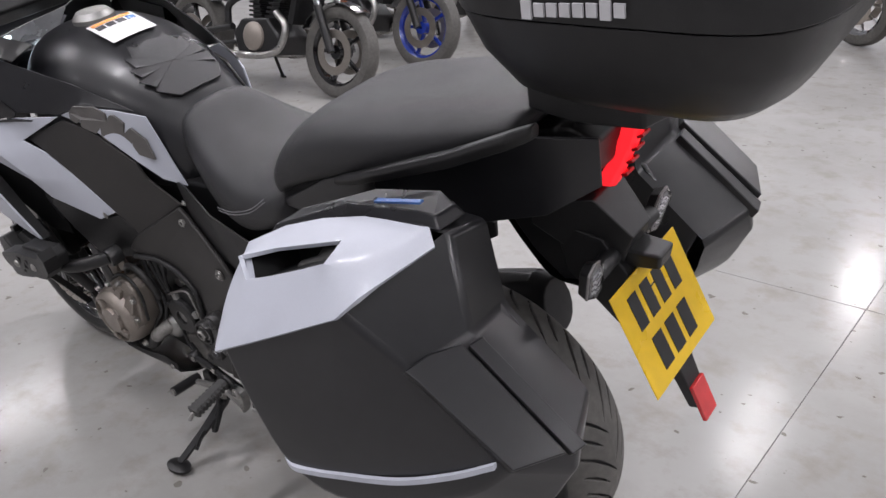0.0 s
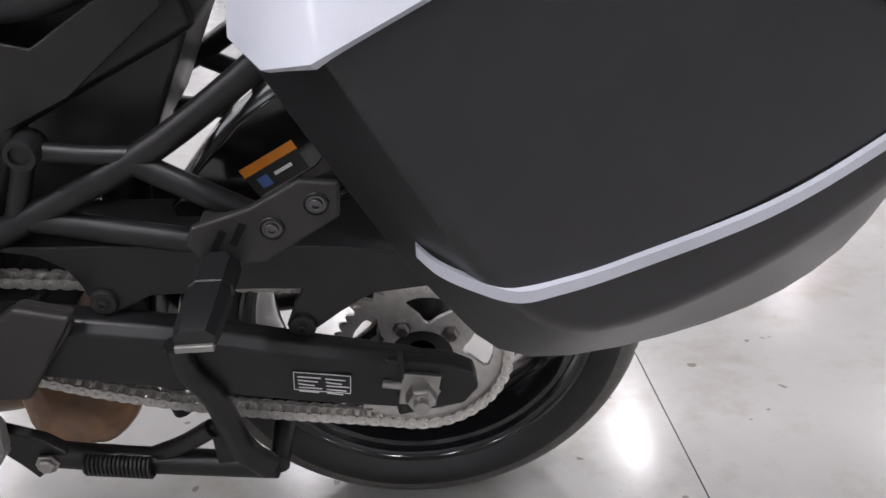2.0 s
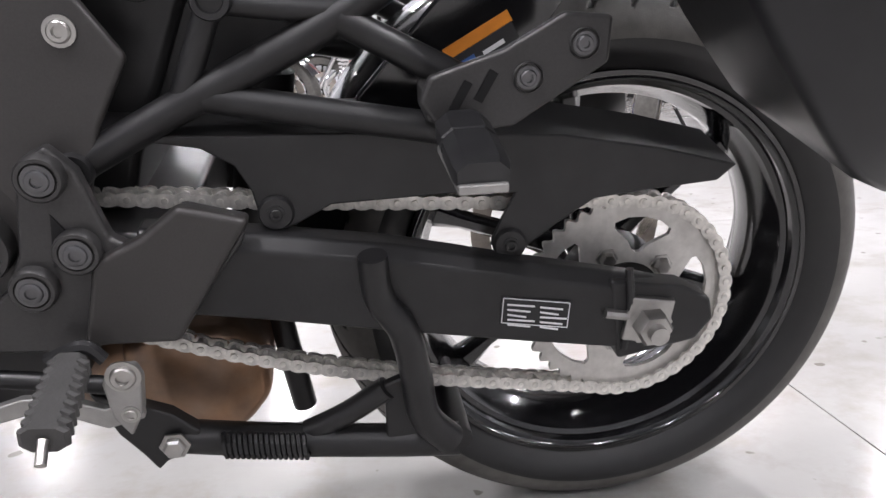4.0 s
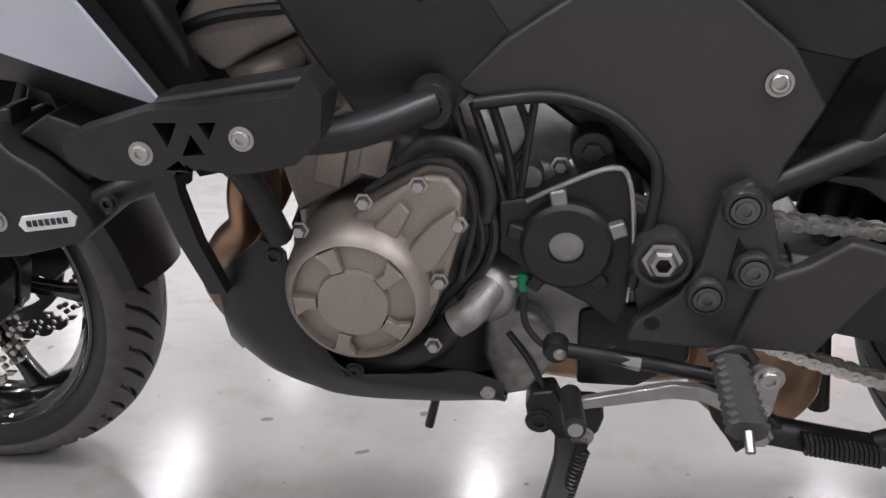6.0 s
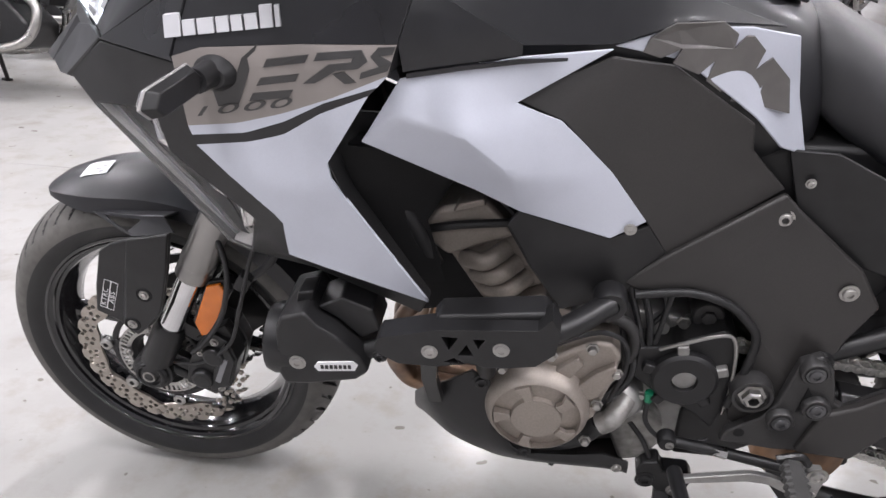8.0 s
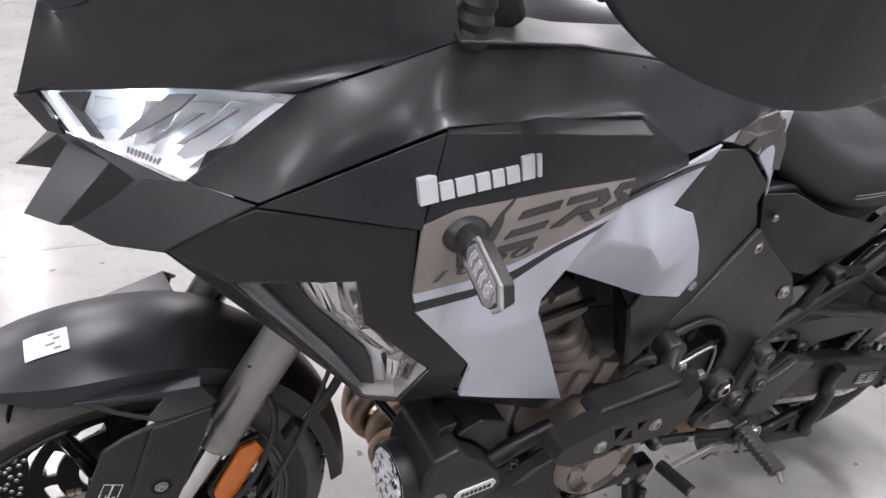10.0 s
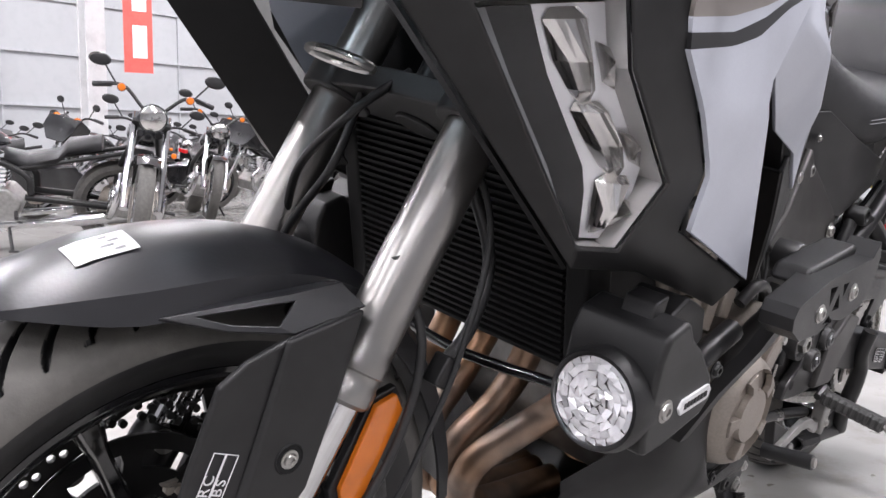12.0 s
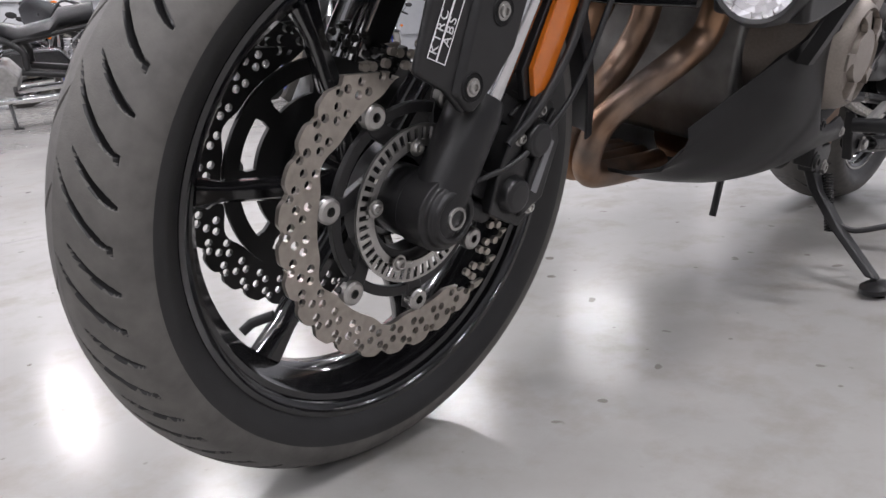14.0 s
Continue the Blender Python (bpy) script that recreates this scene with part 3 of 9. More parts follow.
for y in (-0.105, 0.105):
    s = -1 if y < 0 else 1
    steered(part("fork_outer_tube", fork_turn(N(), [(0, 0.232), (0.0245, 0.232), (0.0285, 0.236), (0.0285, 0.250), (0.0270, 0.252), (0.0270, 0.262), (0.0290, 0.264), (0.0290, 0.276), (0.0272, 0.280), (0.0268, 0.30), (0.0268, 0.62), (0, 0.62)], y), M_FORK, bike, "grey anodised upper fork tube"))
    steered(part("fork_inner_tube", fork_turn(N(), [(0, 0.09), (0.0212, 0.09), (0.0212, 0.235), (0, 0.235)], y), M_CHROME, bike, "polished chrome lower fork tube"))
    bm = fork_turn(N(), [(0, -0.02), (0.024, -0.02), (0.0275, 0.0), (0.0275, 0.10), (0.0255, 0.112), (0.0235, 0.118), (0, 0.118)], y)
    lathe(bm, [(0.012, s * 0.126), (0.019, s * 0.126), (0.020, s * 0.131), (0.025, s * 0.131), (0.0265, s * 0.127), (0.030, s * 0.126), (0.031, s * 0.121), (0.036, s * 0.119), (0.036, s * 0.088), (0.012, s * 0.088)], FC, 48, closed=True)
    for k in range(2):
        a = along_fork(0.045 + 0.075 * k, -0.03, s * 0.10)
        box(bm, a, (0.075, 0.016, 0.026), Matrix.Rotation(RAKE, 4, "Y"))
    fork_foot = steered(part("fork_foot", bm, M_BLACK, bike, "black cast fork foot clamping the axle", bevel=0.002))
    # caliper behind the leg
    bm = N()
    rows = [(0.020, -0.062), (0.022, -0.115), (0.060, -0.132), (0.120, -0.122), (0.150, -0.092), (0.150, -0.058), (0.105, -0.050), (0.06, -0.052)]
    pts = [(along_fork(a, b).x, along_fork(a, b).z) for a, b in rows]
    prism(bm, pts, s * 0.120, s * 0.082)
    prism(bm, pts, s * 0.070, s * 0.045)
    prism(bm, [(along_fork(a, b).x, along_fork(a, b).z) for a, b in ((0.03, -0.105), (0.06, -0.128), (0.12, -0.118), (0.145, -0.092), (0.13, -0.088), (0.05, -0.098))], s * 0.125, s * 0.05)
    for a in (0.048, 0.108):
        q = along_fork(a, -0.084)
        lathe(bm, [(0.0, s * 0.131), (0.014, s * 0.131), (0.018, s * 0.128), (0.021, s * 0.118), (0.021, s * 0.10), (0.0, s * 0.10)], (q.x, 0, q.z), 28)
    caliper = steered(part("brake_caliper", bm, M_CALIPER, bike, "black radial brake caliper", bevel=0.003, seg=3))
    for a, b in ((0.018, -0.030), (0.150, -0.046)):
        bm = N()
        tube(bm, [along_fork(a, b, s * 0.102), along_fork(a + 0.002, b - 0.045, s * 0.102)], 0.0095, 14, smooth=False)
        part("caliper_bolt", bm, M_BLACK, caliper)
    bm = N()
    q = along_fork(0.085, -0.108)
    prism(bm, [(along_fork(a, b).x, along_fork(a, b).z) for a, b in ((0.06, -0.104), (0.06, -0.113), (0.115, -0.108), (0.115, -0.099))], s * 0.1266, s * 0.124)
    part("caliper_badge", bm, M_GREY, caliper)
    for a, b in ((0.045, -0.118), (0.135, -0.075), (0.10, -0.062)):
        q = along_fork(a, b)
        if s < 0:
            bolt(q.x, s * 0.120, q.z, 0.0055, M_STEEL, caliper, 0.005)
    # reflector on the leg
    bm = N()
    face = [(0.150, 0.511), (0.128, 0.504), (0.097, 0.430), (0.104, 0.403), (0.123, 0.411), (0.160, 0.494)]
    prism(bm, face, s * 0.118, s * 0.125)
    steered(part("reflector", bm, M_AMBER, bike, "amber side reflector", bevel=0.0015))
    bm = N()
    prism(bm, [(0.130 + (x - 0.130) * 1.22, 0.457 + (z - 0.457) * 1.09) for x, z in face], s * 0.108, s * 0.1178)
    prism(bm, [(0.085, 0.385), (0.100, 0.375), (0.150, 0.395), (0.140, 0.42)], s * 0.090, s * 0.112)
    steered(part("reflector_bracket", bm, M_BLACK, bike, bevel=0.002))

# triple clamp and steering stem
bm = N()
for y in (-0.105, 0.105):
    lathe(bm, [(0.026, 0), (0.040, 0), (0.040, 0.034), (0.026, 0.034)], (0, y, 0), 28, "z", closed=True)
prism(bm, [(-0.03, -0.11), (0.03, -0.11), (0.05, 0), (0.03, 0.11), (-0.03, 0.11), (-0.04, 0)], 0.004, 0.03, "xy")
q = Vector((0, 0, 1)).rotation_difference(AXIS).to_matrix().to_4x4()
bmesh.ops.transform(bm, matrix=Matrix.Translation(along_fork(0.50)) @ q, verts=bm.verts)
tube(bm, [along_fork(0.50, -0.03), along_fork(0.72, -0.03)], 0.026, 16, smooth=False)
steered(part("triple_clamp", bm, M_BLACK, bike, "black lower fork clamp", bevel=0.003))
bm = N()
ring = []
for k in range(24):
    a = 2 * math.pi * k / 24
    ring.append(along_fork(0.515 + 0.004 * math.sin(a), 0.072 + 0.014 * math.cos(a), 0.03 + 0.052 * math.sin(a)))
tube(bm, ring + ring[:1], 0.0045, 8, 1, smooth=False)
steered(part("horn", bm, M_STEEL, bike, "round steel horn rim under the beak"))

M_GUARD = material("matt_black_mudguard", (0.0145, 0.0145, 0.017), 0.36, var=0.1, bump=0.05)
# front mudguard: a crowned skin over the tyre, with side stays
crest = smooth_line([(-0.172, 0, 0.596), (-0.142, 0, 0.613), (-0.060, 0, 0.639), (0.046, 0, 0.642), (0.135, 0, 0.618), (0.215, 0, 0.565), (0.275, 0, 0.490), (0.312, 0, 0.400), (0.326, 0, 0.330)], 4)
hem = smooth_line([(-0.168, 0.026, 0.594), (-0.140, 0.056, 0.596), (-0.070, 0.082, 0.592), (0.030, 0.086, 0.600), (0.110, 0.084, 0.585), (0.185, 0.078, 0.530), (0.240, 0.074, 0.462), (0.274, 0.072, 0.385), (0.290, 0.068, 0.325)], 4)
rows = []
for c, h in zip(crest, hem):
    half = [(1.0, 1.0), (0.92, 0.50), (0.55, 0.15), (0.27, 0.05)]
    line = [(c.x + (h.x - c.x) * d, -h.y * w, c.z + (h.z - c.z) * d) for w, d in half]
    rows.append(line + [tuple(c)] + [(x, -y, z) for x, y, z in line[::-1]])
bm = N()
patch(bm, rows[0], rows[1:])
rows_guard = rows
fender = steered(part("front_mudguard", bm, M_GUARD, bike, "matt black front mudguard", solid=0.003, angle=22))
for s in (-1, 1):
    bm = N()
    outer = [(-0.034, 0.556), (-0.012, 0.572), (0.030, 0.588), (0.092, 0.604), (0.074, 0.53), (0.051, 0.453), (0.023, 0.417), (-0.005, 0.399), (-0.030, 0.421), (-0.066, 0.438), (-0.054, 0.492)]
    prism(bm, outer, s * 0.124, s * 0.132)
    stay = part("mudguard_stay", bm, M_PLASTIC, fender, "black plastic stay plate of the mudguard", bevel=0.004, seg=3)
    bm = N()
    rear = [(0.020, 0.586), (0.090, 0.603), (0.073, 0.530), (0.050, 0.454), (0.022, 0.419), (-0.004, 0.401), (-0.024, 0.418), (-0.012, 0.470)]
    loft(bm, [[(x, s * 0.131, z) for x, z in rear], [(x + 0.006 * (0.02 - x > 0), s * 0.138, z) for x, z in rear]])
    part("stay_face", bm, M_PLASTIC, stay, bevel=0.003, seg=3)
    bm = N()
    shell(bm, [(x, s * y, z) for x, y, z in ((-0.060, 0.083, 0.597), (0.042, 0.110, 0.614), (0.078, 0.118, 0.622), (0.097, 0.130, 0.603), (0.028, 0.131, 0.589), (-0.015, 0.106, 0.588), (-0.034, 0.092, 0.598), (0.038, 0.113, 0.609), (0.018, 0.124, 0.594), (-0.012, 0.106, 0.593), (0.085, 0.084, 0.612), (-0.020, 0.082, 0.603))],
          [(0, 1, 7, 6), (1, 2, 3, 7), (7, 3, 4, 8), (8, 4, 5, 9), (9, 5, 0, 6), (0, 11, 1), (11, 10, 2, 1)])
    part("mudguard_wing", bm, M_GUARD, fender, solid=0.004, bevel=0.002)
    if s < 0:
        for bx, bz in ((0.029, 0.486), (-0.003, 0.424)):
            # near-black disc on the stay paints the shade of a recess round the bolt
            bm = N()
            lathe(bm, [(0.0, -0.1384), (0.0115, -0.1384), (0.0125, -0.1394), (0.0135, -0.1382), (0.0135, -0.136), (0, -0.136)], (bx, 0, bz), 28)
            part("bolt_well", bm, M_CORE_SHADE, stay)
            bolt(bx, -0.1386, bz, 0.0060, M_STEEL, stay, 0.004)

# fairing, lamps, screen


def both(name, build, mat, label="", **kw):
    """The same panel on either side."""
    left = part(name, build(N()), mat, bike, label, **kw)
    right = part(name, build(N()), mat, bike, label, flip=True, **kw)
    return left, right


def panel(pts, faces):
    return lambda bm: shell(bm, pts, faces)


# beak and nose under the headlight
both("beak", panel([(-0.034, 0.0, 0.884), (-0.086, -0.050, 0.839), (-0.036, -0.014, 0.898), (-0.058, -0.083, 0.843), (-0.006, -0.080, 0.908), (-0.040, -0.087, 0.842), (0.012, -0.104, 0.901), (0.024, -0.170, 0.864), (0.098, -0.210, 0.925), (0.050, -0.142, 0.914), (-0.036, -0.024, 0.911), (-0.050, 0.0, 0.906), (-0.004, 0.0, 0.848), (0.020, -0.060, 0.834), (0.048, -0.140, 0.836)],
                   [(0, 1, 2), (0, 2, 10, 11), (1, 3, 4, 2), (3, 5, 6, 4), (5, 7, 9, 6), (7, 8, 9), (2, 4, 10), (4, 6, 9, 10), (0, 12, 1), (12, 13, 3, 1), (3, 13, 5), (13, 14, 7, 5)]), M_SATIN, "matt black two-pronged beak of the fairing", solid=0.003, bevel=0.0025, seg=3, angle=16)
both("beak_blade", panel([(-0.048, -0.095, 0.849), (0.018, -0.120, 0.912), (0.052, -0.150, 0.922), (0.098, -0.214, 0.930), (0.022, -0.180, 0.866), (-0.018, -0.134, 0.848), (0.022, -0.142, 0.893)],
                        [(0, 1, 6), (1, 2, 3, 6), (3, 4, 6), (4, 5, 6), (5, 0, 6)]), M_SATIN, "raised matt black blade of the beak", solid=0.009, bevel=0.002, angle=14)
# headlight: bowl, lens and lit elements
H_IN, H_OUT, H_LOW, H_INL = (-0.060, -0.010, 0.952), (0.139, -0.178, 1.020), (0.052, -0.138, 0.914), (-0.038, -0.022, 0.912)
H_MID = (0.045, -0.092, 0.990)
for s in (-1, 1):
    f = lambda p, d=0.0: (p[0] + d, p[1] * -s, p[2])
    bm = N()
    shell(bm, [f(H_IN, 0.004), f(H_MID, 0.004), f(H_OUT, 0.004), f(H_LOW, 0.004), f(H_INL, 0.004), (0.075, 0.055 * s, 0.955), (0.150, 0.120 * s, 0.965), (0.035, 0.028 * s, 0.945)],
          [(0, 1, 7), (1, 2, 6, 5), (1, 5, 7), (2, 3, 6), (3, 4, 7, 5), (3, 5, 6), (4, 0, 7)])
    lamp = part("headlight", bm, M_BOWL, bike, "lit LED headlight behind a clear lens", angle=20)
    bm = N()
    shell(bm, [f(H_IN), f(H_MID), f(H_OUT), f(H_LOW), f(H_INL), (0.020, 0.078 * s, 0.950)], [(0, 1, 5), (1, 2, 5), (2, 3, 5), (3, 4, 5), (4, 0, 5)])
    ob = part("lens", bm, M_COVER, lamp, "clear headlight lens", solid=0.002)
    ob.visible_shadow = False
    for q, r in (((0.000, 0.046), 0.024), ((0.085, 0.125), 0.020), ((0.030, 0.104), 0.010)):
        bm = N()
        z = {0.024: 0.948, 0.022: 0.978}.get(r, 0.925)
        lathe(bm, [(0, 0), (r, 0.004), (r * 0.9, 0.012), (0, 0.014)], (q[0] + 0.014, q[1] * s, z), 20, "x")
        part("light_source", bm, M_LED, lamp)
    for k in range(4):
        bm = N()
        t = k / 3
        a, b = Vector(f(H_IN)).lerp(Vector(f(H_OUT)), 0.36 + 0.5 * t), Vector(f(H_INL)).lerp(Vector(f(H_LOW)), 0.45 + 0.45 * t)
        q = [a + Vector((0.018, 0, -0.008)), b + Vector((0.014, 0, 0.010)), b + Vector((0.040, 0.004 * s, 0.012)), a + Vector((0.050, 0.004 * s, -0.010))]
        loft(bm, [q, [p + Vector((0, 0.0022 * s, 0)) for p in q]])
        part("reflector_rib", bm, M_BOWL, lamp)
    # mask, daylight strip, swoosh, lower teeth and the dark corner behind the lens
    def lens_at(u, v, back=0.007):
        p, q, r = Vector(f(H_IN)), Vector(f(H_MID)), Vector(f(H_OUT))
        hi = p.lerp(q, u * 2) if u < 0.5 else q.lerp(r, u * 2 - 1)
        return hi.lerp(Vector(f(H_INL)).lerp(Vector(f(H_LOW)), u), v) + Vector((back, 0.002 * -s, 0))

    for nm, shape, mat, lab in (("lamp_mask", ((0.05, 0.06), (0.17, 0.05), (0.12, 0.45), (0.24, 0.93), (0.16, 0.95)), M_GRAPHITE, "grey inner mask"), ("lamp_swoosh", ((0.50, 0.10), (0.60, 0.08), (0.58, 0.30), (0.48, 0.62), (0.36, 0.86), (0.40, 0.60)), M_GREY, "smoky curved reflector"),
                                ("lamp_corner", ((0.995, 0.97), (0.90, 0.70), (0.985, 0.55)), M_SATIN, "dark lower corner"), ("lamp_swoosh", ((0.66, 0.30), (0.70, 0.30), (0.60, 0.72), (0.54, 0.80)), M_GREY, ""), ("lamp_swoosh", ((0.80, 0.20), (0.83, 0.22), (0.74, 0.70), (0.70, 0.72)), M_GREY, "")):
        bm = N()
        loft(bm, [[lens_at(u, v, d) for u, v in shape] for d in (0.007, 0.011)])
        part(nm, bm, mat, lamp, lab)
    bm = N()
    tube(bm, [lens_at(u, v, 0.005) for u, v in ((0.03, 0.03), (0.035, 0.5), (0.06, 0.97), (0.30, 0.985), (0.42, 0.97))], 0.0016, 6, 3)
    part("daylight_strip", bm, M_LED, lamp, "thin lit white strip")
    for k in range(9):
        bm = N()
        tube(bm, [lens_at(0.46 + 0.03 * k, 0.90, 0.006), lens_at(0.475 + 0.03 * k, 0.98, 0.006)], 0.0013, 5, 1, smooth=False)
        part("lamp_tooth", bm, M_GREY, lamp)
# cowl above the headlight up to the screen
both("upper_cowl", panel([(-0.078, 0.0, 0.945), H_IN, H_MID, (0.139, -0.180, 1.024), (0.268, -0.228, 1.092), (-0.017, -0.046, 0.984), (-0.050, 0.0, 1.045), (-0.043, -0.055, 1.047), (0.035, -0.120, 1.106), (0.16, -0.175, 1.155), (0.262, -0.185, 1.165), (0.100, -0.150, 1.062)],
                         [(0, 1, 5), (0, 5, 7, 6), (1, 2, 5), (5, 2, 11, 8, 7), (2, 3, 4, 11), (11, 4, 10, 9), (11, 9, 8)]), M_SATIN, "matt black cowl above the headlight", solid=0.004, bevel=0.002, seg=2, angle=30, soft=0.6)
both("wing_front", panel([(0.100, -0.212, 0.927), (0.2275, -0.2925, 0.938), (0.2255, -0.2955, 0.946), (0.250, -0.2655, 1.022)], [(0, 1, 2, 3)]), M_SATIN, solid=0.004, bevel=0.001)
# added near-black sheet that shuts light out of the slit and darkens it
both("shoulder_liner", panel([(0.080, -0.180, 0.915), (0.258, -0.236, 1.045), (0.258, -0.246, 0.985), (0.120, -0.205, 0.905)], [(0, 1, 2, 3)]), M_CORE_SHADE, solid=0.003)
both("nose_side", panel([(-0.078, 0.0, 0.945), H_IN, H_INL, (-0.052, 0.0, 0.906)], [(0, 1, 2, 3)]), M_SATIN, solid=0.004)
# dark side cheek with the cornering lamp opening
CH = [(0.022, -0.174, 0.868), (0.097, -0.214, 0.926), (0.227, -0.287, 0.935), (0.234, -0.294, 0.855), (0.321, -0.288, 0.746), (0.321, -0.276, 0.692), (0.492, -0.270, 0.627), (0.480, -0.252, 0.592), (0.335, -0.236, 0.640), (0.245, -0.222, 0.648),
      (0.075, -0.222, 0.850), (0.180, -0.274, 0.872), (0.192, -0.280, 0.822), (0.282, -0.277, 0.735), (0.262, -0.255, 0.672), (0.225, -0.238, 0.672)]
both("side_cheek", panel(CH, [(0, 1, 11, 10), (1, 2, 11), (2, 3, 12, 11), (3, 4, 13, 12), (4, 5, 14, 13), (5, 6, 7, 8), (5, 8, 14), (8, 9, 15, 14), (9, 0, 10, 15)]), M_PLASTIC, "matt black fairing cheek round the cornering lamp", solid=0.006, bevel=0.004, seg=3, angle=30)
both("cheek_back", panel([(0.022, -0.170, 0.866), (0.245, -0.218, 0.648), (0.300, -0.160, 0.665), (0.11, -0.120, 0.85)], [(0, 1, 2, 3)]), M_CORE_SHADE, solid=0.004)
for s in (-1, 1):
    g = lambda p, d=0.0, e=0.0: (p[0] + e, (p[1] + d) * -s, p[2])
    ring = [CH[10], CH[11], CH[12], CH[13], CH[14], CH[15]]
    deep = [g(p, 0.050, 0.018) for p in ring]
    bm = N()
    a = [bm.verts.new(g(p, 0.006)) for p in ring]
    b = [bm.verts.new(p) for p in deep]
    for k in range(6):
        bm.faces.new((a[k], a[(k + 1) % 6], b[(k + 1) % 6], b[k]))
    bm.faces.new(b)
    lamp = part("cornering_lamp", bm, M_LAMPBOX, bike, "cornering lamp with three fluted reflectors behind clear plastic", angle=20)
    bm = N()
    shell(bm, [g(p, 0.0015) for p in ring], [(0, 1, 2), (0, 2, 5), (2, 3, 4), (2, 4, 5)])
    ob = part("lens", bm, M_COVER, lamp, "clear lamp cover", solid=0.002)
    ob.visible_shadow = False
    left, right = [Vector(CH[10]), Vector(CH[15])], [Vector(CH[11]), Vector(CH[12]), Vector(CH[13]), Vector(CH[14])]

    def inside(u, v, d):
        """A point of the lamp's inside: u across, v down, d behind the cover."""
        at = [0.0, 0.235, 0.66, 1.0]
        p = Vector([float(np.interp(v, at, [q[i] for q in right])) for i in range(3)])
        p = left[0].lerp(left[1], v).lerp(p, u)
        return (p.x + 0.3 * d, (p.y + d) * -s, p.z)

    # the first, grey band is a bright reflection put in as colour
    for name, u0, u1, d, mat, text in (("inner_mask", 0.02, 0.14, 0.020, M_GREY, "grey band painting a bright reflection at the lamp's edge"), ("inner_mask", 0.14, 0.46, 0.024, M_PLASTIC, "dark inner mask"), ("lamp_bezel", 0.46, 1.0, 0.030, M_FACET, "bright plated lamp bezel")):
        bm = N()
        rows = [[inside(u0 + (u1 - u0) * i / 4, 0.02 + 0.96 * j / 8, d) for i in range(5)] for j in range(9)]
        patch(bm, rows[0], rows[1:])
        part(name, bm, mat, lamp, text, solid=0.002)
    for k, (v0, v1) in enumerate(((0.03, 0.36), (0.36, 0.655), (0.655, 0.95))):
        bm = N()
        rows = []
        for v, half, out in ((0.0, 0.60, 0.0), (0.12, 1.0, 0.55), (0.55, 0.86, 1.0), (0.86, 0.62, 0.7), (1.0, 0.34, 0.0)):
            row = []
            for i in range(7):
                f = i / 6 * 2 - 1
                bulge = out * (1 - f * f) + (0.16 if i % 2 else 0.0) * out
                row.append(inside(0.70 + 0.02 * k + f * half * 0.165, v0 + (v1 - v0) * v, 0.028 - 0.017 * bulge))
            rows.append(row)
        patch(bm, rows[0], rows[1:])
        part("reflector_cup", bm, M_REFLECTOR, lamp, "faceted bright reflector", angle=3)
        bm = N()
        q = [inside(u, v0 + (v1 - v0) * v, d) for u, v, d in ((0.90, 0.35, 0.028), (0.985, 0.42, 0.024), (0.97, 0.86, 0.026), (0.90, 0.78, 0.028), (0.93, 0.55, 0.010))]
        shell(bm, q, [(0, 1, 4), (1, 2, 4), (2, 3, 4), (3, 0, 4)])
        part("reflector_facet", bm, M_REFLECTOR, lamp, angle=3)

# white wing panel with the printed upper part


def wing_y(x, z):
    """Depth of the wing's outer skin."""
    k = 0.42 + (0.20 - 0.42) * min(1.0, max(0.0, (x - 0.25) / 0.23))
    return -0.2965 + max(0.0, z - 0.950) * k + max(0.0, 0.80 - z) * 0.13 - 0.003 * math.sin(min(1.0, max(0.0, (x - 0.23) / 0.25)) * math.pi)


def along(poly, n):
    """n + 1 points spaced evenly on a polyline."""
    d = [0.0]
    for a, b in zip(poly, poly[1:]):
        d.append(d[-1] + math.dist(a, b))
    return [tuple(float(np.interp(d[-1] * k / n, d, [p[i] for p in poly])) for i in (0, 1)) for k in range(n + 1)]


def strip(low, high, off=0.0, n=22, m=7):
    """A skin on the wing between two lines given in x and z."""
    def build(bm):
        a, b = along(low, n), along(high, n)
        rows = []
        for j in range(m + 1):
            row = []
            for p, q in zip(a, b):
                x, z = p[0] + (q[0] - p[0]) * j / m, p[1] + (q[1] - p[1]) * j / m
                row.append((x, wing_y(x, z) - off, z))
            rows.append(row)
        return patch(bm, rows[0], rows[1:])
    return build


W_TOP = [(0.250, 1.022), (0.36, 1.020), (0.481, 1.014)]
W_PRINT = [(0.2255, 0.946), (0.258, 0.957), (0.296, 0.960), (0.365, 0.966), (0.420, 0.968), (0.467, 0.970)]
W_WHITE = [(0.2295, 0.866), (0.288, 0.874), (0.340, 0.889), (0.398, 0.911), (0.457, 0.938)]
W_DARK = [(0.2325, 0.855), (0.296, 0.863), (0.342, 0.880), (0.387, 0.904), (0.446, 0.925)]
W_LOW = [(0.2355, 0.843), (0.298, 0.852), (0.339, 0.864), (0.383, 0.892), (0.436, 0.915)]
WP_FRONT = [(0.236, 0.842), (0.280, 0.795), (0.323, 0.746), (0.323, 0.694), (0.494, 0.629)]
WP_REAR = [(0.386, 0.832), (0.388, 0.812), (0.404, 0.785), (0.494, 0.629)]


def wing_skin(bm):
    strip([(0.236, 0.842), (0.386, 0.832)], W_LOW)(bm)
    strip(WP_FRONT, WP_REAR)(bm)
    bmesh.ops.remove_doubles(bm, verts=bm.verts, dist=0.0004)
    return bm


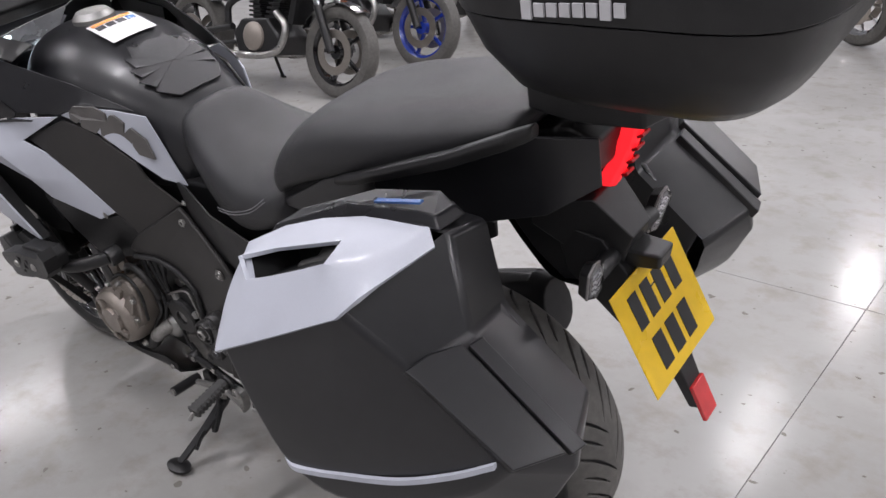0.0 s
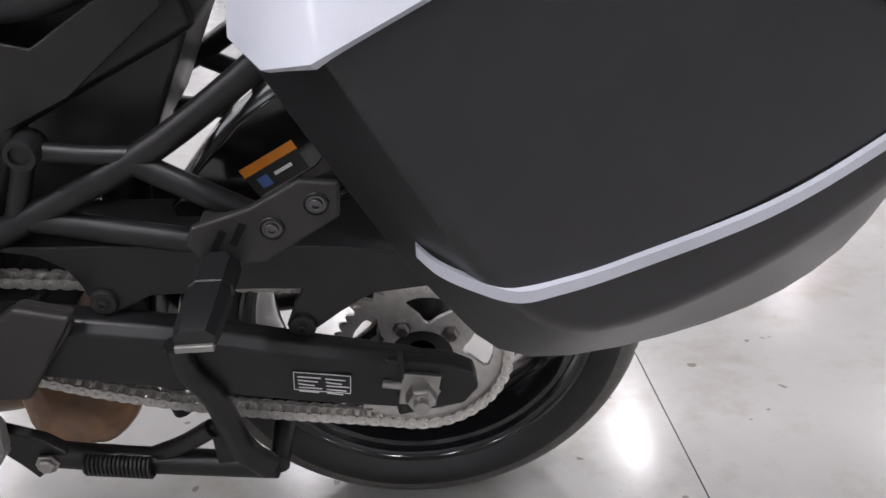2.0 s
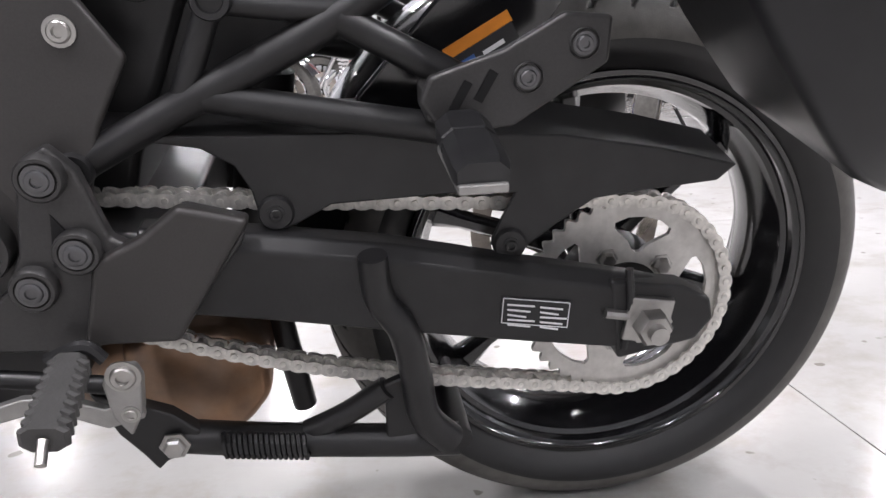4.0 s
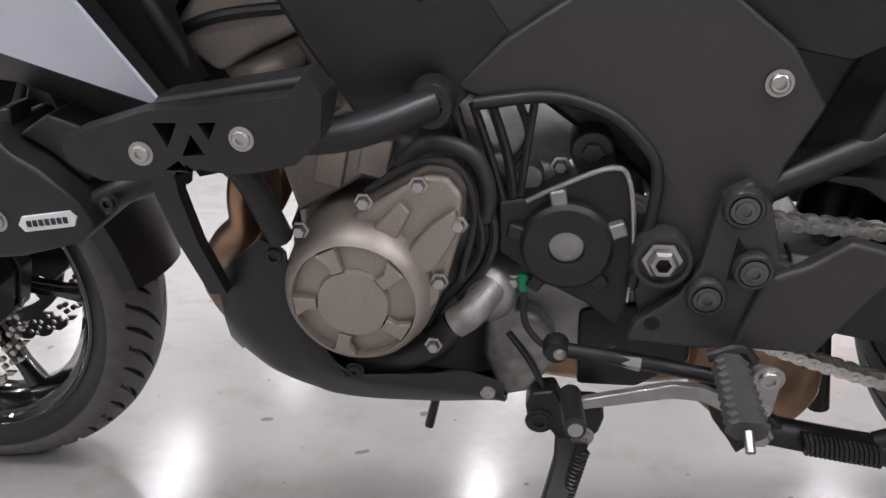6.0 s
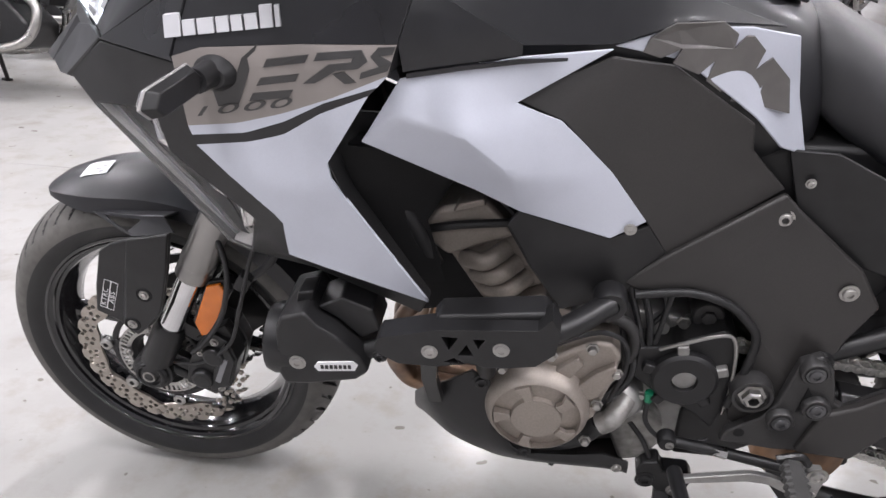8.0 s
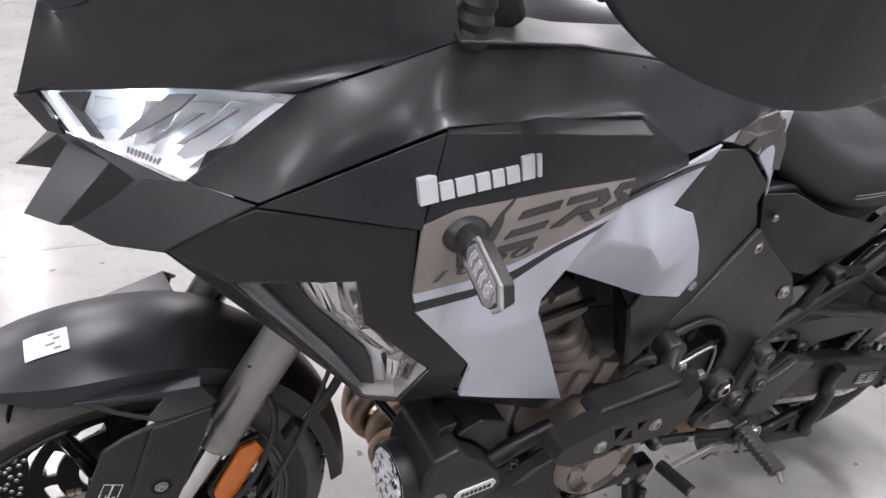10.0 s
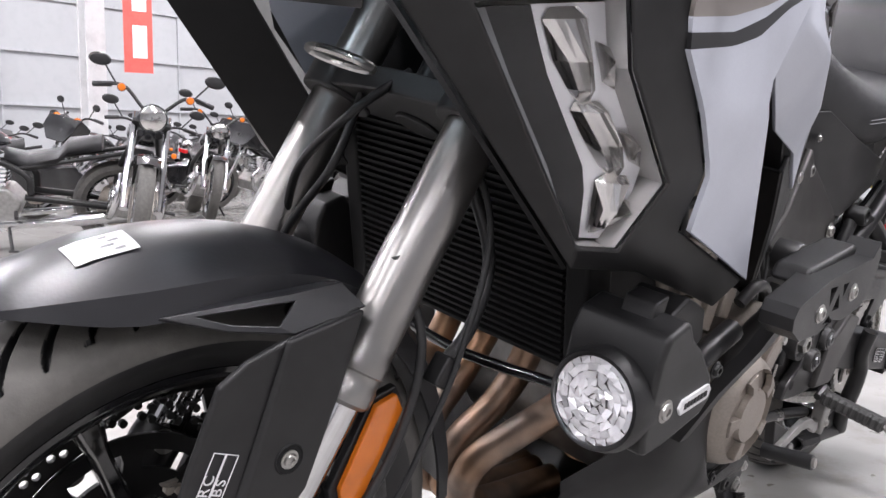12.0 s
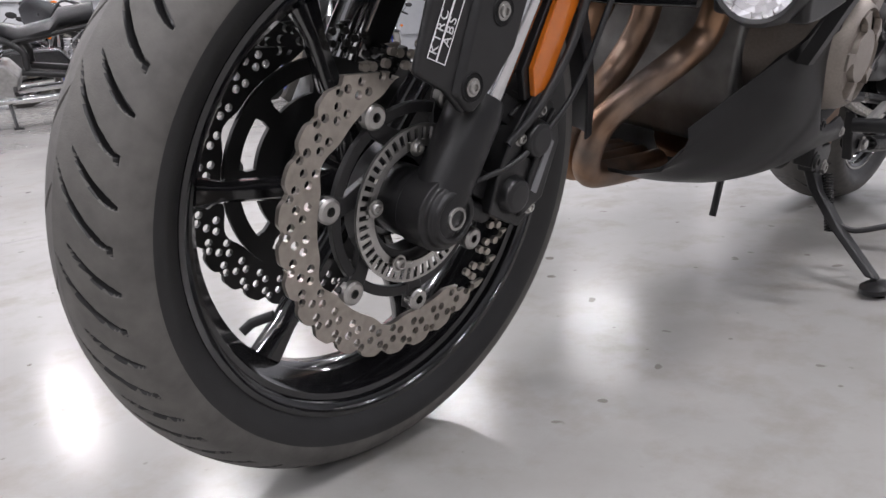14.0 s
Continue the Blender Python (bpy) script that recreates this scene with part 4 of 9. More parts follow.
both("wing_panel", wing_skin, M_WHITE, "pearl white lower wing of the fairing", solid=0.005, angle=25)
both("wing_stripe", strip(W_LOW, W_DARK), M_SATIN, "dark printed stripe", solid=0.004)
both("wing_line", strip(W_DARK, W_WHITE), M_WHITE, "white line above the stripe", solid=0.004)
both("print_panel", strip(W_WHITE, W_PRINT), M_DECAL, "grey-brown printed band of the fairing", solid=0.004)
both("upper_wing", strip(W_PRINT, W_TOP), M_SATIN, "matt black upper edge of the wing", solid=0.004, bevel=0.0012, angle=40)
both("wing_flange", panel([(x, wing_y(x, z), z) for x, z in W_TOP] + [(0.490, -0.245, 1.016), (0.36, -0.246, 1.030), (0.252, -0.246, 1.034)], [(0, 1, 4, 5), (1, 2, 3, 4)]), M_BLACK, solid=0.003, bevel=0.001)
both("wing_edge", panel([(0.481, -0.2775, 1.014), (0.467, -0.2915, 0.970), (0.457, -0.296, 0.938), (0.436, -0.296, 0.915), (0.386, -0.296, 0.832), (0.404, -0.295, 0.785), (0.494, -0.274, 0.629), (0.494, -0.250, 0.629), (0.404, -0.262, 0.785), (0.386, -0.255, 0.832), (0.436, -0.252, 0.915), (0.470, -0.250, 0.938), (0.475, -0.245, 0.970), (0.490, -0.242, 1.014)],
                       [(0, 1, 12, 13), (1, 2, 11, 12), (2, 3, 10, 11), (3, 4, 9, 10), (4, 5, 8, 9), (5, 6, 7, 8)]), M_PLASTIC, solid=0.002)


# intake scoop, tank, seat, side covers
both("intake_scoop", panel([(0.421, -0.281, 0.852), (0.466, -0.278, 0.928), (0.592, -0.245, 0.946), (0.690, -0.205, 0.945), (0.590, -0.250, 0.896), (0.640, -0.241, 0.873), (0.755, -0.200, 0.726), (0.712, -0.216, 0.708), (0.600, -0.250, 0.758), (0.545, -0.246, 0.781), (0.462, -0.287, 0.890), (0.537, -0.288, 0.867), (0.592, -0.270, 0.812), (0.662, -0.234, 0.850), (0.704, -0.220, 0.802)],
                           [(0, 10, 1), (1, 10, 11), (1, 11, 4, 2), (2, 4, 3), (11, 12, 13, 5, 4), (12, 14, 13), (12, 8, 7, 6, 14), (0, 9, 11, 10), (9, 8, 12, 11)]), M_WHITE, "pearl white intake scoop panel", solid=0.005, bevel=0.0015, soft=0.7)
sc_l, sc_r = both("scoop_lower", panel([(0.600, -0.246, 0.756), (0.712, -0.213, 0.706), (0.760, -0.198, 0.718), (0.795, -0.180, 0.660), (0.735, -0.190, 0.600), (0.662, -0.218, 0.592), (0.617, -0.240, 0.676), (0.587, -0.249, 0.738)],
                                      [(0, 1, 5, 6, 7), (1, 2, 3), (1, 3, 4, 5)]), M_PLASTIC, "black lower cover of the intake", solid=0.006, bevel=0.005, seg=3, angle=25, soft=0.5)
bolt(0.735, -0.2135, 0.722, 0.006, M_STEEL, sc_l, 0.002)
both("scoop_front", panel([(0.588, -0.247, 0.737), (0.618, -0.238, 0.675), (0.663, -0.216, 0.592), (0.672, -0.180, 0.592), (0.636, -0.185, 0.675), (0.606, -0.190, 0.740)], [(0, 1, 4, 5), (1, 2, 3, 4)]), M_PLASTIC, "black inner face of the lower intake cover", solid=0.004, bevel=0.001)
both("inner_shield", panel([(0.385, -0.235, 0.870), (0.540, -0.200, 0.850), (0.520, -0.150, 0.760), (0.480, -0.190, 0.700), (0.505, -0.200, 0.610), (0.440, -0.215, 0.620), (0.36, -0.250, 0.74)], [(0, 1, 2, 3, 6), (3, 4, 5, 6)]), M_CORE_SHADE, "black inner shield behind the wing", solid=0.004)
bm = N()
prism(bm, [(0.455, 0.735), (0.500, 0.800), (0.640, 0.820), (0.700, 0.700), (0.600, 0.690), (0.545, 0.738)], -0.115, 0.115)
part("airbox", bm, M_BLACK, bike, "black airbox behind the cylinder head", bevel=0.008)
both("intake_roof", panel([(0.400, -0.258, 0.838), (0.530, -0.256, 0.830), (0.600, -0.240, 0.742), (0.640, -0.16, 0.74), (0.54, -0.13, 0.82), (0.44, -0.16, 0.85)], [(0, 1, 4, 5), (1, 2, 3, 4)]), M_PLASTIC, solid=0.004)
both("shoulder_panel", panel([(0.139, -0.176, 1.018), (0.052, -0.136, 0.914), (0.100, -0.211, 0.930), (0.251, -0.2655, 1.0265), (0.488, -0.252, 1.020), (0.590, -0.238, 0.956), (0.690, -0.203, 0.950), (0.770, -0.185, 0.974), (0.880, -0.140, 0.958), (0.74, -0.172, 1.010), (0.58, -0.205, 1.050), (0.40, -0.225, 1.085), (0.268, -0.226, 1.090), (0.185, -0.230, 1.014), (0.50, -0.238, 1.036)],
                             [(0, 1, 2, 13), (0, 13, 12), (13, 2, 3), (13, 3, 12), (12, 3, 14, 11), (3, 4, 14), (4, 5, 10, 14), (14, 10, 11), (5, 6, 9, 10), (6, 7, 9), (7, 8, 9)]), M_SATIN, "satin black shoulder between fairing and tank", solid=0.004, bevel=0.002, angle=50, soft=0.2)
both("wing_top_rear", panel([(0.481, -0.274, 1.012), (0.467, -0.287, 0.970), (0.470, -0.279, 0.936), (0.592, -0.247, 0.949), (0.592, -0.241, 0.958), (0.490, -0.251, 1.018)], [(0, 1, 4, 5), (1, 2, 3, 4)]), M_SATIN, solid=0.003)
both("tank_rim", panel([(0.258, -0.244, 1.098), (0.40, -0.230, 1.088), (0.58, -0.200, 1.053), (0.60, -0.150, 1.075), (0.42, -0.150, 1.08), (0.28, -0.150, 1.10)], [(0, 1, 4, 5), (1, 2, 3, 4)]), M_GRAPHITE, solid=0.004, bevel=0.003, soft=0.3)
both("tank_cover", panel([(0.580, -0.238, 0.896), (0.690, -0.200, 0.936), (0.760, -0.190, 0.925), (0.864, -0.168, 0.850), (0.872, -0.160, 0.812), (0.926, -0.140, 0.752), (0.790, -0.182, 0.666), (0.756, -0.198, 0.722), (0.700, -0.219, 0.803), (0.642, -0.236, 0.870)],
                         [(0, 1, 9), (1, 2, 8, 9), (2, 3, 4, 8), (4, 7, 8), (4, 5, 6, 7)]), M_COVERGREY, "matt black tank side cover", solid=0.006, bevel=0.004, seg=3, angle=20, soft=0.5)


def tank_ring(x, top, half, low, k=1.0):
    pts = [(0.0, 0.0), (0.35, 0.02), (0.62, 0.09), (0.84, 0.22), (0.97, 0.42), (1.0, 0.62), (0.90, 0.85), (0.72, 1.0)]
    ring = [(x, -half * a, top - (top - low) * b) for a, b in pts]
    return ring + [(x, -y, z) for _, y, z in ring[:0:-1]]


bm = N()
loft(bm, [tank_ring(0.40, 1.02, 0.10, 0.86), tank_ring(0.46, 1.062, 0.150, 0.80), tank_ring(0.55, 1.082, 0.188, 0.78), tank_ring(0.66, 1.080, 0.195, 0.77), tank_ring(0.76, 1.050, 0.180, 0.76), tank_ring(0.85, 1.005, 0.150, 0.75), tank_ring(0.93, 0.955, 0.118, 0.74), tank_ring(0.97, 0.920, 0.10, 0.74)])
tank = part("fuel_tank", bm, M_SATIN, bike, "dark metallic fuel tank with white flanks", angle=60)
tank.modifiers.new("round", "SUBSURF").levels = 2
tank.modifiers["round"].render_levels = 2
both("tank_flank", panel([(0.690, -0.198, 0.946), (0.76, -0.186, 0.968), (0.84, -0.160, 0.962), (0.900, -0.132, 0.945), (0.918, -0.124, 0.87), (0.945, -0.120, 0.790), (0.905, -0.146, 0.812), (0.866, -0.166, 0.856), (0.768, -0.188, 0.930), (0.85, -0.166, 0.90)],
                         [(0, 8, 1), (1, 8, 9, 2), (2, 9, 4, 3), (9, 7, 6, 4), (6, 5, 4), (8, 7, 9)]), M_WHITE, "pearl white flank panel of the tank", solid=0.004, bevel=0.003, angle=40, soft=0.3)
bm = N()
lathe(bm, [(0.0, 0.012), (0.034, 0.012), (0.040, 0.006), (0.046, 0.0), (0.046, -0.02)], (0.60, 0, 1.084), 32, "z")
part("filler_cap", bm, M_ALLOY, bike, "brushed filler cap")
bm = N()
edge = [(0.775, 0.0), (0.782, -0.03), (0.770, -0.045), (0.800, -0.058), (0.792, -0.070), (0.826, -0.072), (0.820, -0.084), (0.852, -0.080), (0.850, -0.090), (0.884, -0.074), (0.886, -0.082), (0.922, -0.052), (0.925, 0.0)]
loop = edge + [(x, -y) for x, y in edge[-2:0:-1]]
top_at = lambda x, y: float(np.interp(x, [0.76, 0.85, 0.93], [1.0505, 1.004, 0.958])) - 1.3 * y * y
vs = [bm.verts.new((x, y, top_at(x, y) + 0.002)) for x, y in loop]
mid = [bm.verts.new((x, 0.0, top_at(x, 0) + 0.004)) for x in (0.80, 0.84, 0.88, 0.91)]
centre = bm.verts.new((0.85, 0, top_at(0.85, 0) + 0.004))
for v in mid:
    bm.verts.remove(v)
for k in range(len(vs)):
    bm.faces.new((vs[k], vs[(k + 1) % len(vs)], centre))
part("tank_pad", bm, M_VINYL, bike, "black rubber tank pad", solid=0.004, bevel=0.002)

# seat
def seat_ring(x, top, half, low, crown=0.3):
    pts = [(0.0, 0.0), (0.45, 0.015), (0.78, 0.10), (0.96, 0.32), (1.0, 0.58), (0.96, 0.88), (0.86, 1.0)]
    ring = [(x, -half * a, top - (top - low) * b) for a, b in pts]
    return ring + [(x, -y, z) for _, y, z in ring[:0:-1]]


bm = N()
loft(bm, [seat_ring(0.925, 0.935, 0.085, 0.86), seat_ring(0.96, 0.955, 0.105, 0.82), seat_ring(1.02, 0.915, 0.130, 0.78), seat_ring(1.09, 0.885, 0.158, 0.755), seat_ring(1.18, 0.872, 0.175, 0.745), seat_ring(1.27, 0.885, 0.172, 0.79), seat_ring(1.31, 0.905, 0.165, 0.82)])
seat = part("rider_seat", bm, M_VINYL, bike, "black vinyl rider seat with stitched side seams", angle=80)
seat.modifiers.new("round", "SUBSURF").levels = 2
seat.modifiers["round"].render_levels = 2
bm = N()
loft(bm, [seat_ring(1.265, 0.900, 0.150, 0.84), seat_ring(1.29, 0.955, 0.160, 0.86), seat_ring(1.34, 1.005, 0.165, 0.885), seat_ring(1.43, 1.035, 0.165, 0.915), seat_ring(1.56, 1.052, 0.160, 0.955), seat_ring(1.68, 1.068, 0.150, 0.995), seat_ring(1.76, 1.075, 0.135, 1.03), seat_ring(1.785, 1.068, 0.12, 1.04)])
seat2 = part("pillion_seat", bm, M_VINYL, bike, "black vinyl pillion seat, stepped up behind the rider seat", angle=80)
seat2.modifiers.new("round", "SUBSURF").levels = 2
seat2.modifiers["round"].render_levels = 2
for dz in (0.0, 0.006):
    bm = N()
    tube(bm, [(1.10, -0.1655, 0.795 + dz), (1.16, -0.177, 0.806 + dz), (1.22, -0.1778, 0.826 + dz), (1.265, -0.173, 0.855 + dz)], 0.0009, 5, 8)
    part("seam", bm, M_GREY, seat)

# side covers and frame
both("side_cover", panel([(0.920, -0.130, 0.802), (0.975, -0.146, 0.808), (1.06, -0.166, 0.772), (1.18, -0.172, 0.742), (1.30, -0.160, 0.815), (1.30, -0.150, 0.770), (1.20, -0.165, 0.692), (1.09, -0.160, 0.640), (1.035, -0.150, 0.650), (0.945, -0.138, 0.725)],
                         [(0, 1, 9), (1, 2, 8, 9), (2, 3, 7, 8), (3, 4, 5, 6), (3, 6, 7)]), M_PLASTIC, "matt black side cover under the seat", solid=0.005, bevel=0.004, angle=20, soft=0.4)
fr_l, fr_r = both("frame_cover", panel([(0.786, -0.191, 0.669), (0.927, -0.151, 0.751), (0.950, -0.151, 0.728), (1.040, -0.166, 0.655), (1.075, -0.168, 0.600), (1.045, -0.175, 0.545), (1.025, -0.185, 0.470), (1.000, -0.192, 0.455), (0.960, -0.188, 0.380), (0.920, -0.185, 0.385), (0.910, -0.181, 0.420), (0.925, -0.178, 0.490), (0.928, -0.176, 0.545), (0.880, -0.177, 0.598), (0.826, -0.183, 0.616), (0.762, -0.192, 0.612), (0.738, -0.194, 0.626), (0.85, -0.176, 0.640), (0.96, -0.168, 0.615)],
                                      [(0, 1, 2, 17), (2, 3, 18, 17), (3, 4, 5, 18), (5, 6, 7, 12, 18), (7, 8, 9, 10, 11, 12), (12, 13, 17, 18), (13, 14, 17), (14, 15, 16, 0), (14, 0, 17)]), M_COVERGREY, "graphite frame cover plate", solid=0.012, bevel=0.005, seg=3, angle=10)
bolt(1.029, -0.170, 0.623, 0.0095, M_STEEL, fr_l, 0.006)
bolt(0.930, -0.152, 0.717, 0.0095, M_STEEL, fr_l, 0.006)
bolt(0.951, -0.146, 0.766, 0.005, M_STEEL, fr_l, 0.004)
# core that fills the body behind the covers
bm = N()
prism(bm, [(0.60, 0.70), (0.92, 0.80), (1.30, 0.82), (1.32, 0.74), (1.12, 0.64), (1.06, 0.50), (1.03, 0.40), (0.95, 0.40), (0.93, 0.50), (0.80, 0.60), (0.62, 0.62)], -0.118, 0.118)
part("main_frame", bm, M_BLACK, bike, "black main frame", bevel=0.01)

# label on the tank
def on_tank(x, y):
    return float(np.interp(x, [0.55, 0.66, 0.76], [1.0815, 1.0785, 1.0505])) - 0.7 * y * y


def tank_patch(name, x0, x1, y0, y1, mat, parent, lift):
    bm = N()
    rows = [[(x0 + (x1 - x0) * i / 5, y0 + (y1 - y0) * j / 5, on_tank(x0 + (x1 - x0) * i / 5, y0 + (y1 - y0) * j / 5) + lift) for j in range(6)] for i in range(6)]
    patch(bm, rows[0], rows[1:])
    return part(name, bm, mat, parent, solid=-0.0006)


label_ob = tank_patch("tank_label", 0.655, 0.745, -0.055, 0.055, M_PAPER, tank, 0.001)
label_ob["label"] = "white paper label with an orange strip"
tank_patch("label_strip", 0.660, 0.670, -0.048, 0.048, M_ORANGE, tank, 0.0022)
for k in range(4):
    tank_patch("label_picture", 0.673, 0.688, -0.046 + 0.025 * k, -0.026 + 0.025 * k, M_INK if k != 3 else M_BLUE, tank, 0.0022)

# tail, lamps, plate
both("tail_cover", panel([(1.275, -0.150, 0.845), (1.42, -0.158, 0.925), (1.60, -0.150, 0.985), (1.80, -0.118, 1.045), (1.875, -0.075, 1.035), (1.868, -0.060, 0.955), (1.80, -0.100, 0.915), (1.70, -0.120, 0.890), (1.42, -0.150, 0.830), (1.55, -0.156, 0.930)],
                         [(0, 1, 9, 8), (1, 2, 9), (2, 3, 6, 7), (9, 2, 7, 8), (3, 4, 5, 6)]), M_SATIN, "black tail cover", solid=0.005, bevel=0.004, angle=20, soft=0.3)
bm = N()
prism(bm, [(1.28, 0.86), (1.60, 0.985), (1.82, 1.035), (1.862, 1.02), (1.85, 0.96), (1.70, 0.895), (1.42, 0.835)], -0.058, 0.058)
part("tail_core", bm, M_BLACK, bike, bevel=0.008)
for s in (-1, 1):
    bm = N()
    rows = [((1.44, 0.150, 0.925), 0.008), ((1.50, 0.168, 0.948), 0.011), ((1.60, 0.172, 0.985), 0.013), ((1.70, 0.168, 1.020), 0.014), ((1.79, 0.150, 1.055), 0.014), ((1.815, 0.13, 1.062), 0.012)]
    line = [Vector((a, b * s, c)) for (a, b, c), _ in rows]
    rings = []
    for (a, b, c), w in rows:
        rings.append([(a, (b + dy * w) * s, c + dz * w) for dy, dz in ((1.0, 0.2), (0.6, 0.9), (-0.6, 0.9), (-1.0, 0.2), (-0.7, -0.8), (0.7, -0.8))])
    loft(bm, rings)
    part("grab_rail", bm, M_BLACK, bike, "black cast pillion grab rail", bevel=0.003, seg=3)
TY = 0.022
bm = N()
loft(bm, [[(x - 0.02, TY - w, z), (x, TY - w * 0.8, z), (x + 0.007, TY - w * 0.35, z), (x + 0.007, TY + w * 0.35, z), (x, TY + w * 0.8, z), (x - 0.02, TY + w, z)] for x, z, w in ((1.838, 0.910, 0.012), (1.845, 0.922, 0.020), (1.854, 0.942, 0.020), (1.859, 0.952, 0.014), (1.870, 0.976, 0.014), (1.880, 1.000, 0.016), (1.883, 1.014, 0.015))])
tail_lamp = part("tail_light", bm, M_REDGLOW, bike, "red LED tail light, lit", bevel=0.002)
for k in range(4):
    bm = N()
    box(bm, (1.8635 + 0.0085 * k, TY, 0.936 + 0.0215 * k), (0.010, 0.022, 0.004), Matrix.Rotation(radians(-24), 4, "Y"))
    part("lens_rib", bm, M_RED, tail_lamp)
bm = N()
loft(bm, [[(1.74, TY - 0.075, 0.90), (1.74, TY + 0.075, 0.90), (1.74, TY + 0.075, 0.86), (1.74, TY - 0.075, 0.86)], [(1.83, TY - 0.045, 0.905), (1.83, TY + 0.045, 0.905), (1.80, TY + 0.045, 0.80), (1.80, TY - 0.045, 0.80)],
          [(1.885, TY - 0.030, 0.845), (1.885, TY + 0.030, 0.845), (1.855, TY + 0.030, 0.765), (1.855, TY - 0.030, 0.765)]])
shell(bm, [(1.765, TY - 0.055, 0.86), (1.785, TY - 0.055, 0.775), (1.863, TY - 0.045, 0.690), (1.925, TY - 0.025, 0.630), (1.968, TY - 0.018, 0.535), (1.985, TY - 0.018, 0.54), (1.90, TY - 0.035, 0.75), (1.84, TY - 0.045, 0.84),
           (1.765, TY + 0.055, 0.86), (1.785, TY + 0.055, 0.775), (1.863, TY + 0.045, 0.690), (1.925, TY + 0.025, 0.630), (1.968, TY + 0.018, 0.535), (1.985, TY + 0.018, 0.54), (1.90, TY + 0.035, 0.75), (1.84, TY + 0.045, 0.84)],
      [(0, 1, 2, 6, 7), (2, 3, 4, 5, 6), (8, 15, 14, 10, 9), (10, 14, 13, 12, 11), (0, 8, 9, 1), (1, 9, 10, 2), (2, 10, 11, 3), (3, 11, 12, 4), (4, 12, 13, 5), (5, 13, 14, 6), (6, 14, 15, 7), (7, 15, 8, 0)])
hang = part("plate_holder", bm, M_PLASTIC, bike, "black plastic tail hanger for the plate", bevel=0.003)
# number plate, tilted
P_TL, P_BL = Vector((1.884, TY - 0.108, 0.785)), Vector((1.958, TY - 0.108, 0.622))
up, side = (P_TL - P_BL), Vector((0, 0.216, 0))
nrm = side.cross(up).normalized()
nrm = nrm if nrm.x > 0 else -nrm
bm = N()
quad = [P_BL, P_BL + side, P_TL + side, P_TL]
loft(bm, [[p - nrm * 0.002 for p in quad], [p for p in quad]])
plate = part("number_plate", bm, M_YELLOW, hang, "yellow number plate with two rows of black bars", bevel=0.0015)


def plate_bar(u0, u1, v0, v1):
    bm = N()
    q = [P_BL + side * a + up * b for a, b in ((u0, v0), (u1, v0), (u1, v1), (u0, v1))]
    loft(bm, [[p + nrm * 0.0003 for p in q], [p + nrm * 0.001 for p in q]])
    part("plate_mark", bm, M_INK, plate)


for k in range(4):
    plate_bar(0.16 + 0.18 * k, 0.28 + 0.18 * k, 0.56, 0.88)
for k in range(3):
    plate_bar(0.22 + 0.20 * k, 0.36 + 0.20 * k, 0.12, 0.44)
bm = N()
box(bm, (1.984, TY, 0.550), (0.008, 0.042, 0.066), Matrix.Rotation(radians(-22), 4, "Y"))
part("rear_reflector", bm, M_RED, hang, "red rear reflector", bevel=0.002)
# plate light and indicators
bm = N()
loft(bm, [[(1.86, TY - 0.03, 0.82), (1.86, TY + 0.03, 0.82), (1.86, TY + 0.025, 0.785), (1.86, TY - 0.025, 0.785)], [(1.925, TY - 0.024, 0.818), (1.925, TY + 0.024, 0.818), (1.92, TY + 0.02, 0.79), (1.92, TY - 0.02, 0.79)]])
part("plate_light", bm, M_PLASTIC, hang, bevel=0.006, seg=3)


M_POD = material("pale_lamp_plastic", (0.27, 0.26, 0.255), 0.3, coat=0.4)


def indicator(base, out, parent, length=0.075, stalk=0.05):
    """Stalk, body and clear lens of a turn signal; out is the way the stalk goes."""
    b, o = Vector(base), Vector(out).normalized()
    bm = N()
    tube(bm, [b - o * 0.02, b + o * stalk * 0.5, b + o * stalk], 0.0165, 16, smooth=False, r_end=0.0135)
    body = part("indicator", bm, M_SIDEWALL, parent, "turn signal on a black rubber stalk")
    return body, b + o * stalk


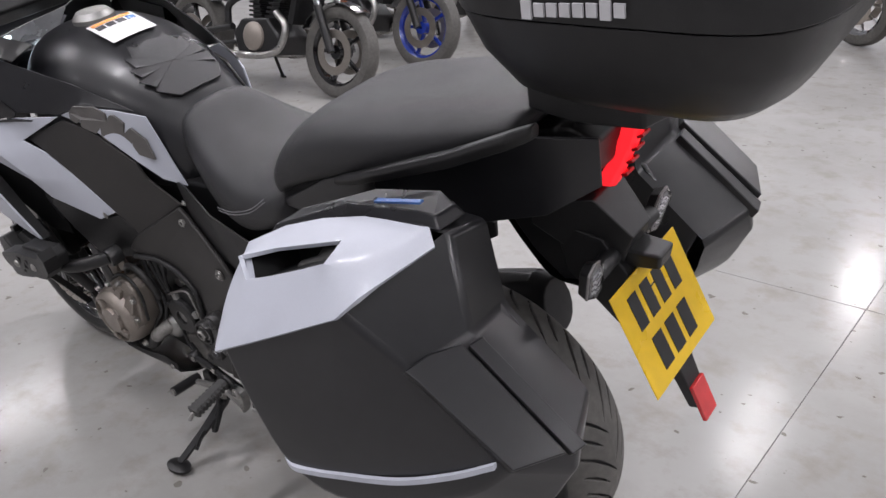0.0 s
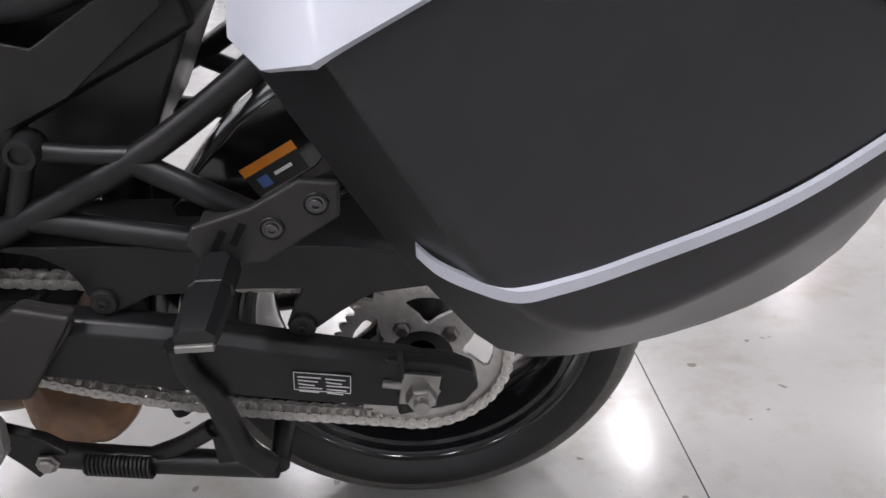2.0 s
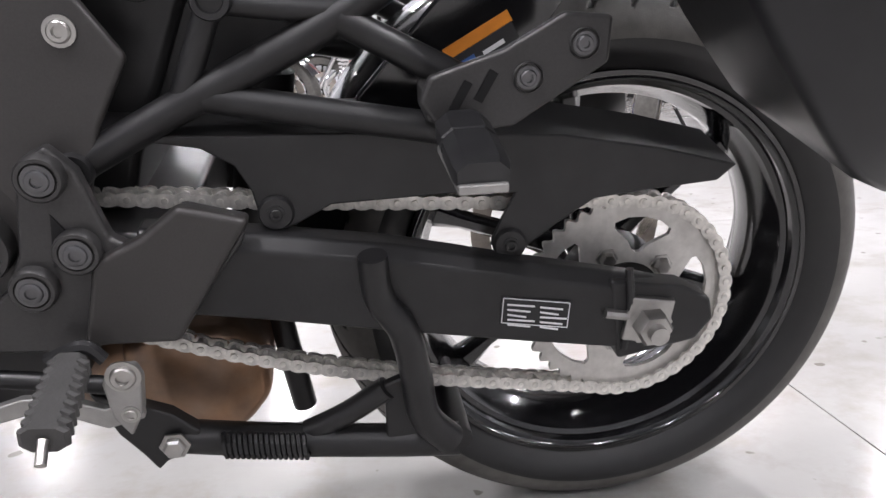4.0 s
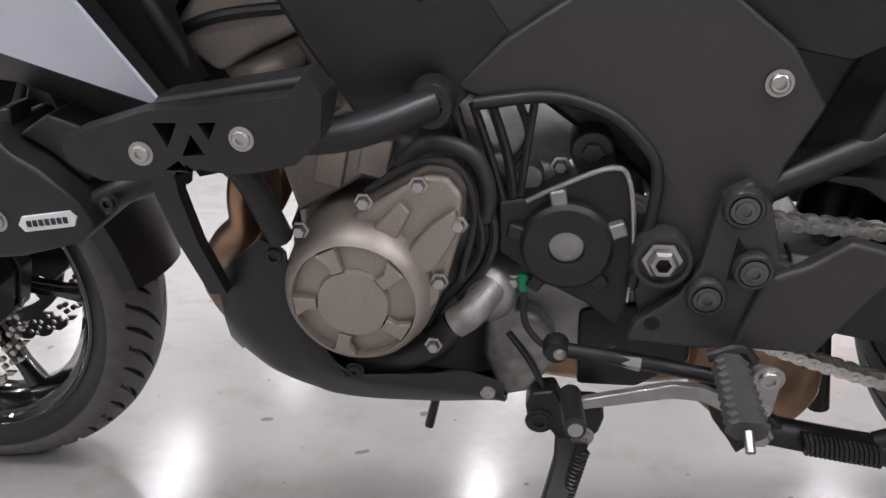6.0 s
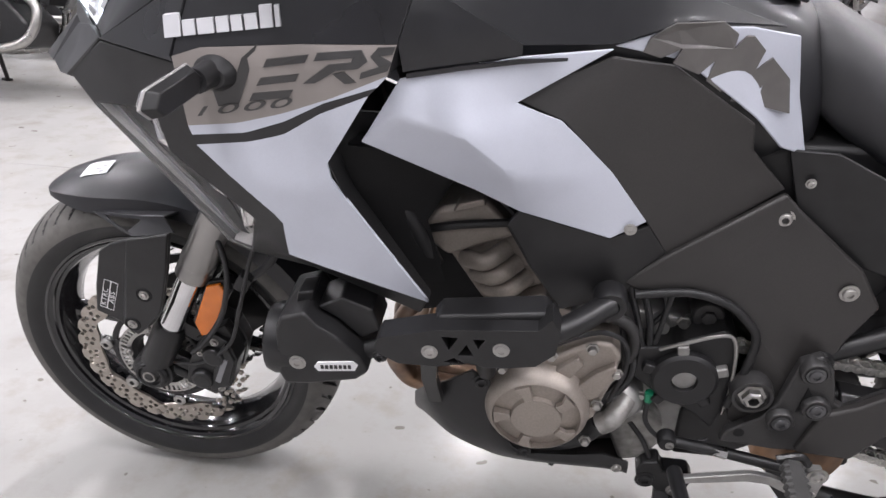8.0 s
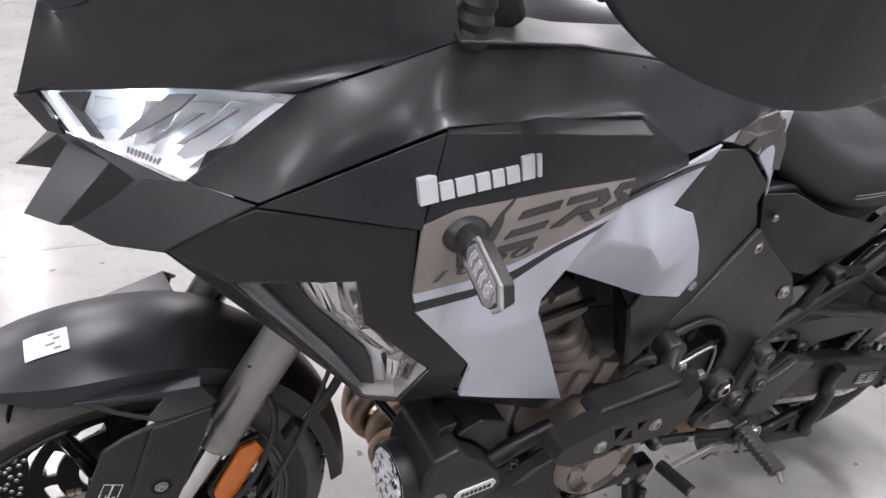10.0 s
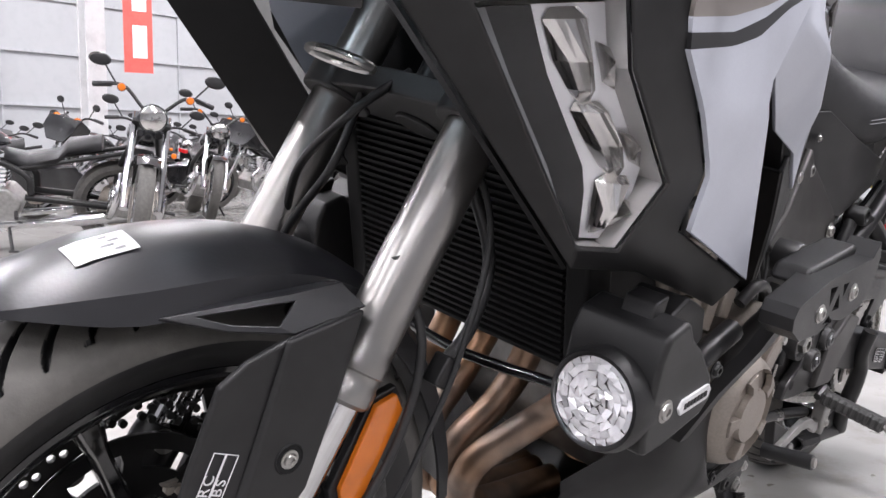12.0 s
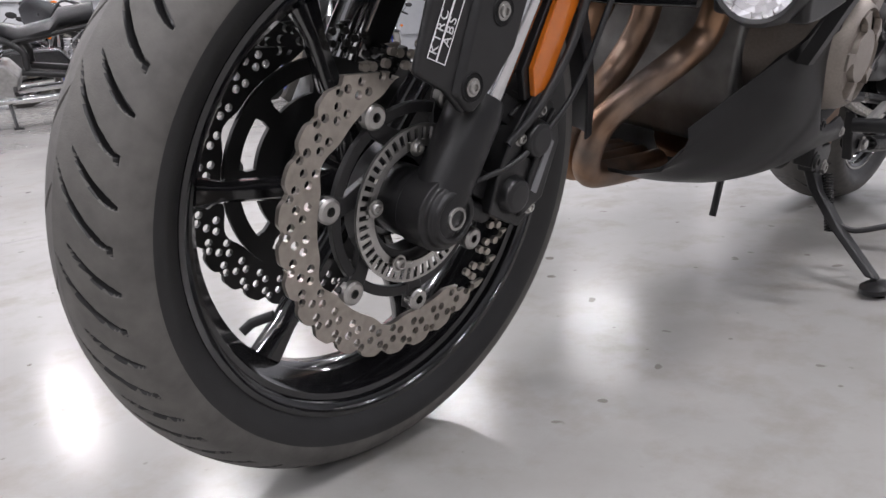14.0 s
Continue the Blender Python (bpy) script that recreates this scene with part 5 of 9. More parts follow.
def lamp_pod(body, c, long, face, ln=0.085, ht=0.032, dp=0.026):
    c, u, f = Vector(c), Vector(long).normalized(), Vector(face).normalized()
    w = u.cross(f).normalized()
    shape = ((-0.5, 0.0), (-0.36, 0.5), (0.36, 0.5), (0.5, 0.0), (0.36, -0.5), (-0.36, -0.5))
    bm = N()
    loft(bm, [[c - f * dp * 0.6 + u * a * ln * 0.8 + w * b * ht * 0.8 for a, b in shape], [c - f * dp * 0.02 + u * a * ln * 0.98 + w * b * ht * 0.98 for a, b in shape]])
    part("lamp_body", bm, M_PLASTIC, body, bevel=0.002)
    bm = N()
    loft(bm, [[c + f * dp * q + u * a * ln + w * b * ht for a, b in shape] for q in (-0.06, 0.10)])
    part("lamp_rim", bm, M_POD, body, "pale translucent lamp rim", bevel=0.0012)
    for name, size, q, mat in (("lamp_gasket", 0.84, 0.125, M_GRAPHITE), ("lamp_reflector", 0.79, 0.145, M_POD)):
        bm = N()
        loft(bm, [[c + f * dp * h + u * a * ln * size + w * b * ht * size for a, b in shape] for h in (0.08, q)])
        part(name, bm, mat, body)
    bm = N()
    loft(bm, [[c + f * dp * 0.12 + u * a * ln * 0.93 + w * b * ht * 0.9 for a, b in shape], [c + f * dp * 0.45 + u * a * ln * 0.8 + w * b * ht * 0.7 for a, b in shape]])
    ob = part("lens", bm, M_COVER, body, "clear lens", bevel=0.002)
    ob.visible_shadow = False
    for k in range(13):
        a, wide = (k - 6) * 0.050 * ln, 0.013 if k % 3 else 0.020
        bm = N()
        loft(bm, [[c + f * dp * h + u * (a + p * wide * ln) + w * q * ht for p, q in ((-1, -0.2), (1, -0.2), (1, 0.2), (-1, 0.2))] for h in (0.12, 0.19)])
        part("reflector_rib", bm, M_FACET if k % 3 else M_GREY, body)
    for k in range(6):
        a, q = (k % 3 - 1) * 0.22 * ln, 0.29 if k < 3 else -0.29
        bm = N()
        loft(bm, [[c + f * dp * h + u * (a + p * 0.055 * ln) + w * (q + r * 0.016) * ht for p, r in ((-1, -1), (1, -1), (1, 1), (-1, 1))] for h in (0.12, 0.165)])
        part("lamp_slot", bm, M_GREY, body)


for s in (-1, 1):
    body, tip = indicator((1.850, TY + s * 0.040, 0.808), (0.1, s, 0.05), hang, stalk=0.055)
    lamp_pod(body, tip + Vector((0.002, s * 0.012, 0.0)), (0.25, s * 0.25, 0.9), (1, 0, -0.1), 0.088, 0.034)

# luggage rack and top box
bm = N()
prism(bm, [(1.78, -0.09), (1.86, -0.11), (1.95, -0.10), (1.98, 0.0), (1.95, 0.10), (1.86, 0.11), (1.78, 0.09)], 1.070, 1.128, "xy")
part("luggage_rack", bm, M_BLACK, bike, "black luggage rack", bevel=0.005)


def case_ring(z, x0, x1, w, r=0.4):
    """A rounded box's outline at one height."""
    cx, cy, hx = (x0 + x1) / 2, 0.015, (x1 - x0) / 2
    pts = []
    for k in range(40):
        a = 2 * math.pi * k / 40
        c, s = math.cos(a), math.sin(a)
        pts.append((cx + hx * math.copysign(abs(c) ** r, c), cy + w * math.copysign(abs(s) ** r, s), z))
    return pts


bm = N()
loft(bm, [case_ring(1.128, 1.88, 2.07, 0.150), case_ring(1.134, 1.850, 2.105, 0.195), case_ring(1.160, 1.815, 2.132, 0.232), case_ring(1.205, 1.785, 2.160, 0.255), case_ring(1.252, 1.768, 2.178, 0.268)])
tbox = part("top_box_base", bm, M_PLASTIC, bike, "black hard top box", bevel=0.002, angle=30)
bm = N()
loft(bm, [case_ring(1.2535, 1.766, 2.180, 0.270), case_ring(1.275, 1.766, 2.180, 0.270), case_ring(1.35, 1.775, 2.17, 0.26), case_ring(1.42, 1.81, 2.12, 0.225), case_ring(1.45, 1.88, 2.02, 0.15)])
part("lid", bm, M_PLASTIC, tbox, "black top box lid", bevel=0.002, angle=30)
bm = N()
loft(bm, [[(2.1835 - 0.02 * abs(y) ** 2 * 6, 0.015 + y, z) for y in (-0.16, -0.08, 0, 0.08, 0.16)] + [(2.170 - 0.02 * abs(y) ** 2 * 6, 0.015 + y, z) for y in (0.16, 0.08, 0, -0.08, -0.16)] for z in (1.262, 1.312)])
part("reflector_band", bm, M_GREY, tbox, "smoke grey band")
for k in range(8):
    bm = N()
    box(bm, (1.905 + 0.0142 * k, -0.2585, 1.2665 + 0.0008 * k), (0.0108, 0.003, 0.013 if k not in (0, 6) else 0.018))
    part("badge_block", bm, M_SILVER, tbox, "silver block of the maker's badge")


# panniers
M_CASE = material("black_case_shell", (0.0150, 0.0150, 0.0165), 0.34, spec=0.5, bump=0.05, bump_scale=1200, var=0.12, rvar=0.05)


def pannier(flip):
    kw = dict(flip=flip)
    # skins built from the outer face inward
    O = [(1.469, -0.456, 0.826), (1.520, -0.472, 0.741), (1.575, -0.479, 0.658), (1.645, -0.465, 0.614), (1.76, -0.442, 0.642), (1.86, -0.418, 0.700), (1.915, -0.398, 0.755), (1.790, -0.402, 0.862), (1.684, -0.412, 0.930)]
    C = (1.68, -0.455, 0.76)
    L = [(1.402, -0.360, 0.800), (1.458, -0.370, 0.705), (1.530, -0.375, 0.592), (1.61, -0.370, 0.514), (1.775, -0.350, 0.524), (1.888, -0.332, 0.580), (1.953, -0.312, 0.690)]
    I = [(1.410, -0.215, 0.800), (1.465, -0.215, 0.705), (1.538, -0.215, 0.595), (1.61, -0.215, 0.535), (1.77, -0.215, 0.560), (1.875, -0.205, 0.620), (1.912, -0.200, 0.716)]
    def rounded(line):
        return [tuple(p) for p in smooth_line(line, 4)]

    O, L, I = rounded(O[:7]) + O[7:], rounded(L), rounded(I)
    n = len(L)
    bm = N()
    extra = 3 * n + 2
    pts = O + L + I + [(1.806, -0.303, 0.856), (1.784, -0.286, 0.992), (1.772, -0.200, 0.962), (1.950, -0.296, 0.735), (1.762, -0.297, 0.981), C, (1.787, -0.200, 0.830), (1.620, -0.200, 0.968), (1.620, -0.286, 0.980), (1.714, -0.387, 0.953)]
    # rows: outer face, lower edge, inner side; then the rear corner, top and seam points
    lo, li = n + 2, 2 * n + 2
    k1, top_r, in_r, tip, seam, mid, in_k, in_f, top_f = range(extra, extra + 9)
    bulge = extra + 9
    faces = [(k, (k + 1) % (n + 2), mid) for k in range(n + 2)]
    for k in range(n - 1):
        faces += [(k, k + lo, k + lo + 1, k + 1), (k + lo, k + li, k + li + 1, k + lo + 1)]
    last, lo_e, li_e = n - 1, lo + n - 1, li + n - 1
    faces += [(top_r, in_r, in_f, top_f), (last, lo_e, tip), (last, tip, k1, n), (lo_e, li_e, tip), (n, k1, top_r, seam, bulge, n + 1), (k1, tip, li_e, in_k), (k1, in_k, in_r, top_r)]
    shell(bm, pts, faces)
    body = part("pannier", bm, M_CASE, bike, "black hard side pannier with white lid and white line", bevel=0.009, seg=3, angle=30, **kw)
    bm = N()
    W = [(1.465, -0.466, 0.817), (1.540, -0.453, 0.852), (1.615, -0.438, 0.887), (1.691, -0.420, 0.922), (1.720, -0.398, 0.950), (1.768, -0.301, 0.978),
         (1.500, -0.402, 0.912), (1.553, -0.397, 0.931), (1.606, -0.393, 0.953), (1.656, -0.386, 0.974),
         (1.464, -0.380, 0.927), (1.528, -0.358, 0.945), (1.590, -0.350, 0.963), (1.648, -0.342, 0.980),
         (1.434, -0.336, 0.917), (1.510, -0.318, 0.954), (1.580, -0.307, 0.977), (1.650, -0.298, 0.992), (1.752, -0.288, 0.997),
         (1.432, -0.440, 0.806), (1.406, -0.395, 0.813), (1.402, -0.345, 0.860), (1.440, -0.400, 0.888), (1.704, -0.352, 0.983),
         (1.480, -0.358, 0.917), (1.512, -0.366, 0.897)]
    shell(bm, W, [(0, 1, 7, 6), (1, 2, 8, 7), (2, 3, 9, 8), (3, 4, 23, 9), (4, 5, 18, 23), (9, 23, 13), (23, 18, 17, 13), (12, 13, 17, 16), (11, 12, 16, 15), (10, 11, 15, 14), (6, 10, 14, 22), (0, 6, 22, 19), (19, 22, 20), (22, 14, 21, 20)])
    lid = part("pannier_lid", bm, M_WHITE, body, "pearl white pannier lid", solid=0.007, bevel=0.002, soft=0.08, **kw)
    bm = N()
    shell(bm, [Vector(W[k]) + Vector((0.0, 0.003, -0.002)) for k in (6, 10, 24, 25)], [(0, 1, 2, 3)])
    part("lid_chamfer", bm, M_WHITE, lid, **kw)
    bm = N()
    shell(bm, [(1.470, -0.362, 0.921), (1.648, -0.338, 0.977), (1.656, -0.382, 0.970), (1.506, -0.392, 0.902), (1.490, -0.300, 0.915), (1.640, -0.290, 0.965), (1.648, -0.300, 0.94), (1.51, -0.310, 0.885)],
          [(0, 1, 5, 4), (1, 2, 6, 5), (2, 3, 7, 6), (3, 0, 4, 7), (4, 5, 6, 7)])
    part("handle_well", bm, M_CORE_SHADE, body, "dark recessed handle well", solid=0.003, **kw)
    bm = N()
    shell(bm, [(1.560, -0.366, 0.918), (1.644, -0.352, 0.960), (1.640, -0.335, 0.970), (1.600, -0.335, 0.955), (1.596, -0.345, 0.945), (1.562, -0.350, 0.930)], [(0, 1, 2, 3, 4, 5)])
    part("latch", bm, M_GRAPHITE, body, "dark grey latch handle", solid=0.012, bevel=0.003, **kw)
    bm = N()
    loft(bm, [[(1.46, -0.318, 0.920), (1.62, -0.300, 0.980), (1.745, -0.292, 1.000), (1.768, -0.288, 0.990), (1.768, -0.230, 0.985), (1.745, -0.230, 0.996), (1.62, -0.230, 0.975), (1.46, -0.24, 0.920)],
              [(1.47, -0.310, 0.940), (1.62, -0.292, 1.000), (1.735, -0.285, 1.016), (1.758, -0.280, 1.008), (1.758, -0.238, 1.002), (1.735, -0.238, 1.012), (1.62, -0.238, 0.996), (1.47, -0.25, 0.936)]])
    prism(bm, [(1.412, 0.80), (1.46, 0.915), (1.60, 0.975), (1.755, 0.962), (1.775, 0.855), (1.895, 0.725), (1.86, 0.645), (1.77, 0.585), (1.62, 0.545), (1.555, 0.60), (1.480, 0.705)], -0.305, -0.212)
    part("pannier_mount", bm, M_SATIN, body, bevel=0.004, **kw)
    bm = N()
    shell(bm, [(1.66, -0.284, 1.009), (1.732, -0.276, 1.019), (1.732, -0.268, 1.019), (1.66, -0.275, 1.009)], [(0, 1, 2, 3)])
    part("trim", bm, M_BLUE, body, "blue trim strip", solid=0.003, **kw)
    bm = N()
    line = smooth_line([(1.519, -0.4300, 0.662), (1.533, -0.4500, 0.659), (1.554, -0.4690, 0.658), (1.583, -0.4815, 0.6545), (1.612, -0.4775, 0.656), (1.66, -0.4665, 0.663), (1.76, -0.4485, 0.690), (1.84, -0.4270, 0.724), (1.897, -0.4075, 0.755)], 6)
    q = []
    for p in line:
        q.append([(p.x, p.y, p.z), (p.x, p.y, p.z + 0.0095), (p.x, p.y + 0.006, p.z + 0.0095), (p.x, p.y + 0.006, p.z)])
    loft(bm, q)
    part("line", bm, M_WHITE, body, "white line along the pannier", **kw)
    for edge in ([(1.782, -0.411, 0.866), (1.800, -0.409, 0.853), (1.917, -0.400, 0.756), (1.950, -0.332, 0.740), (1.808, -0.330, 0.858), (1.790, -0.372, 0.866)],
                 [(1.812, -0.323, 0.851), (1.953, -0.324, 0.731), (1.958, -0.298, 0.727), (1.816, -0.298, 0.849)]):
        bm = N()
        loft(bm, [[Vector(p) + Vector((0.55, -0.30, 0.78)) * h for p in edge] for h in (-0.008, 0.010)])
        part("corner_guard", bm, M_CASE, body, "smooth black corner guard", bevel=0.0025, angle=12, **kw)
    return body


pannier(False)
pannier(True)

# ---- engine and its ancillaries ----
bm = N()
prism(bm, [(0.56, 0.34), (0.552, 0.47), (0.575, 0.535), (0.66, 0.56), (0.84, 0.53), (0.93, 0.48), (0.93, 0.36), (0.86, 0.29), (0.74, 0.26), (0.60, 0.28)], -0.135, 0.16)
engine = part("crankcase", bm, M_ALLOY, bike, "cast alloy crankcase", bevel=0.012, seg=3)
bm = N()
prism(bm, [(0.761, 0.361), (0.79, 0.375), (0.818, 0.366), (0.838, 0.338), (0.835, 0.300), (0.811, 0.265), (0.779, 0.257), (0.757, 0.313)], -0.165, -0.10)
part("sump", bm, M_CASTDARK, engine, bevel=0.008)
# cylinder block and head lean forward
bm = N()
loft(bm, [[(0.555, y, 0.560), (0.640, y, 0.590), (0.668, y, 0.545), (0.572, y, 0.490)] for y in (-0.185, 0.185)])
part("upper_case", bm, M_BRONZE, engine, "bronze upper crankcase half", bevel=0.006)
for k in range(2):
    bm = N()
    q = Vector((0.612 + 0.046 * k, -0.187, 0.545 + 0.010 * k))
    box(bm, q, (0.030, 0.012, 0.042), Matrix.Rotation(radians(15), 4, "Y"))
    part("case_rib", bm, M_BRONZE, engine, bevel=0.003)
bm = N()
loft(bm, [[(0.500, y, 0.640), (0.590, y, 0.672), (0.642, y, 0.590), (0.555, y, 0.552)] for y in (-0.165, 0.165)])
block = part("cylinder_block", bm, M_BRONZE, engine, "bronze cylinder block with ribs", bevel=0.01, seg=3)
for k in range(3):
    bm = N()
    t = 0.16 + 0.30 * k
    a, b = Vector((0.520, -0.168, 0.640)).lerp(Vector((0.570, -0.168, 0.562)), t), Vector((0.578, -0.168, 0.662)).lerp(Vector((0.628, -0.168, 0.590)), t)
    tube(bm, [a, (a + b) / 2 + Vector((0, -0.022, 0)), b], 0.0125, 10, 6)
    part("cylinder_rib", bm, M_BRONZE, block)
bm = N()
loft(bm, [[(0.470, y, 0.682), (0.492, y, 0.708), (0.556, y, 0.728), (0.598, y, 0.676), (0.506, y, 0.634), (0.476, y, 0.658)] for y in (-0.178, 0.178)])
head = part("cylinder_head", bm, M_BRONZE, engine, "bronze cylinder head and cam cover", bevel=0.008, seg=3)
bm = N()
tube(bm, [(0.466, -0.176, 0.672), (0.52, -0.184, 0.690), (0.596, -0.176, 0.696)], 0.006, 8, 6)
part("gasket_line", bm, M_BLACK, head)
bm = N()
prism(bm, [(0.512, 0.708), (0.520, 0.722), (0.553, 0.733), (0.556, 0.722)], -0.186, -0.16)
part("cam_boss", bm, M_BRONZE, head, bevel=0.003)
# generator cover
GC = (0.642, 0.0, 0.431)
bm = N()
lathe(bm, [(0.0, -0.2640), (0.0345, -0.2632), (0.0362, -0.2555), (0.0595, -0.2515), (0.0612, -0.2600), (0.0655, -0.2570), (0.0715, -0.248), (0.0765, -0.232), (0.0795, -0.20), (0.0795, -0.13), (0, -0.13)], GC, 80)
gen = part("generator_cover", bm, M_BRONZE, engine, "round bronze generator cover", angle=24)
bm = N()
prism(bm, [(0.628, 0.494), (0.646, 0.514), (0.660, 0.522), (0.690, 0.540), (0.711, 0.553), (0.734, 0.551), (0.748, 0.532), (0.744, 0.490), (0.728, 0.436), (0.706, 0.392), (0.66, 0.44)], -0.232, -0.13)
part("cover_lobe", bm, M_BRONZE, gen, bevel=0.006, seg=3, angle=20)
for ridge, y in (([(0.690, 0.474), (0.716, 0.506), (0.742, 0.524), (0.744, 0.500), (0.722, 0.462), (0.706, 0.452)], -0.243), ([(0.662, 0.502), (0.690, 0.530), (0.700, 0.518), (0.684, 0.490)], -0.241), ([(0.708, 0.440), (0.728, 0.450), (0.722, 0.426), (0.708, 0.410)], -0.243)):
    bm = N()
    prism(bm, ridge, y, -0.22)
    part("cover_ridge", bm, M_BRONZE, gen, bevel=0.003, angle=20)
for k in range(5):
    a = radians(28 + 72 * k)
    bm = N()
    q = lambda r, da, h: Vector(GC) + Vector((r * math.cos(a + da), -h, r * math.sin(a + da)))
    loft(bm, [[q(0.0365, 0.0, 0.250), q(0.0600, 0.05, 0.250), q(0.0600, 0.42, 0.254), q(0.047, 0.30, 0.256), q(0.0365, 0.34, 0.256)], [q(0.0365, 0.0, 0.2650), q(0.0600, 0.05, 0.2630), q(0.0600, 0.42, 0.2630), q(0.047, 0.30, 0.2645), q(0.0365, 0.34, 0.2650)]])
    part("cover_blade", bm, M_BRONZE, gen, bevel=0.0008, angle=20)
for x, z in ((0.655, 0.528), (0.708, 0.546), (0.744, 0.507), (0.724, 0.446), (0.715, 0.372), (0.590, 0.497)):
    bolt(x, -0.236, z, 0.0068, M_STEEL, gen, 0.009, False)
# ribbed rim behind the cover, round clutch-side casting and starter
bm = N()
tube(bm, [(0.684, -0.196, 0.552), (0.706, -0.200, 0.570), (0.734, -0.200, 0.572), (0.758, -0.198, 0.556), (0.768, -0.192, 0.522), (0.764, -0.186, 0.490)], 0.0085, 12, 6)
part("case_rim", bm, M_GRAPHITE, engine, "rounded dark rim of the crankcase")
bm = N()
tube(bm, [(0.655, -0.226, 0.534), (0.690, -0.226, 0.556), (0.722, -0.226, 0.566), (0.750, -0.224, 0.550), (0.757, -0.222, 0.505), (0.742, -0.222, 0.440)], 0.0035, 8, 6)
part("case_gasket", bm, M_INK, engine, "black gasket edge of the generator cover")
bm = N()
lathe(bm, [(0.0, -0.150), (0.030, -0.150), (0.036, -0.156), (0.046, -0.158), (0.052, -0.150), (0.054, -0.12), (0.0, -0.12)], (0.722, 0, 0.515), 40)
part("starter_casting", bm, M_ALLOY, engine, "alloy starter casting", angle=50)
# sprocket cover
bm = N()
prism(bm, [(0.776, 0.505), (0.826, 0.512), (0.842, 0.528), (0.888, 0.548), (0.906, 0.535), (0.915, 0.46), (0.912, 0.40), (0.900, 0.362), (0.866, 0.392), (0.812, 0.420), (0.776, 0.450)], -0.178, -0.12)
spc = part("sprocket_cover", bm, M_PLASTIC, engine, "black sprocket cover with round window", bevel=0.004)
SC = (0.845, 0, 0.462)
bm = N()
lathe(bm, [(0.018, -0.186), (0.018, -0.1935), (0.042, -0.1935), (0.047, -0.189), (0.047, -0.176), (0.018, -0.176)], SC, 40, closed=True)
part("cover_ring", bm, M_PLASTIC, spc, bevel=0.001)
bm = N()
lathe(bm, [(0, -0.188), (0.017, -0.187), (0.018, -0.178), (0, -0.178)], SC, 32)
part("cover_window", bm, M_ALLOY, spc, "alloy cap in the cover's window")
for a in (20, 100, 165, 235, 310):
    bm = N()
    a = radians(a)
    c = Vector(SC) + Vector((0.051 * math.cos(a), -0.182, 0.051 * math.sin(a)))
    m = Matrix.Rotation(-a, 4, "Y")
    box(bm, c, (0.020, 0.014, 0.016), m)
    part("cover_rib", bm, M_ALLOY if a < 2 else M_PLASTIC, spc, bevel=0.003)
bm = N()
tube(bm, [(0.805, -0.181, 0.508), (0.835, -0.184, 0.525), (0.885, -0.184, 0.545), (0.903, -0.184, 0.530), (0.911, -0.184, 0.46), (0.909, -0.184, 0.40)], 0.0028, 8, 6)
part("cover_edge", bm, M_STEEL, spc, "pale edge seal of the cover")
bm = N()
lathe(bm, [(0, -0.150), (0.020, -0.150), (0.022, -0.146), (0.022, -0.10), (0, -0.10)], (0.868, 0, 0.548), 28)
lathe(bm, [(0, -0.156), (0.011, -0.156), (0.011, -0.149), (0, -0.149)], (0.868, 0, 0.548), 6)
part("engine_mount", bm, M_GRAPHITE, engine, "engine mounting boss", bevel=0.001)
bolt(0.837, -0.146, 0.533, 0.0075, M_STEEL, engine, 0.010, False)
bm = N()
lathe(bm, [(0, -0.150), (0.013, -0.150), (0.015, -0.14), (0.015, -0.10), (0, -0.10)], (0.806, 0, 0.520), 20)
part("switch_boss", bm, M_ALLOY, engine)
# water pump with hoses
bm = N()
lathe(bm, [(0, -0.196), (0.022, -0.194), (0.032, -0.182), (0.035, -0.165), (0.035, -0.12), (0, -0.12)], (0.764, 0, 0.400), 32)
pump = part("water_pump", bm, M_ALLOY, engine, "cast alloy water pump", angle=50)
bm = N()
tube(bm, [(0.770, -0.185, 0.412), (0.752, -0.212, 0.398), (0.735, -0.214, 0.384)], 0.0165, 14, 5)
part("pump_outlet", bm, M_CASTDARK, pump)
for x, z in ((0.786, 0.385), (0.792, 0.415), (0.752, 0.432)):
    bolt(x, -0.176, z, 0.006, M_STEEL, pump, 0.008, False)
bm = N()
tube(bm, [(0.734, -0.214, 0.384), (0.705, -0.212, 0.352), (0.660, -0.205, 0.330), (0.60, -0.19, 0.322), (0.53, -0.15, 0.34)], 0.0155, 14, 6)
part("coolant_hose", bm, M_SIDEWALL, bike, "black coolant hose")
for k, (pts, r) in enumerate((([(0.735, -0.172, 0.600), (0.752, -0.182, 0.54), (0.772, -0.180, 0.48), (0.765, -0.186, 0.44), (0.735, -0.19, 0.40)], 0.0055), ([(0.752, -0.170, 0.605), (0.770, -0.176, 0.55), (0.782, -0.172, 0.50)], 0.0045), ([(0.768, -0.166, 0.608), (0.785, -0.174, 0.555), (0.792, -0.170, 0.505)], 0.005),
                              ([(0.812, -0.165, 0.610), (0.803, -0.174, 0.55), (0.798, -0.172, 0.51)], 0.004), ([(0.742, -0.176, 0.58), (0.758, -0.190, 0.50), (0.757, -0.19, 0.45), (0.72, -0.20, 0.40), (0.70, -0.195, 0.36)], 0.005), ([(0.795, -0.164, 0.606), (0.806, -0.168, 0.57), (0.790, -0.168, 0.54)], 0.004))):
    bm = N()
    tube(bm, pts, r, 8, 8)
    part("cable", bm, M_SIDEWALL, bike, "black cable")
bm = N()
tube(bm, [(0.803, -0.180, 0.425), (0.803, -0.180, 0.408)], 0.0065, 8, smooth=False)
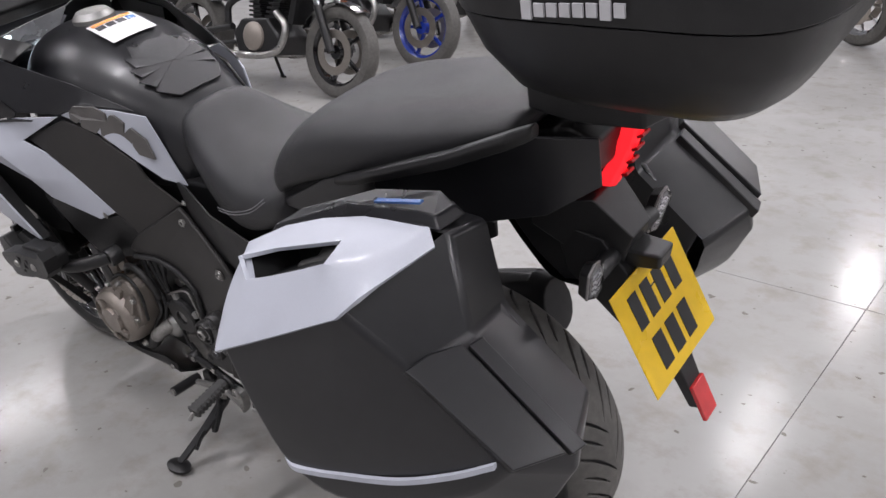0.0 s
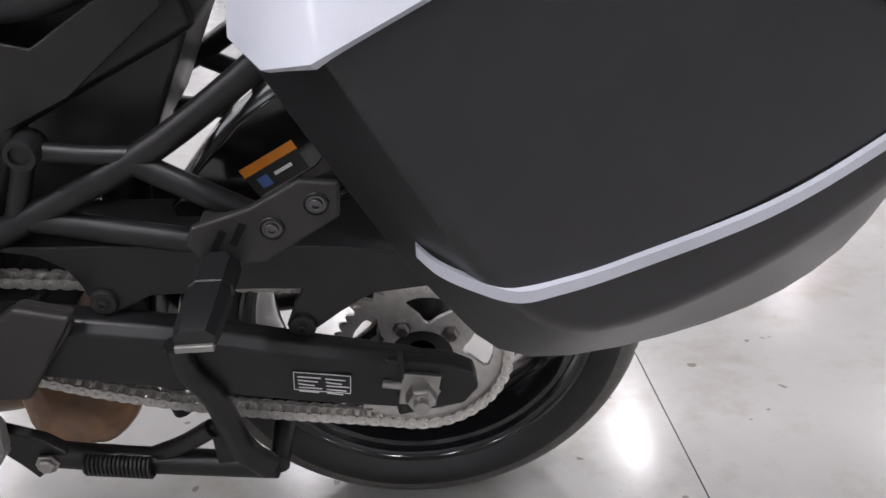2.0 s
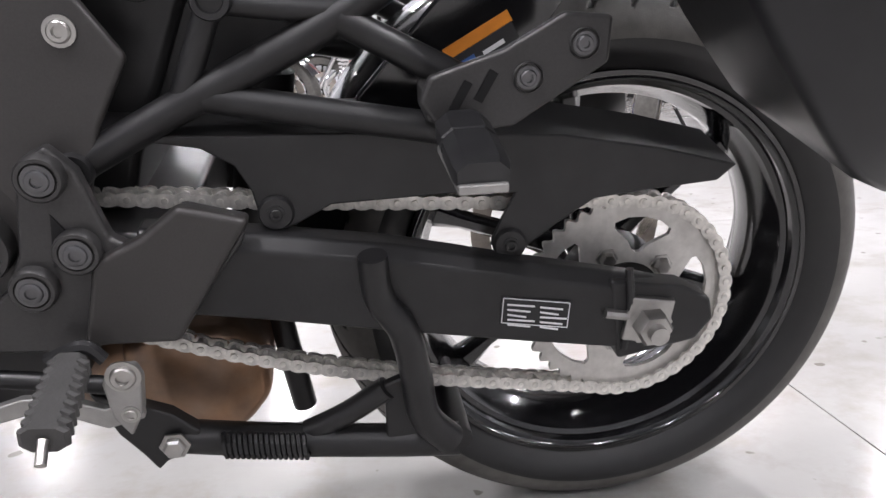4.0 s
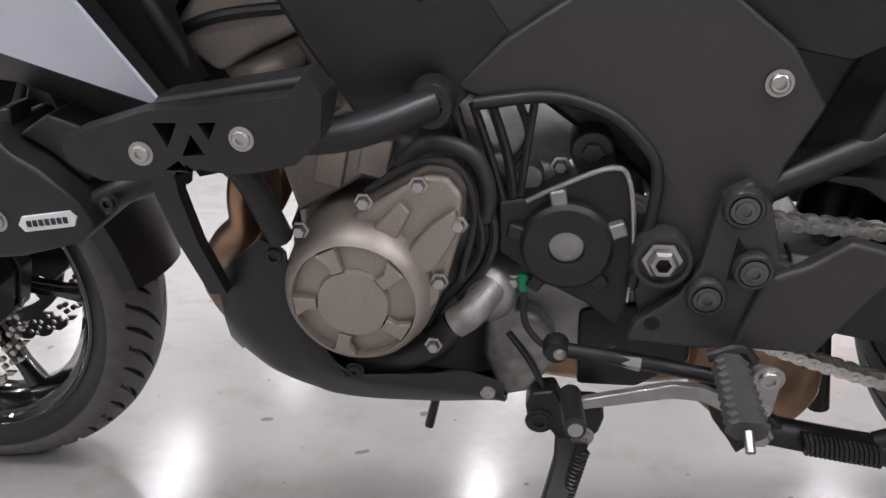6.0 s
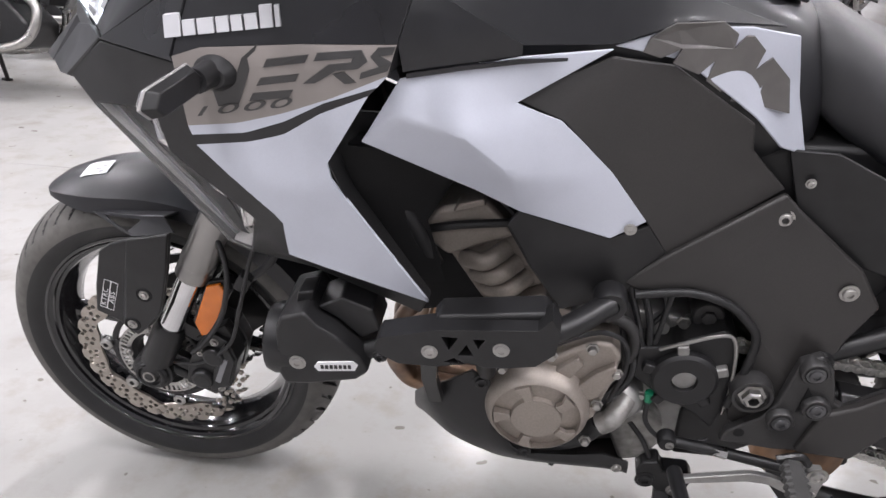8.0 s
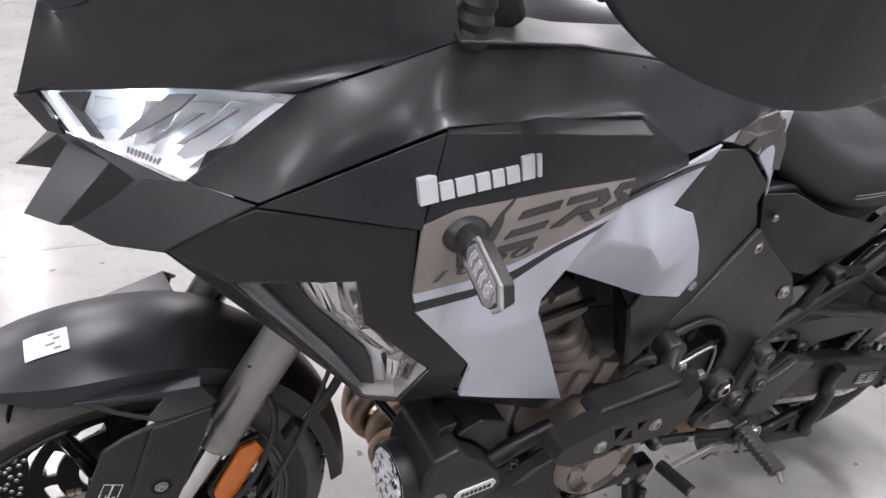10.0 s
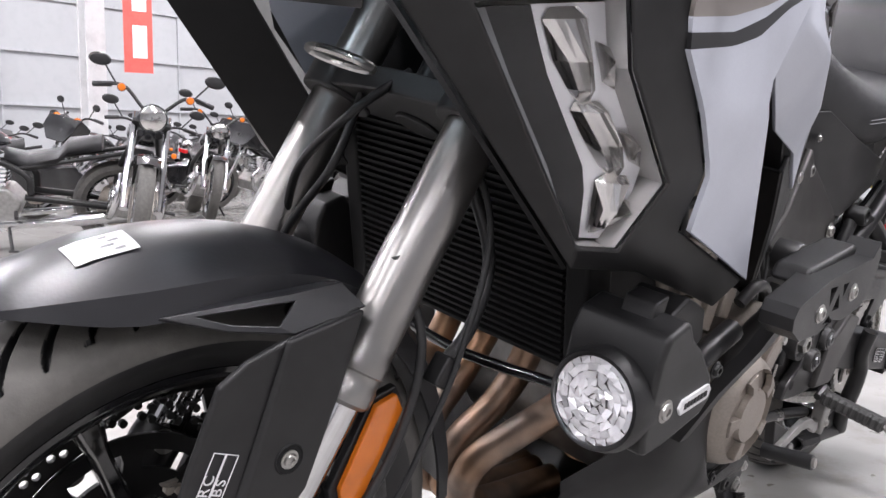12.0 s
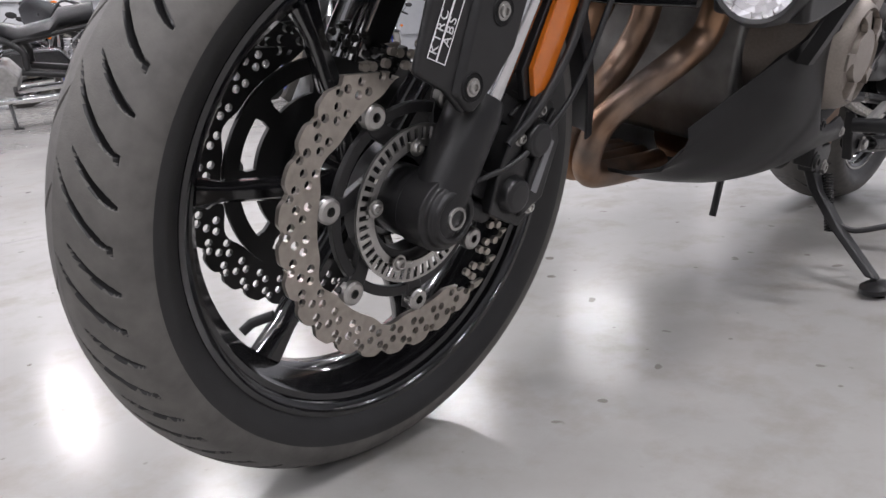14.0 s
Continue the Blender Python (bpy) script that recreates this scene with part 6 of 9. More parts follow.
conn = part("connector", bm, M_GREEN, bike, "small green plug")
bm = N()
tube(bm, [(0.803, -0.180, 0.408), (0.806, -0.182, 0.365), (0.835, -0.186, 0.337), (0.875, -0.188, 0.338), (0.90, -0.185, 0.345)], 0.0038, 8, 8)
part("sensor_wire", bm, M_SIDEWALL, conn)
bm = N()
tube(bm, [(0.786, -0.165, 0.345), (0.81, -0.168, 0.31), (0.830, -0.170, 0.265)], 0.004, 8, 6)
part("cable", bm, M_SIDEWALL, bike)
# oil line and vent under the engine
bm = N()
tube(bm, [(0.700, -0.085, 0.30), (0.692, -0.088, 0.21), (0.679, -0.092, 0.150)], 0.006, 8, 5)
part("drain_hose", bm, M_SIDEWALL, bike, "black drain hose hanging below the engine")
# radiator
bm = N()
m = Matrix.Rotation(radians(-14), 4, "Y")
rad_c = Vector((0.345, 0.0, 0.640))
box(bm, rad_c, (0.030, 0.330, 0.270), m)
radiator = part("radiator", bm, M_CORE_SHADE, bike, "black finned radiator core", bevel=0.003)
for k in range(30):
    bm = N()
    box(bm, rad_c + m @ Vector((-0.017, 0, -0.125 + 0.250 * k / 29)), (0.010, 0.318, 0.0030), m)
    part("fin", bm, M_CORE_SHADE, radiator)
for s in (-1, 1):
    bm = N()
    box(bm, rad_c + m @ Vector((0, s * 0.175, 0)), (0.044, 0.03, 0.290), m)
    part("end_tank", bm, M_CORE_SHADE, radiator, bevel=0.006)
bm = N()
tube(bm, [rad_c + m @ Vector((-0.03, -0.16, -0.145)), rad_c + m @ Vector((-0.045, -0.02, -0.150)), rad_c + m @ Vector((-0.03, 0.15, -0.145))], 0.0065, 10, 6)
part("oil_cooler_line", bm, M_GLOSS, radiator, "black steel line under the radiator")
# exhaust headers
for pts in ([(0.505, -0.120, 0.54), (0.489, -0.120, 0.484), (0.482, -0.114, 0.444), (0.452, -0.100, 0.413), (0.418, -0.065, 0.367), (0.398, -0.035, 0.325), (0.404, -0.015, 0.275), (0.425, -0.008, 0.243), (0.48, -0.01, 0.235), (0.60, -0.02, 0.235)],
            [(0.495, -0.032, 0.55), (0.480, -0.030, 0.494), (0.475, -0.024, 0.440), (0.452, -0.010, 0.384), (0.418, 0.012, 0.330), (0.418, 0.030, 0.272), (0.440, 0.034, 0.240), (0.50, 0.02, 0.235), (0.60, 0.01, 0.235)],
            [(0.515, 0.045, 0.54), (0.490, 0.048, 0.474), (0.455, 0.055, 0.405), (0.415, 0.060, 0.350), (0.392, 0.062, 0.300), (0.420, 0.060, 0.252), (0.48, 0.045, 0.240), (0.60, 0.03, 0.235)],
            [(0.520, 0.120, 0.54), (0.495, 0.120, 0.480), (0.455, 0.112, 0.420), (0.415, 0.095, 0.375), (0.392, 0.085, 0.320), (0.405, 0.082, 0.262), (0.47, 0.070, 0.245), (0.60, 0.05, 0.235)]):
    bm = N()
    tube(bm, pts, 0.0195, 20, 8)
    part("exhaust_header", bm, M_COPPER, bike, "heat-tinted copper-brown exhaust header pipe", angle=60)
bm = N()
tube(bm, [(0.73, 0.0, 0.262), (0.78, 0.01, 0.240), (0.92, 0.0, 0.235), (1.02, -0.01, 0.255)], 0.055, 20, 6)
part("collector", bm, M_COPPER, bike, "heat-tinted exhaust collector")
bm = N()
loft(bm, [[(1.000, -0.095, 0.300), (1.000, 0.08, 0.300), (1.000, 0.08, 0.215), (1.000, -0.095, 0.215)], [(1.035, -0.118, 0.325), (1.035, 0.10, 0.325), (1.035, 0.10, 0.195), (1.035, -0.118, 0.195)], [(1.115, -0.118, 0.320), (1.115, 0.10, 0.320), (1.115, 0.10, 0.195), (1.115, -0.118, 0.195)], [(1.148, -0.095, 0.285), (1.148, 0.08, 0.285), (1.148, 0.08, 0.225), (1.148, -0.095, 0.225)]])
part("exhaust_chamber", bm, M_COPPER, bike, "bronze-tinted exhaust chamber", bevel=0.014, seg=4)
bm = N()
tube(bm, [(1.10, 0.09, 0.26), (1.25, 0.15, 0.31), (1.36, 0.185, 0.36)], 0.03, 16, 6)
part("link_pipe", bm, M_STEEL, bike)
bm = N()
m = Matrix.Rotation(radians(-17), 4, "Y")
loft(bm, [[m @ Vector((x, 0.20 + hy * c * sc, hz * s * sc)) + Vector((1.385, 0.0, 0.418)) for c, s in ((math.cos(a), math.sin(a)) for a in (2 * math.pi * k / 16 for k in range(16)))] for x, sc, hy, hz in ((-0.20, 0.6, 0.06, 0.075), (-0.17, 1, 0.062, 0.078), (0.20, 1, 0.062, 0.078), (0.235, 0.75, 0.062, 0.078))])
muffler = part("silencer", bm, M_BLACK, bike, "black exhaust silencer beside the rear wheel", bevel=0.004)

# belly cover
bm = N()
rows = []
for x, w, zt, zm, zl, zk in ((0.448, 0.130, 0.330, 0.300, 0.265, 0.244), (0.484, 0.216, 0.432, 0.385, 0.305, 0.234), (0.512, 0.232, 0.455, 0.368, 0.288, 0.226), (0.548, 0.238, 0.486, 0.350, 0.275, 0.220), (0.572, 0.240, 0.472, 0.342, 0.268, 0.216), (0.582, 0.240, 0.395, 0.335, 0.262, 0.214), (0.620, 0.236, 0.330, 0.316, 0.255, 0.212), (0.70, 0.228, 0.328, 0.305, 0.252, 0.212), (0.745, 0.224, 0.332, 0.300, 0.255, 0.216), (0.785, 0.220, 0.316, 0.292, 0.262, 0.230)):
    side = [(x, -w, zt), (x, -w - 0.004, (zt + zm) / 2), (x, -w, zm), (x, -w * 0.80, zl), (x, -w * 0.42, zk + 0.004), (x, 0.0, zk)]
    rows.append(side + [(a, -b, c) for a, b, c in side[-2::-1]])
patch(bm, rows[0], rows[1:])
belly = part("belly_cover", bm, M_PLASTIC, bike, "matt black bowl-shaped belly cover under the engine", solid=0.005, soft=0.15)
bolt(0.563, -0.243, 0.472, 0.009, M_BLACK, engine, 0.006)
bolt(0.630, -0.236, 0.335, 0.007, M_BLACK, engine, 0.004)
bolt(0.768, -0.224, 0.306, 0.006, M_STEEL, engine, 0.004)

# crash protectors with lamp
for s in (-1, 1):
    bm = N()
    f = lambda pts, y0, y1: [[(x, y * s, z) for x, z in pts] for y in (y0, y1)]
    edges = []
    for loop in ([(0.440, 0.618), (0.446, 0.629), (0.515, 0.649), (0.633, 0.662), (0.648, 0.680), (0.659, 0.661), (0.655, 0.628), (0.633, 0.607), (0.600, 0.600), (0.578, 0.598), (0.553, 0.602), (0.516, 0.592), (0.469, 0.591), (0.443, 0.605)],
                 [(0.521, 0.640), (0.541, 0.640), (0.530, 0.620)], [(0.541, 0.613), (0.560, 0.614), (0.551, 0.631)], [(0.558, 0.640), (0.573, 0.641), (0.565, 0.626)], [(0.524, 0.601), (0.537, 0.609), (0.544, 0.600)]):
        vs = [bm.verts.new((x, s * 0.350, z)) for x, z in loop]
        edges += [bm.edges.new((vs[i], vs[(i + 1) % len(vs)])) for i in range(len(vs))]
    bmesh.ops.triangle_fill(bm, use_beauty=True, use_dissolve=False, edges=edges)
    top = bmesh.ops.extrude_face_region(bm, geom=list(bm.faces))["geom"]
    bmesh.ops.translate(bm, vec=(0, -s * 0.034, 0), verts=[v for v in top if isinstance(v, bmesh.types.BMVert)])
    slider = part("crash_slider", bm, M_PLASTIC, bike, "black plastic crash slider with truss cut-outs", bevel=0.002, seg=2, angle=25)
    bm = N()
    loft(bm, [[(x, y * s, z) for x, z in ((0.505, 0.636), (0.515, 0.654), (0.640, 0.672), (0.658, 0.656), (0.650, 0.624), (0.600, 0.628))] for y in (0.290, 0.330)])
    part("slider_back", bm, M_PLASTIC, slider, bevel=0.006)
    bm = N()
    tube(bm, [(0.60, s * 0.31, 0.615), (0.66, s * 0.285, 0.612), (0.722, s * 0.235, 0.622)], 0.0155, 16, 5)
    loft(bm, [[(x0, s * (y + 0.008), z), (x1, s * (y + 0.008), z), (x1, s * (y - 0.008), z), (x0, s * (y - 0.008), z)] for x0, x1, y, z in ((0.492, 0.516, 0.315, 0.600), (0.488, 0.510, 0.300, 0.560), (0.484, 0.504, 0.270, 0.500), (0.490, 0.508, 0.238, 0.427))])
    tube(bm, [(0.55, s * 0.30, 0.60), (0.56, s * 0.27, 0.56), (0.57, s * 0.24, 0.49)], 0.013, 12, 5)
    part("slider_bar", bm, M_BLACK, slider, "black steel crash bar")
    bm = N()
    lathe(bm, [(0.012, 0.0), (0.020, 0.0), (0.022, 0.004), (0.022, 0.03), (0.012, 0.03)], (0, 0, 0), 24, closed=True)
    bmesh.ops.translate(bm, vec=(0.722, s * 0.236 if s > 0 else -0.244, 0.622), verts=bm.verts)
    part("bar_boss", bm, M_BLACK, slider)
    if s < 0:
        for x, z in ((0.592, 0.628), (0.507, 0.615)):
            bolt(x, -0.350, z, 0.0075, M_STEEL, slider, 0.004)
        bolt(0.717, -0.244, 0.620, 0.007, M_STEEL, slider, 0.006)
    # fog lamp in its housing
    bm = N()
    loft(bm, f([(0.293, 0.505), (0.296, 0.580), (0.304, 0.602), (0.338, 0.614), (0.352, 0.594), (0.374, 0.580), (0.406, 0.548), (0.418, 0.522), (0.400, 0.506), (0.335, 0.490), (0.300, 0.486)], 0.200, 0.300))
    fog = part("fog_lamp_housing", bm, M_PLASTIC, bike, "black fog lamp housing with white badge", bevel=0.006, seg=2)
    bm = N()
    lathe(bm, [(0.041, 0.02), (0.049, 0.018), (0.050, -0.008), (0.046, -0.018), (0.041, -0.016)], (0.292, s * 0.252, 0.529), 40, "x", closed=True)
    part("bezel", bm, M_BLACK, fog)
    bm = N()
    lathe(bm, [(0.0, 0.0), (0.02, -0.003), (0.035, -0.008), (0.042, -0.016)], (0.292, s * 0.252, 0.529), 24, "x")
    part("reflector", bm, M_REFLECTOR, fog, angle=10)
    bm = N()
    tilt = random.Random(5)
    for ring, (r0, r1, n) in enumerate(((0.0, 0.007, 4), (0.007, 0.014, 8), (0.014, 0.021, 11), (0.021, 0.028, 14), (0.028, 0.035, 18), (0.035, 0.0412, 22))):
        for k in range(n):
            a0, a1 = 2 * math.pi * k / n + 0.2 * ring, 2 * math.pi * (k + 1) / n + 0.2 * ring
            cells = [(r0, a0), (r1, a0), (r1, a1), (r0, a1)] if r0 else [(0.0, a0), (r1, a0), (r1, a1)]
            vs = [bm.verts.new((0.2795 - 0.05 * r + tilt.uniform(-0.0022, 0.0022), s * 0.252 + r * math.cos(a), 0.529 + r * math.sin(a))) for r, a in cells]
            for i in range(1, len(vs) - 1):
                bm.faces.new((vs[0], vs[i], vs[i + 1]))
    part("reflector_facet", bm, M_FACET, fog, "bright faceted reflector", angle=3)
    bm = N()
    lathe(bm, [(0.0, -0.027), (0.028, -0.025), (0.042, -0.019), (0.042, -0.017), (0.0, -0.024)], (0.292, s * 0.252, 0.529), 32, "x")
    ob = part("lens", bm, M_COVER, fog, "clear fog lamp lens")
    ob.visible_shadow = False
    bm = N()
    loft(bm, f([(0.345, 0.526), (0.350, 0.534), (0.398, 0.541), (0.404, 0.535), (0.400, 0.526), (0.350, 0.519)], 0.300, 0.3025))
    badge = part("badge", bm, M_PAPER, fog, "white badge plate")
    for k in range(7):
        bm = N()
        box(bm, (0.356 + 0.0062 * k, s * 0.303, 0.5275 + 0.0008 * k), (0.0042, 0.001, 0.006))
        part("badge_mark", bm, M_INK, badge)
    if s < 0:
        bolt(0.322, -0.300, 0.529, 0.0085, M_STEEL, fog, 0.004)
        bolt(0.432, -0.29, 0.545, 0.007, M_BLACK, fog, 0.006)
    bm = N()
    tube(bm, [(0.40, s * 0.27, 0.53), (0.44, s * 0.27, 0.55), (0.50, s * 0.27, 0.57)], 0.013, 10, 5)
    part("lamp_arm", bm, M_BLACK, fog)
    bm = N()
    prism(bm, [(0.318, 0.603), (0.322, 0.622), (0.345, 0.628), (0.340, 0.606)], s * 0.270, s * 0.235)
    part("lamp_clip", bm, M_BLACK, fog, bevel=0.003)
    bm = N()
    loft(bm, f([(0.347, 0.603), (0.374, 0.586), (0.404, 0.556), (0.430, 0.572), (0.420, 0.606), (0.380, 0.622)], 0.215, 0.272))
    part("lamp_bracket", bm, M_BLACK, fog, bevel=0.004)

# fluid line and bottle behind the wing
bm = N()
tube(bm, [(0.42, -0.19, 0.76), (0.46, -0.195, 0.70), (0.49, -0.19, 0.63)], 0.012, 10, 6)
part("overflow_hose", bm, M_SIDEWALL, bike)
bm = N()
L0, L1, LW = Vector((0.424, -0.195, 0.704)), Vector((0.456, -0.193, 0.624)), Vector((0.011, 0.0, 0.004))
loft(bm, [[L0 + o, L0 + LW + o, L1 + LW * 0.55 + o, L1 + o] for o in (Vector((0, 0.003, 0)), Vector())])
lab = part("warning_label", bm, M_GREY, bike, "grey strip label with dark print beside the radiator")
for k in range(9):
    bm = N()
    c = L0.lerp(L1, 0.06 + 0.105 * k) + LW * (0.52 - 0.02 * k)
    box(bm, c + Vector((0, -0.0006, 0)), (0.0064 if k % 3 else 0.0036, 0.0006, 0.0048 if k % 2 else 0.0030), Matrix.Rotation(radians(22), 4, "Y"))
    part("label_mark", bm, M_INK, lab)

# lip of the frame cover round the sprocket cover
for sg in (-1, 1):
    bm = N()
    tube(bm, [(x, sg * y, z) for x, y, z in ((0.756, 0.197, 0.611), (0.826, 0.188, 0.615), (0.880, 0.182, 0.597), (0.914, 0.180, 0.566), (0.928, 0.181, 0.540), (0.925, 0.183, 0.490), (0.911, 0.187, 0.420))], 0.0062, 10, 6)
    part("cover_lip", bm, M_PLASTIC, bike)
# dark shroud beside the radiator and behind the wing
both("radiator_shroud", panel([(0.372, -0.172, 0.78), (0.470, -0.160, 0.74), (0.478, -0.150, 0.66), (0.540, -0.150, 0.610), (0.570, -0.150, 0.540), (0.455, -0.150, 0.515), (0.40, -0.160, 0.62)], [(0, 1, 2, 6), (2, 3, 4, 5, 6)]), M_CORE_SHADE, "black shroud beside the radiator", solid=0.004)

# ---- swingarm, stands, pegs ----
bm = N()
loft(bm, [[(0.955, y0, 0.455), (0.955, y1, 0.455), (0.955, y1, 0.41), (0.955, y0, 0.41)] for y0, y1 in ((-0.17, 0.17),)] + [[(1.02, -0.17, 0.455), (1.02, 0.17, 0.455), (1.02, 0.17, 0.40), (1.02, -0.17, 0.40)], [(1.10, -0.185, 0.452), (1.10, 0.185, 0.452), (1.10, 0.185, 0.385), (1.10, -0.185, 0.385)]])
swing = part("swingarm", bm, M_BLACK, bike, "black box-section swingarm", bevel=0.008)
for s in (-1, 1):
    bm = N()
    rows = [(1.06, 0.458, 0.383, 0.190, 0.150), (1.16, 0.447, 0.368, 0.196, 0.155), (1.28, 0.428, 0.345, 0.199, 0.160), (1.40, 0.400, 0.322, 0.200, 0.165), (1.50, 0.378, 0.302, 0.196, 0.168), (1.53, 0.370, 0.296, 0.194, 0.170)]
    loft(bm, [[(x, s * yo, b), (x, s * yo, a - 0.012), (x, s * (yo - 0.012), a), (x, s * yi, a), (x, s * yi, b)] for x, a, b, yo, yi in rows])
    arm = part("swingarm_leg", bm, M_BLACK, swing, "black swingarm leg with weld seams", bevel=0.004, seg=3)
    bm = N()
    prism(bm, [(1.478, 0.378), (1.552, 0.366), (1.580, 0.350), (1.585, 0.328), (1.568, 0.306), (1.49, 0.292)], s * 0.198, s * 0.168)
    part("axle_plate", bm, M_BLACK, swing, bevel=0.004)
    if s < 0:
        bm = N()
        box(bm, (1.516, -0.201, 0.336), (0.044, 0.008, 0.046), Matrix.Rotation(radians(10), 4, "Y"))
        part("adjuster_block", bm, M_STEEL, swing, "zinc chain adjuster block", bevel=0.002)
        bm = N()
        lathe(bm, [(0, -0.232), (0.009, -0.232), (0.009, -0.222), (0.0, -0.222)], (1.517, 0, 0.333), 20)
        part("axle_end", bm, M_STEEL, swing)
        bm = N()
        lathe(bm, [(0, -0.222), (0.0155, -0.222), (0.018, -0.218), (0.018, -0.206), (0.023, -0.205), (0.023, -0.203), (0, -0.203)], (1.517, 0, 0.333), 6)
        part("axle_nut", bm, M_STEEL, swing, "castellated rear axle nut")
        bm = N()
        tube(bm, [(1.474, -0.20, 0.346), (1.497, -0.20, 0.341)], 0.005, 8, smooth=False)
        part("adjuster_bolt", bm, M_STEEL, swing)
        bm = N()
        shell(bm, [(1.374, -0.2008, 0.374), (1.440, -0.2004, 0.362), (1.438, -0.2004, 0.334), (1.372, -0.2008, 0.346)], [(0, 1, 2, 3)])
        lab = part("rating_label", bm, M_INK, arm, "black rating label with pale lines of print", solid=-0.0006)
        bm = N()
        fr = [(1.3755, 0.3725), (1.4385, 0.3610), (1.4365, 0.3355), (1.3735, 0.3470)]
        for p0, p1 in zip(fr, fr[1:] + fr[:1]):
            tube(bm, [(p0[0], -0.2018, p0[1]), (p1[0], -0.2016, p1[1])], 0.0005, 5, smooth=False)
        part("label_frame", bm, M_PAPER, lab)
        for k in range(5):
            for j in range(2):
                bm = N()
                a = 1.379 + 0.031 * j
                z = 0.3665 - 0.0052 * k - 0.0058 * j
                shell(bm, [(a, -0.2020, z), (a + 0.026 - 0.004 * ((k + j) % 3), -0.2018, z - 0.0046), (a + 0.026 - 0.004 * ((k + j) % 3), -0.2018, z - 0.0066), (a, -0.2020, z - 0.0020)], [(0, 1, 2, 3)])
                part("label_line", bm, M_PAPER, lab)
# weld beads
for x, zs in ((1.495, (0.39, 0.305)),):
    bm = N()
    tube(bm, [(x, -0.199, zs[0]), (x + 0.004, -0.201, (zs[0] + zs[1]) / 2), (x, -0.199, zs[1])], 0.004, 8, 6)
    part("weld_bead", bm, M_BLACK, swing)

# chain guard
bm = N()
G = [(1.031, 0.539), (1.135, 0.531), (1.245, 0.527), (1.438, 0.513), (1.53, 0.495), (1.606, 0.474), (1.588, 0.459), (1.524, 0.455), (1.469, 0.450), (1.432, 0.427), (1.402, 0.405), (1.384, 0.395), (1.370, 0.412), (1.380, 0.436), (1.393, 0.461), (1.335, 0.465), (1.227, 0.463), (1.195, 0.447), (1.178, 0.440), (1.164, 0.452), (1.159, 0.480), (1.147, 0.504), (1.121, 0.521)]
prism(bm, G, -0.168, -0.162)
bm2 = [(1.031, 0.539), (1.135, 0.531), (1.245, 0.527), (1.438, 0.513), (1.53, 0.495), (1.606, 0.474)]
loft(bm, [[(x, -0.168, z), (x, -0.085, z + 0.012), (x, -0.085, z + 0.008), (x, -0.164, z - 0.004)] for x, z in bm2])
guard = part("chain_guard", bm, M_PLASTIC, bike, "black plastic chain guard", bevel=0.004, seg=3)
for x, z in ((1.178, 0.460), (1.388, 0.412)):
    bm = N()
    lathe(bm, [(0, -0.174), (0.014, -0.174), (0.016, -0.170), (0.016, -0.16), (0, -0.16)], (x, 0, z), 24)
    part("boss", bm, M_PLASTIC, guard)
    bolt(x, -0.174, z, 0.006, M_BLACK, guard, 0.004)
# hugger over the rear tyre, in gloss black
bm = N()
rows = []
for k in range(12):
    a = radians(168 - 62 * k / 11)
    rows.append([(RC[0] + r * math.cos(a), y, RC[2] + r * math.sin(a)) for y, r in ((-0.105, 0.300), (-0.100, 0.330), (-0.07, 0.345), (0, 0.350), (0.07, 0.345), (0.100, 0.330), (0.105, 0.300))])
patch(bm, rows[0], rows[1:])
hug = part("rear_hugger", bm, M_GLOSS, bike, "gloss black inner mudguard over the rear tyre", solid=0.003, angle=60)
# inner guard plate with its label
bm = N()
prism(bm, [(1.255, 0.545), (1.34, 0.638), (1.42, 0.690), (1.46, 0.64), (1.42, 0.585), (1.34, 0.535), (1.27, 0.50)], -0.118, -0.108)
inner = part("inner_guard", bm, M_GLOSS, bike, "gloss black inner guard with orange label", bevel=0.004)
lm = Matrix.Rotation(radians(-29), 4, "Y")
for c, sz, mat, nm in (((1.368, -0.1185, 0.596), (0.068, 0.0008, 0.011), M_ORANGE, "label_strip"), ((1.376, -0.1185, 0.580), (0.066, 0.0008, 0.026), M_INK, "label_field"), ((1.362, -0.1192, 0.571), (0.013, 0.0008, 0.013), M_BLUE, "label_sign"), ((1.383, -0.1192, 0.585), (0.022, 0.0008, 0.004), M_PAPER, "label_sign")):
    bm = N()
    box(bm, c, sz, lm)
    part(nm, bm, mat, inner)

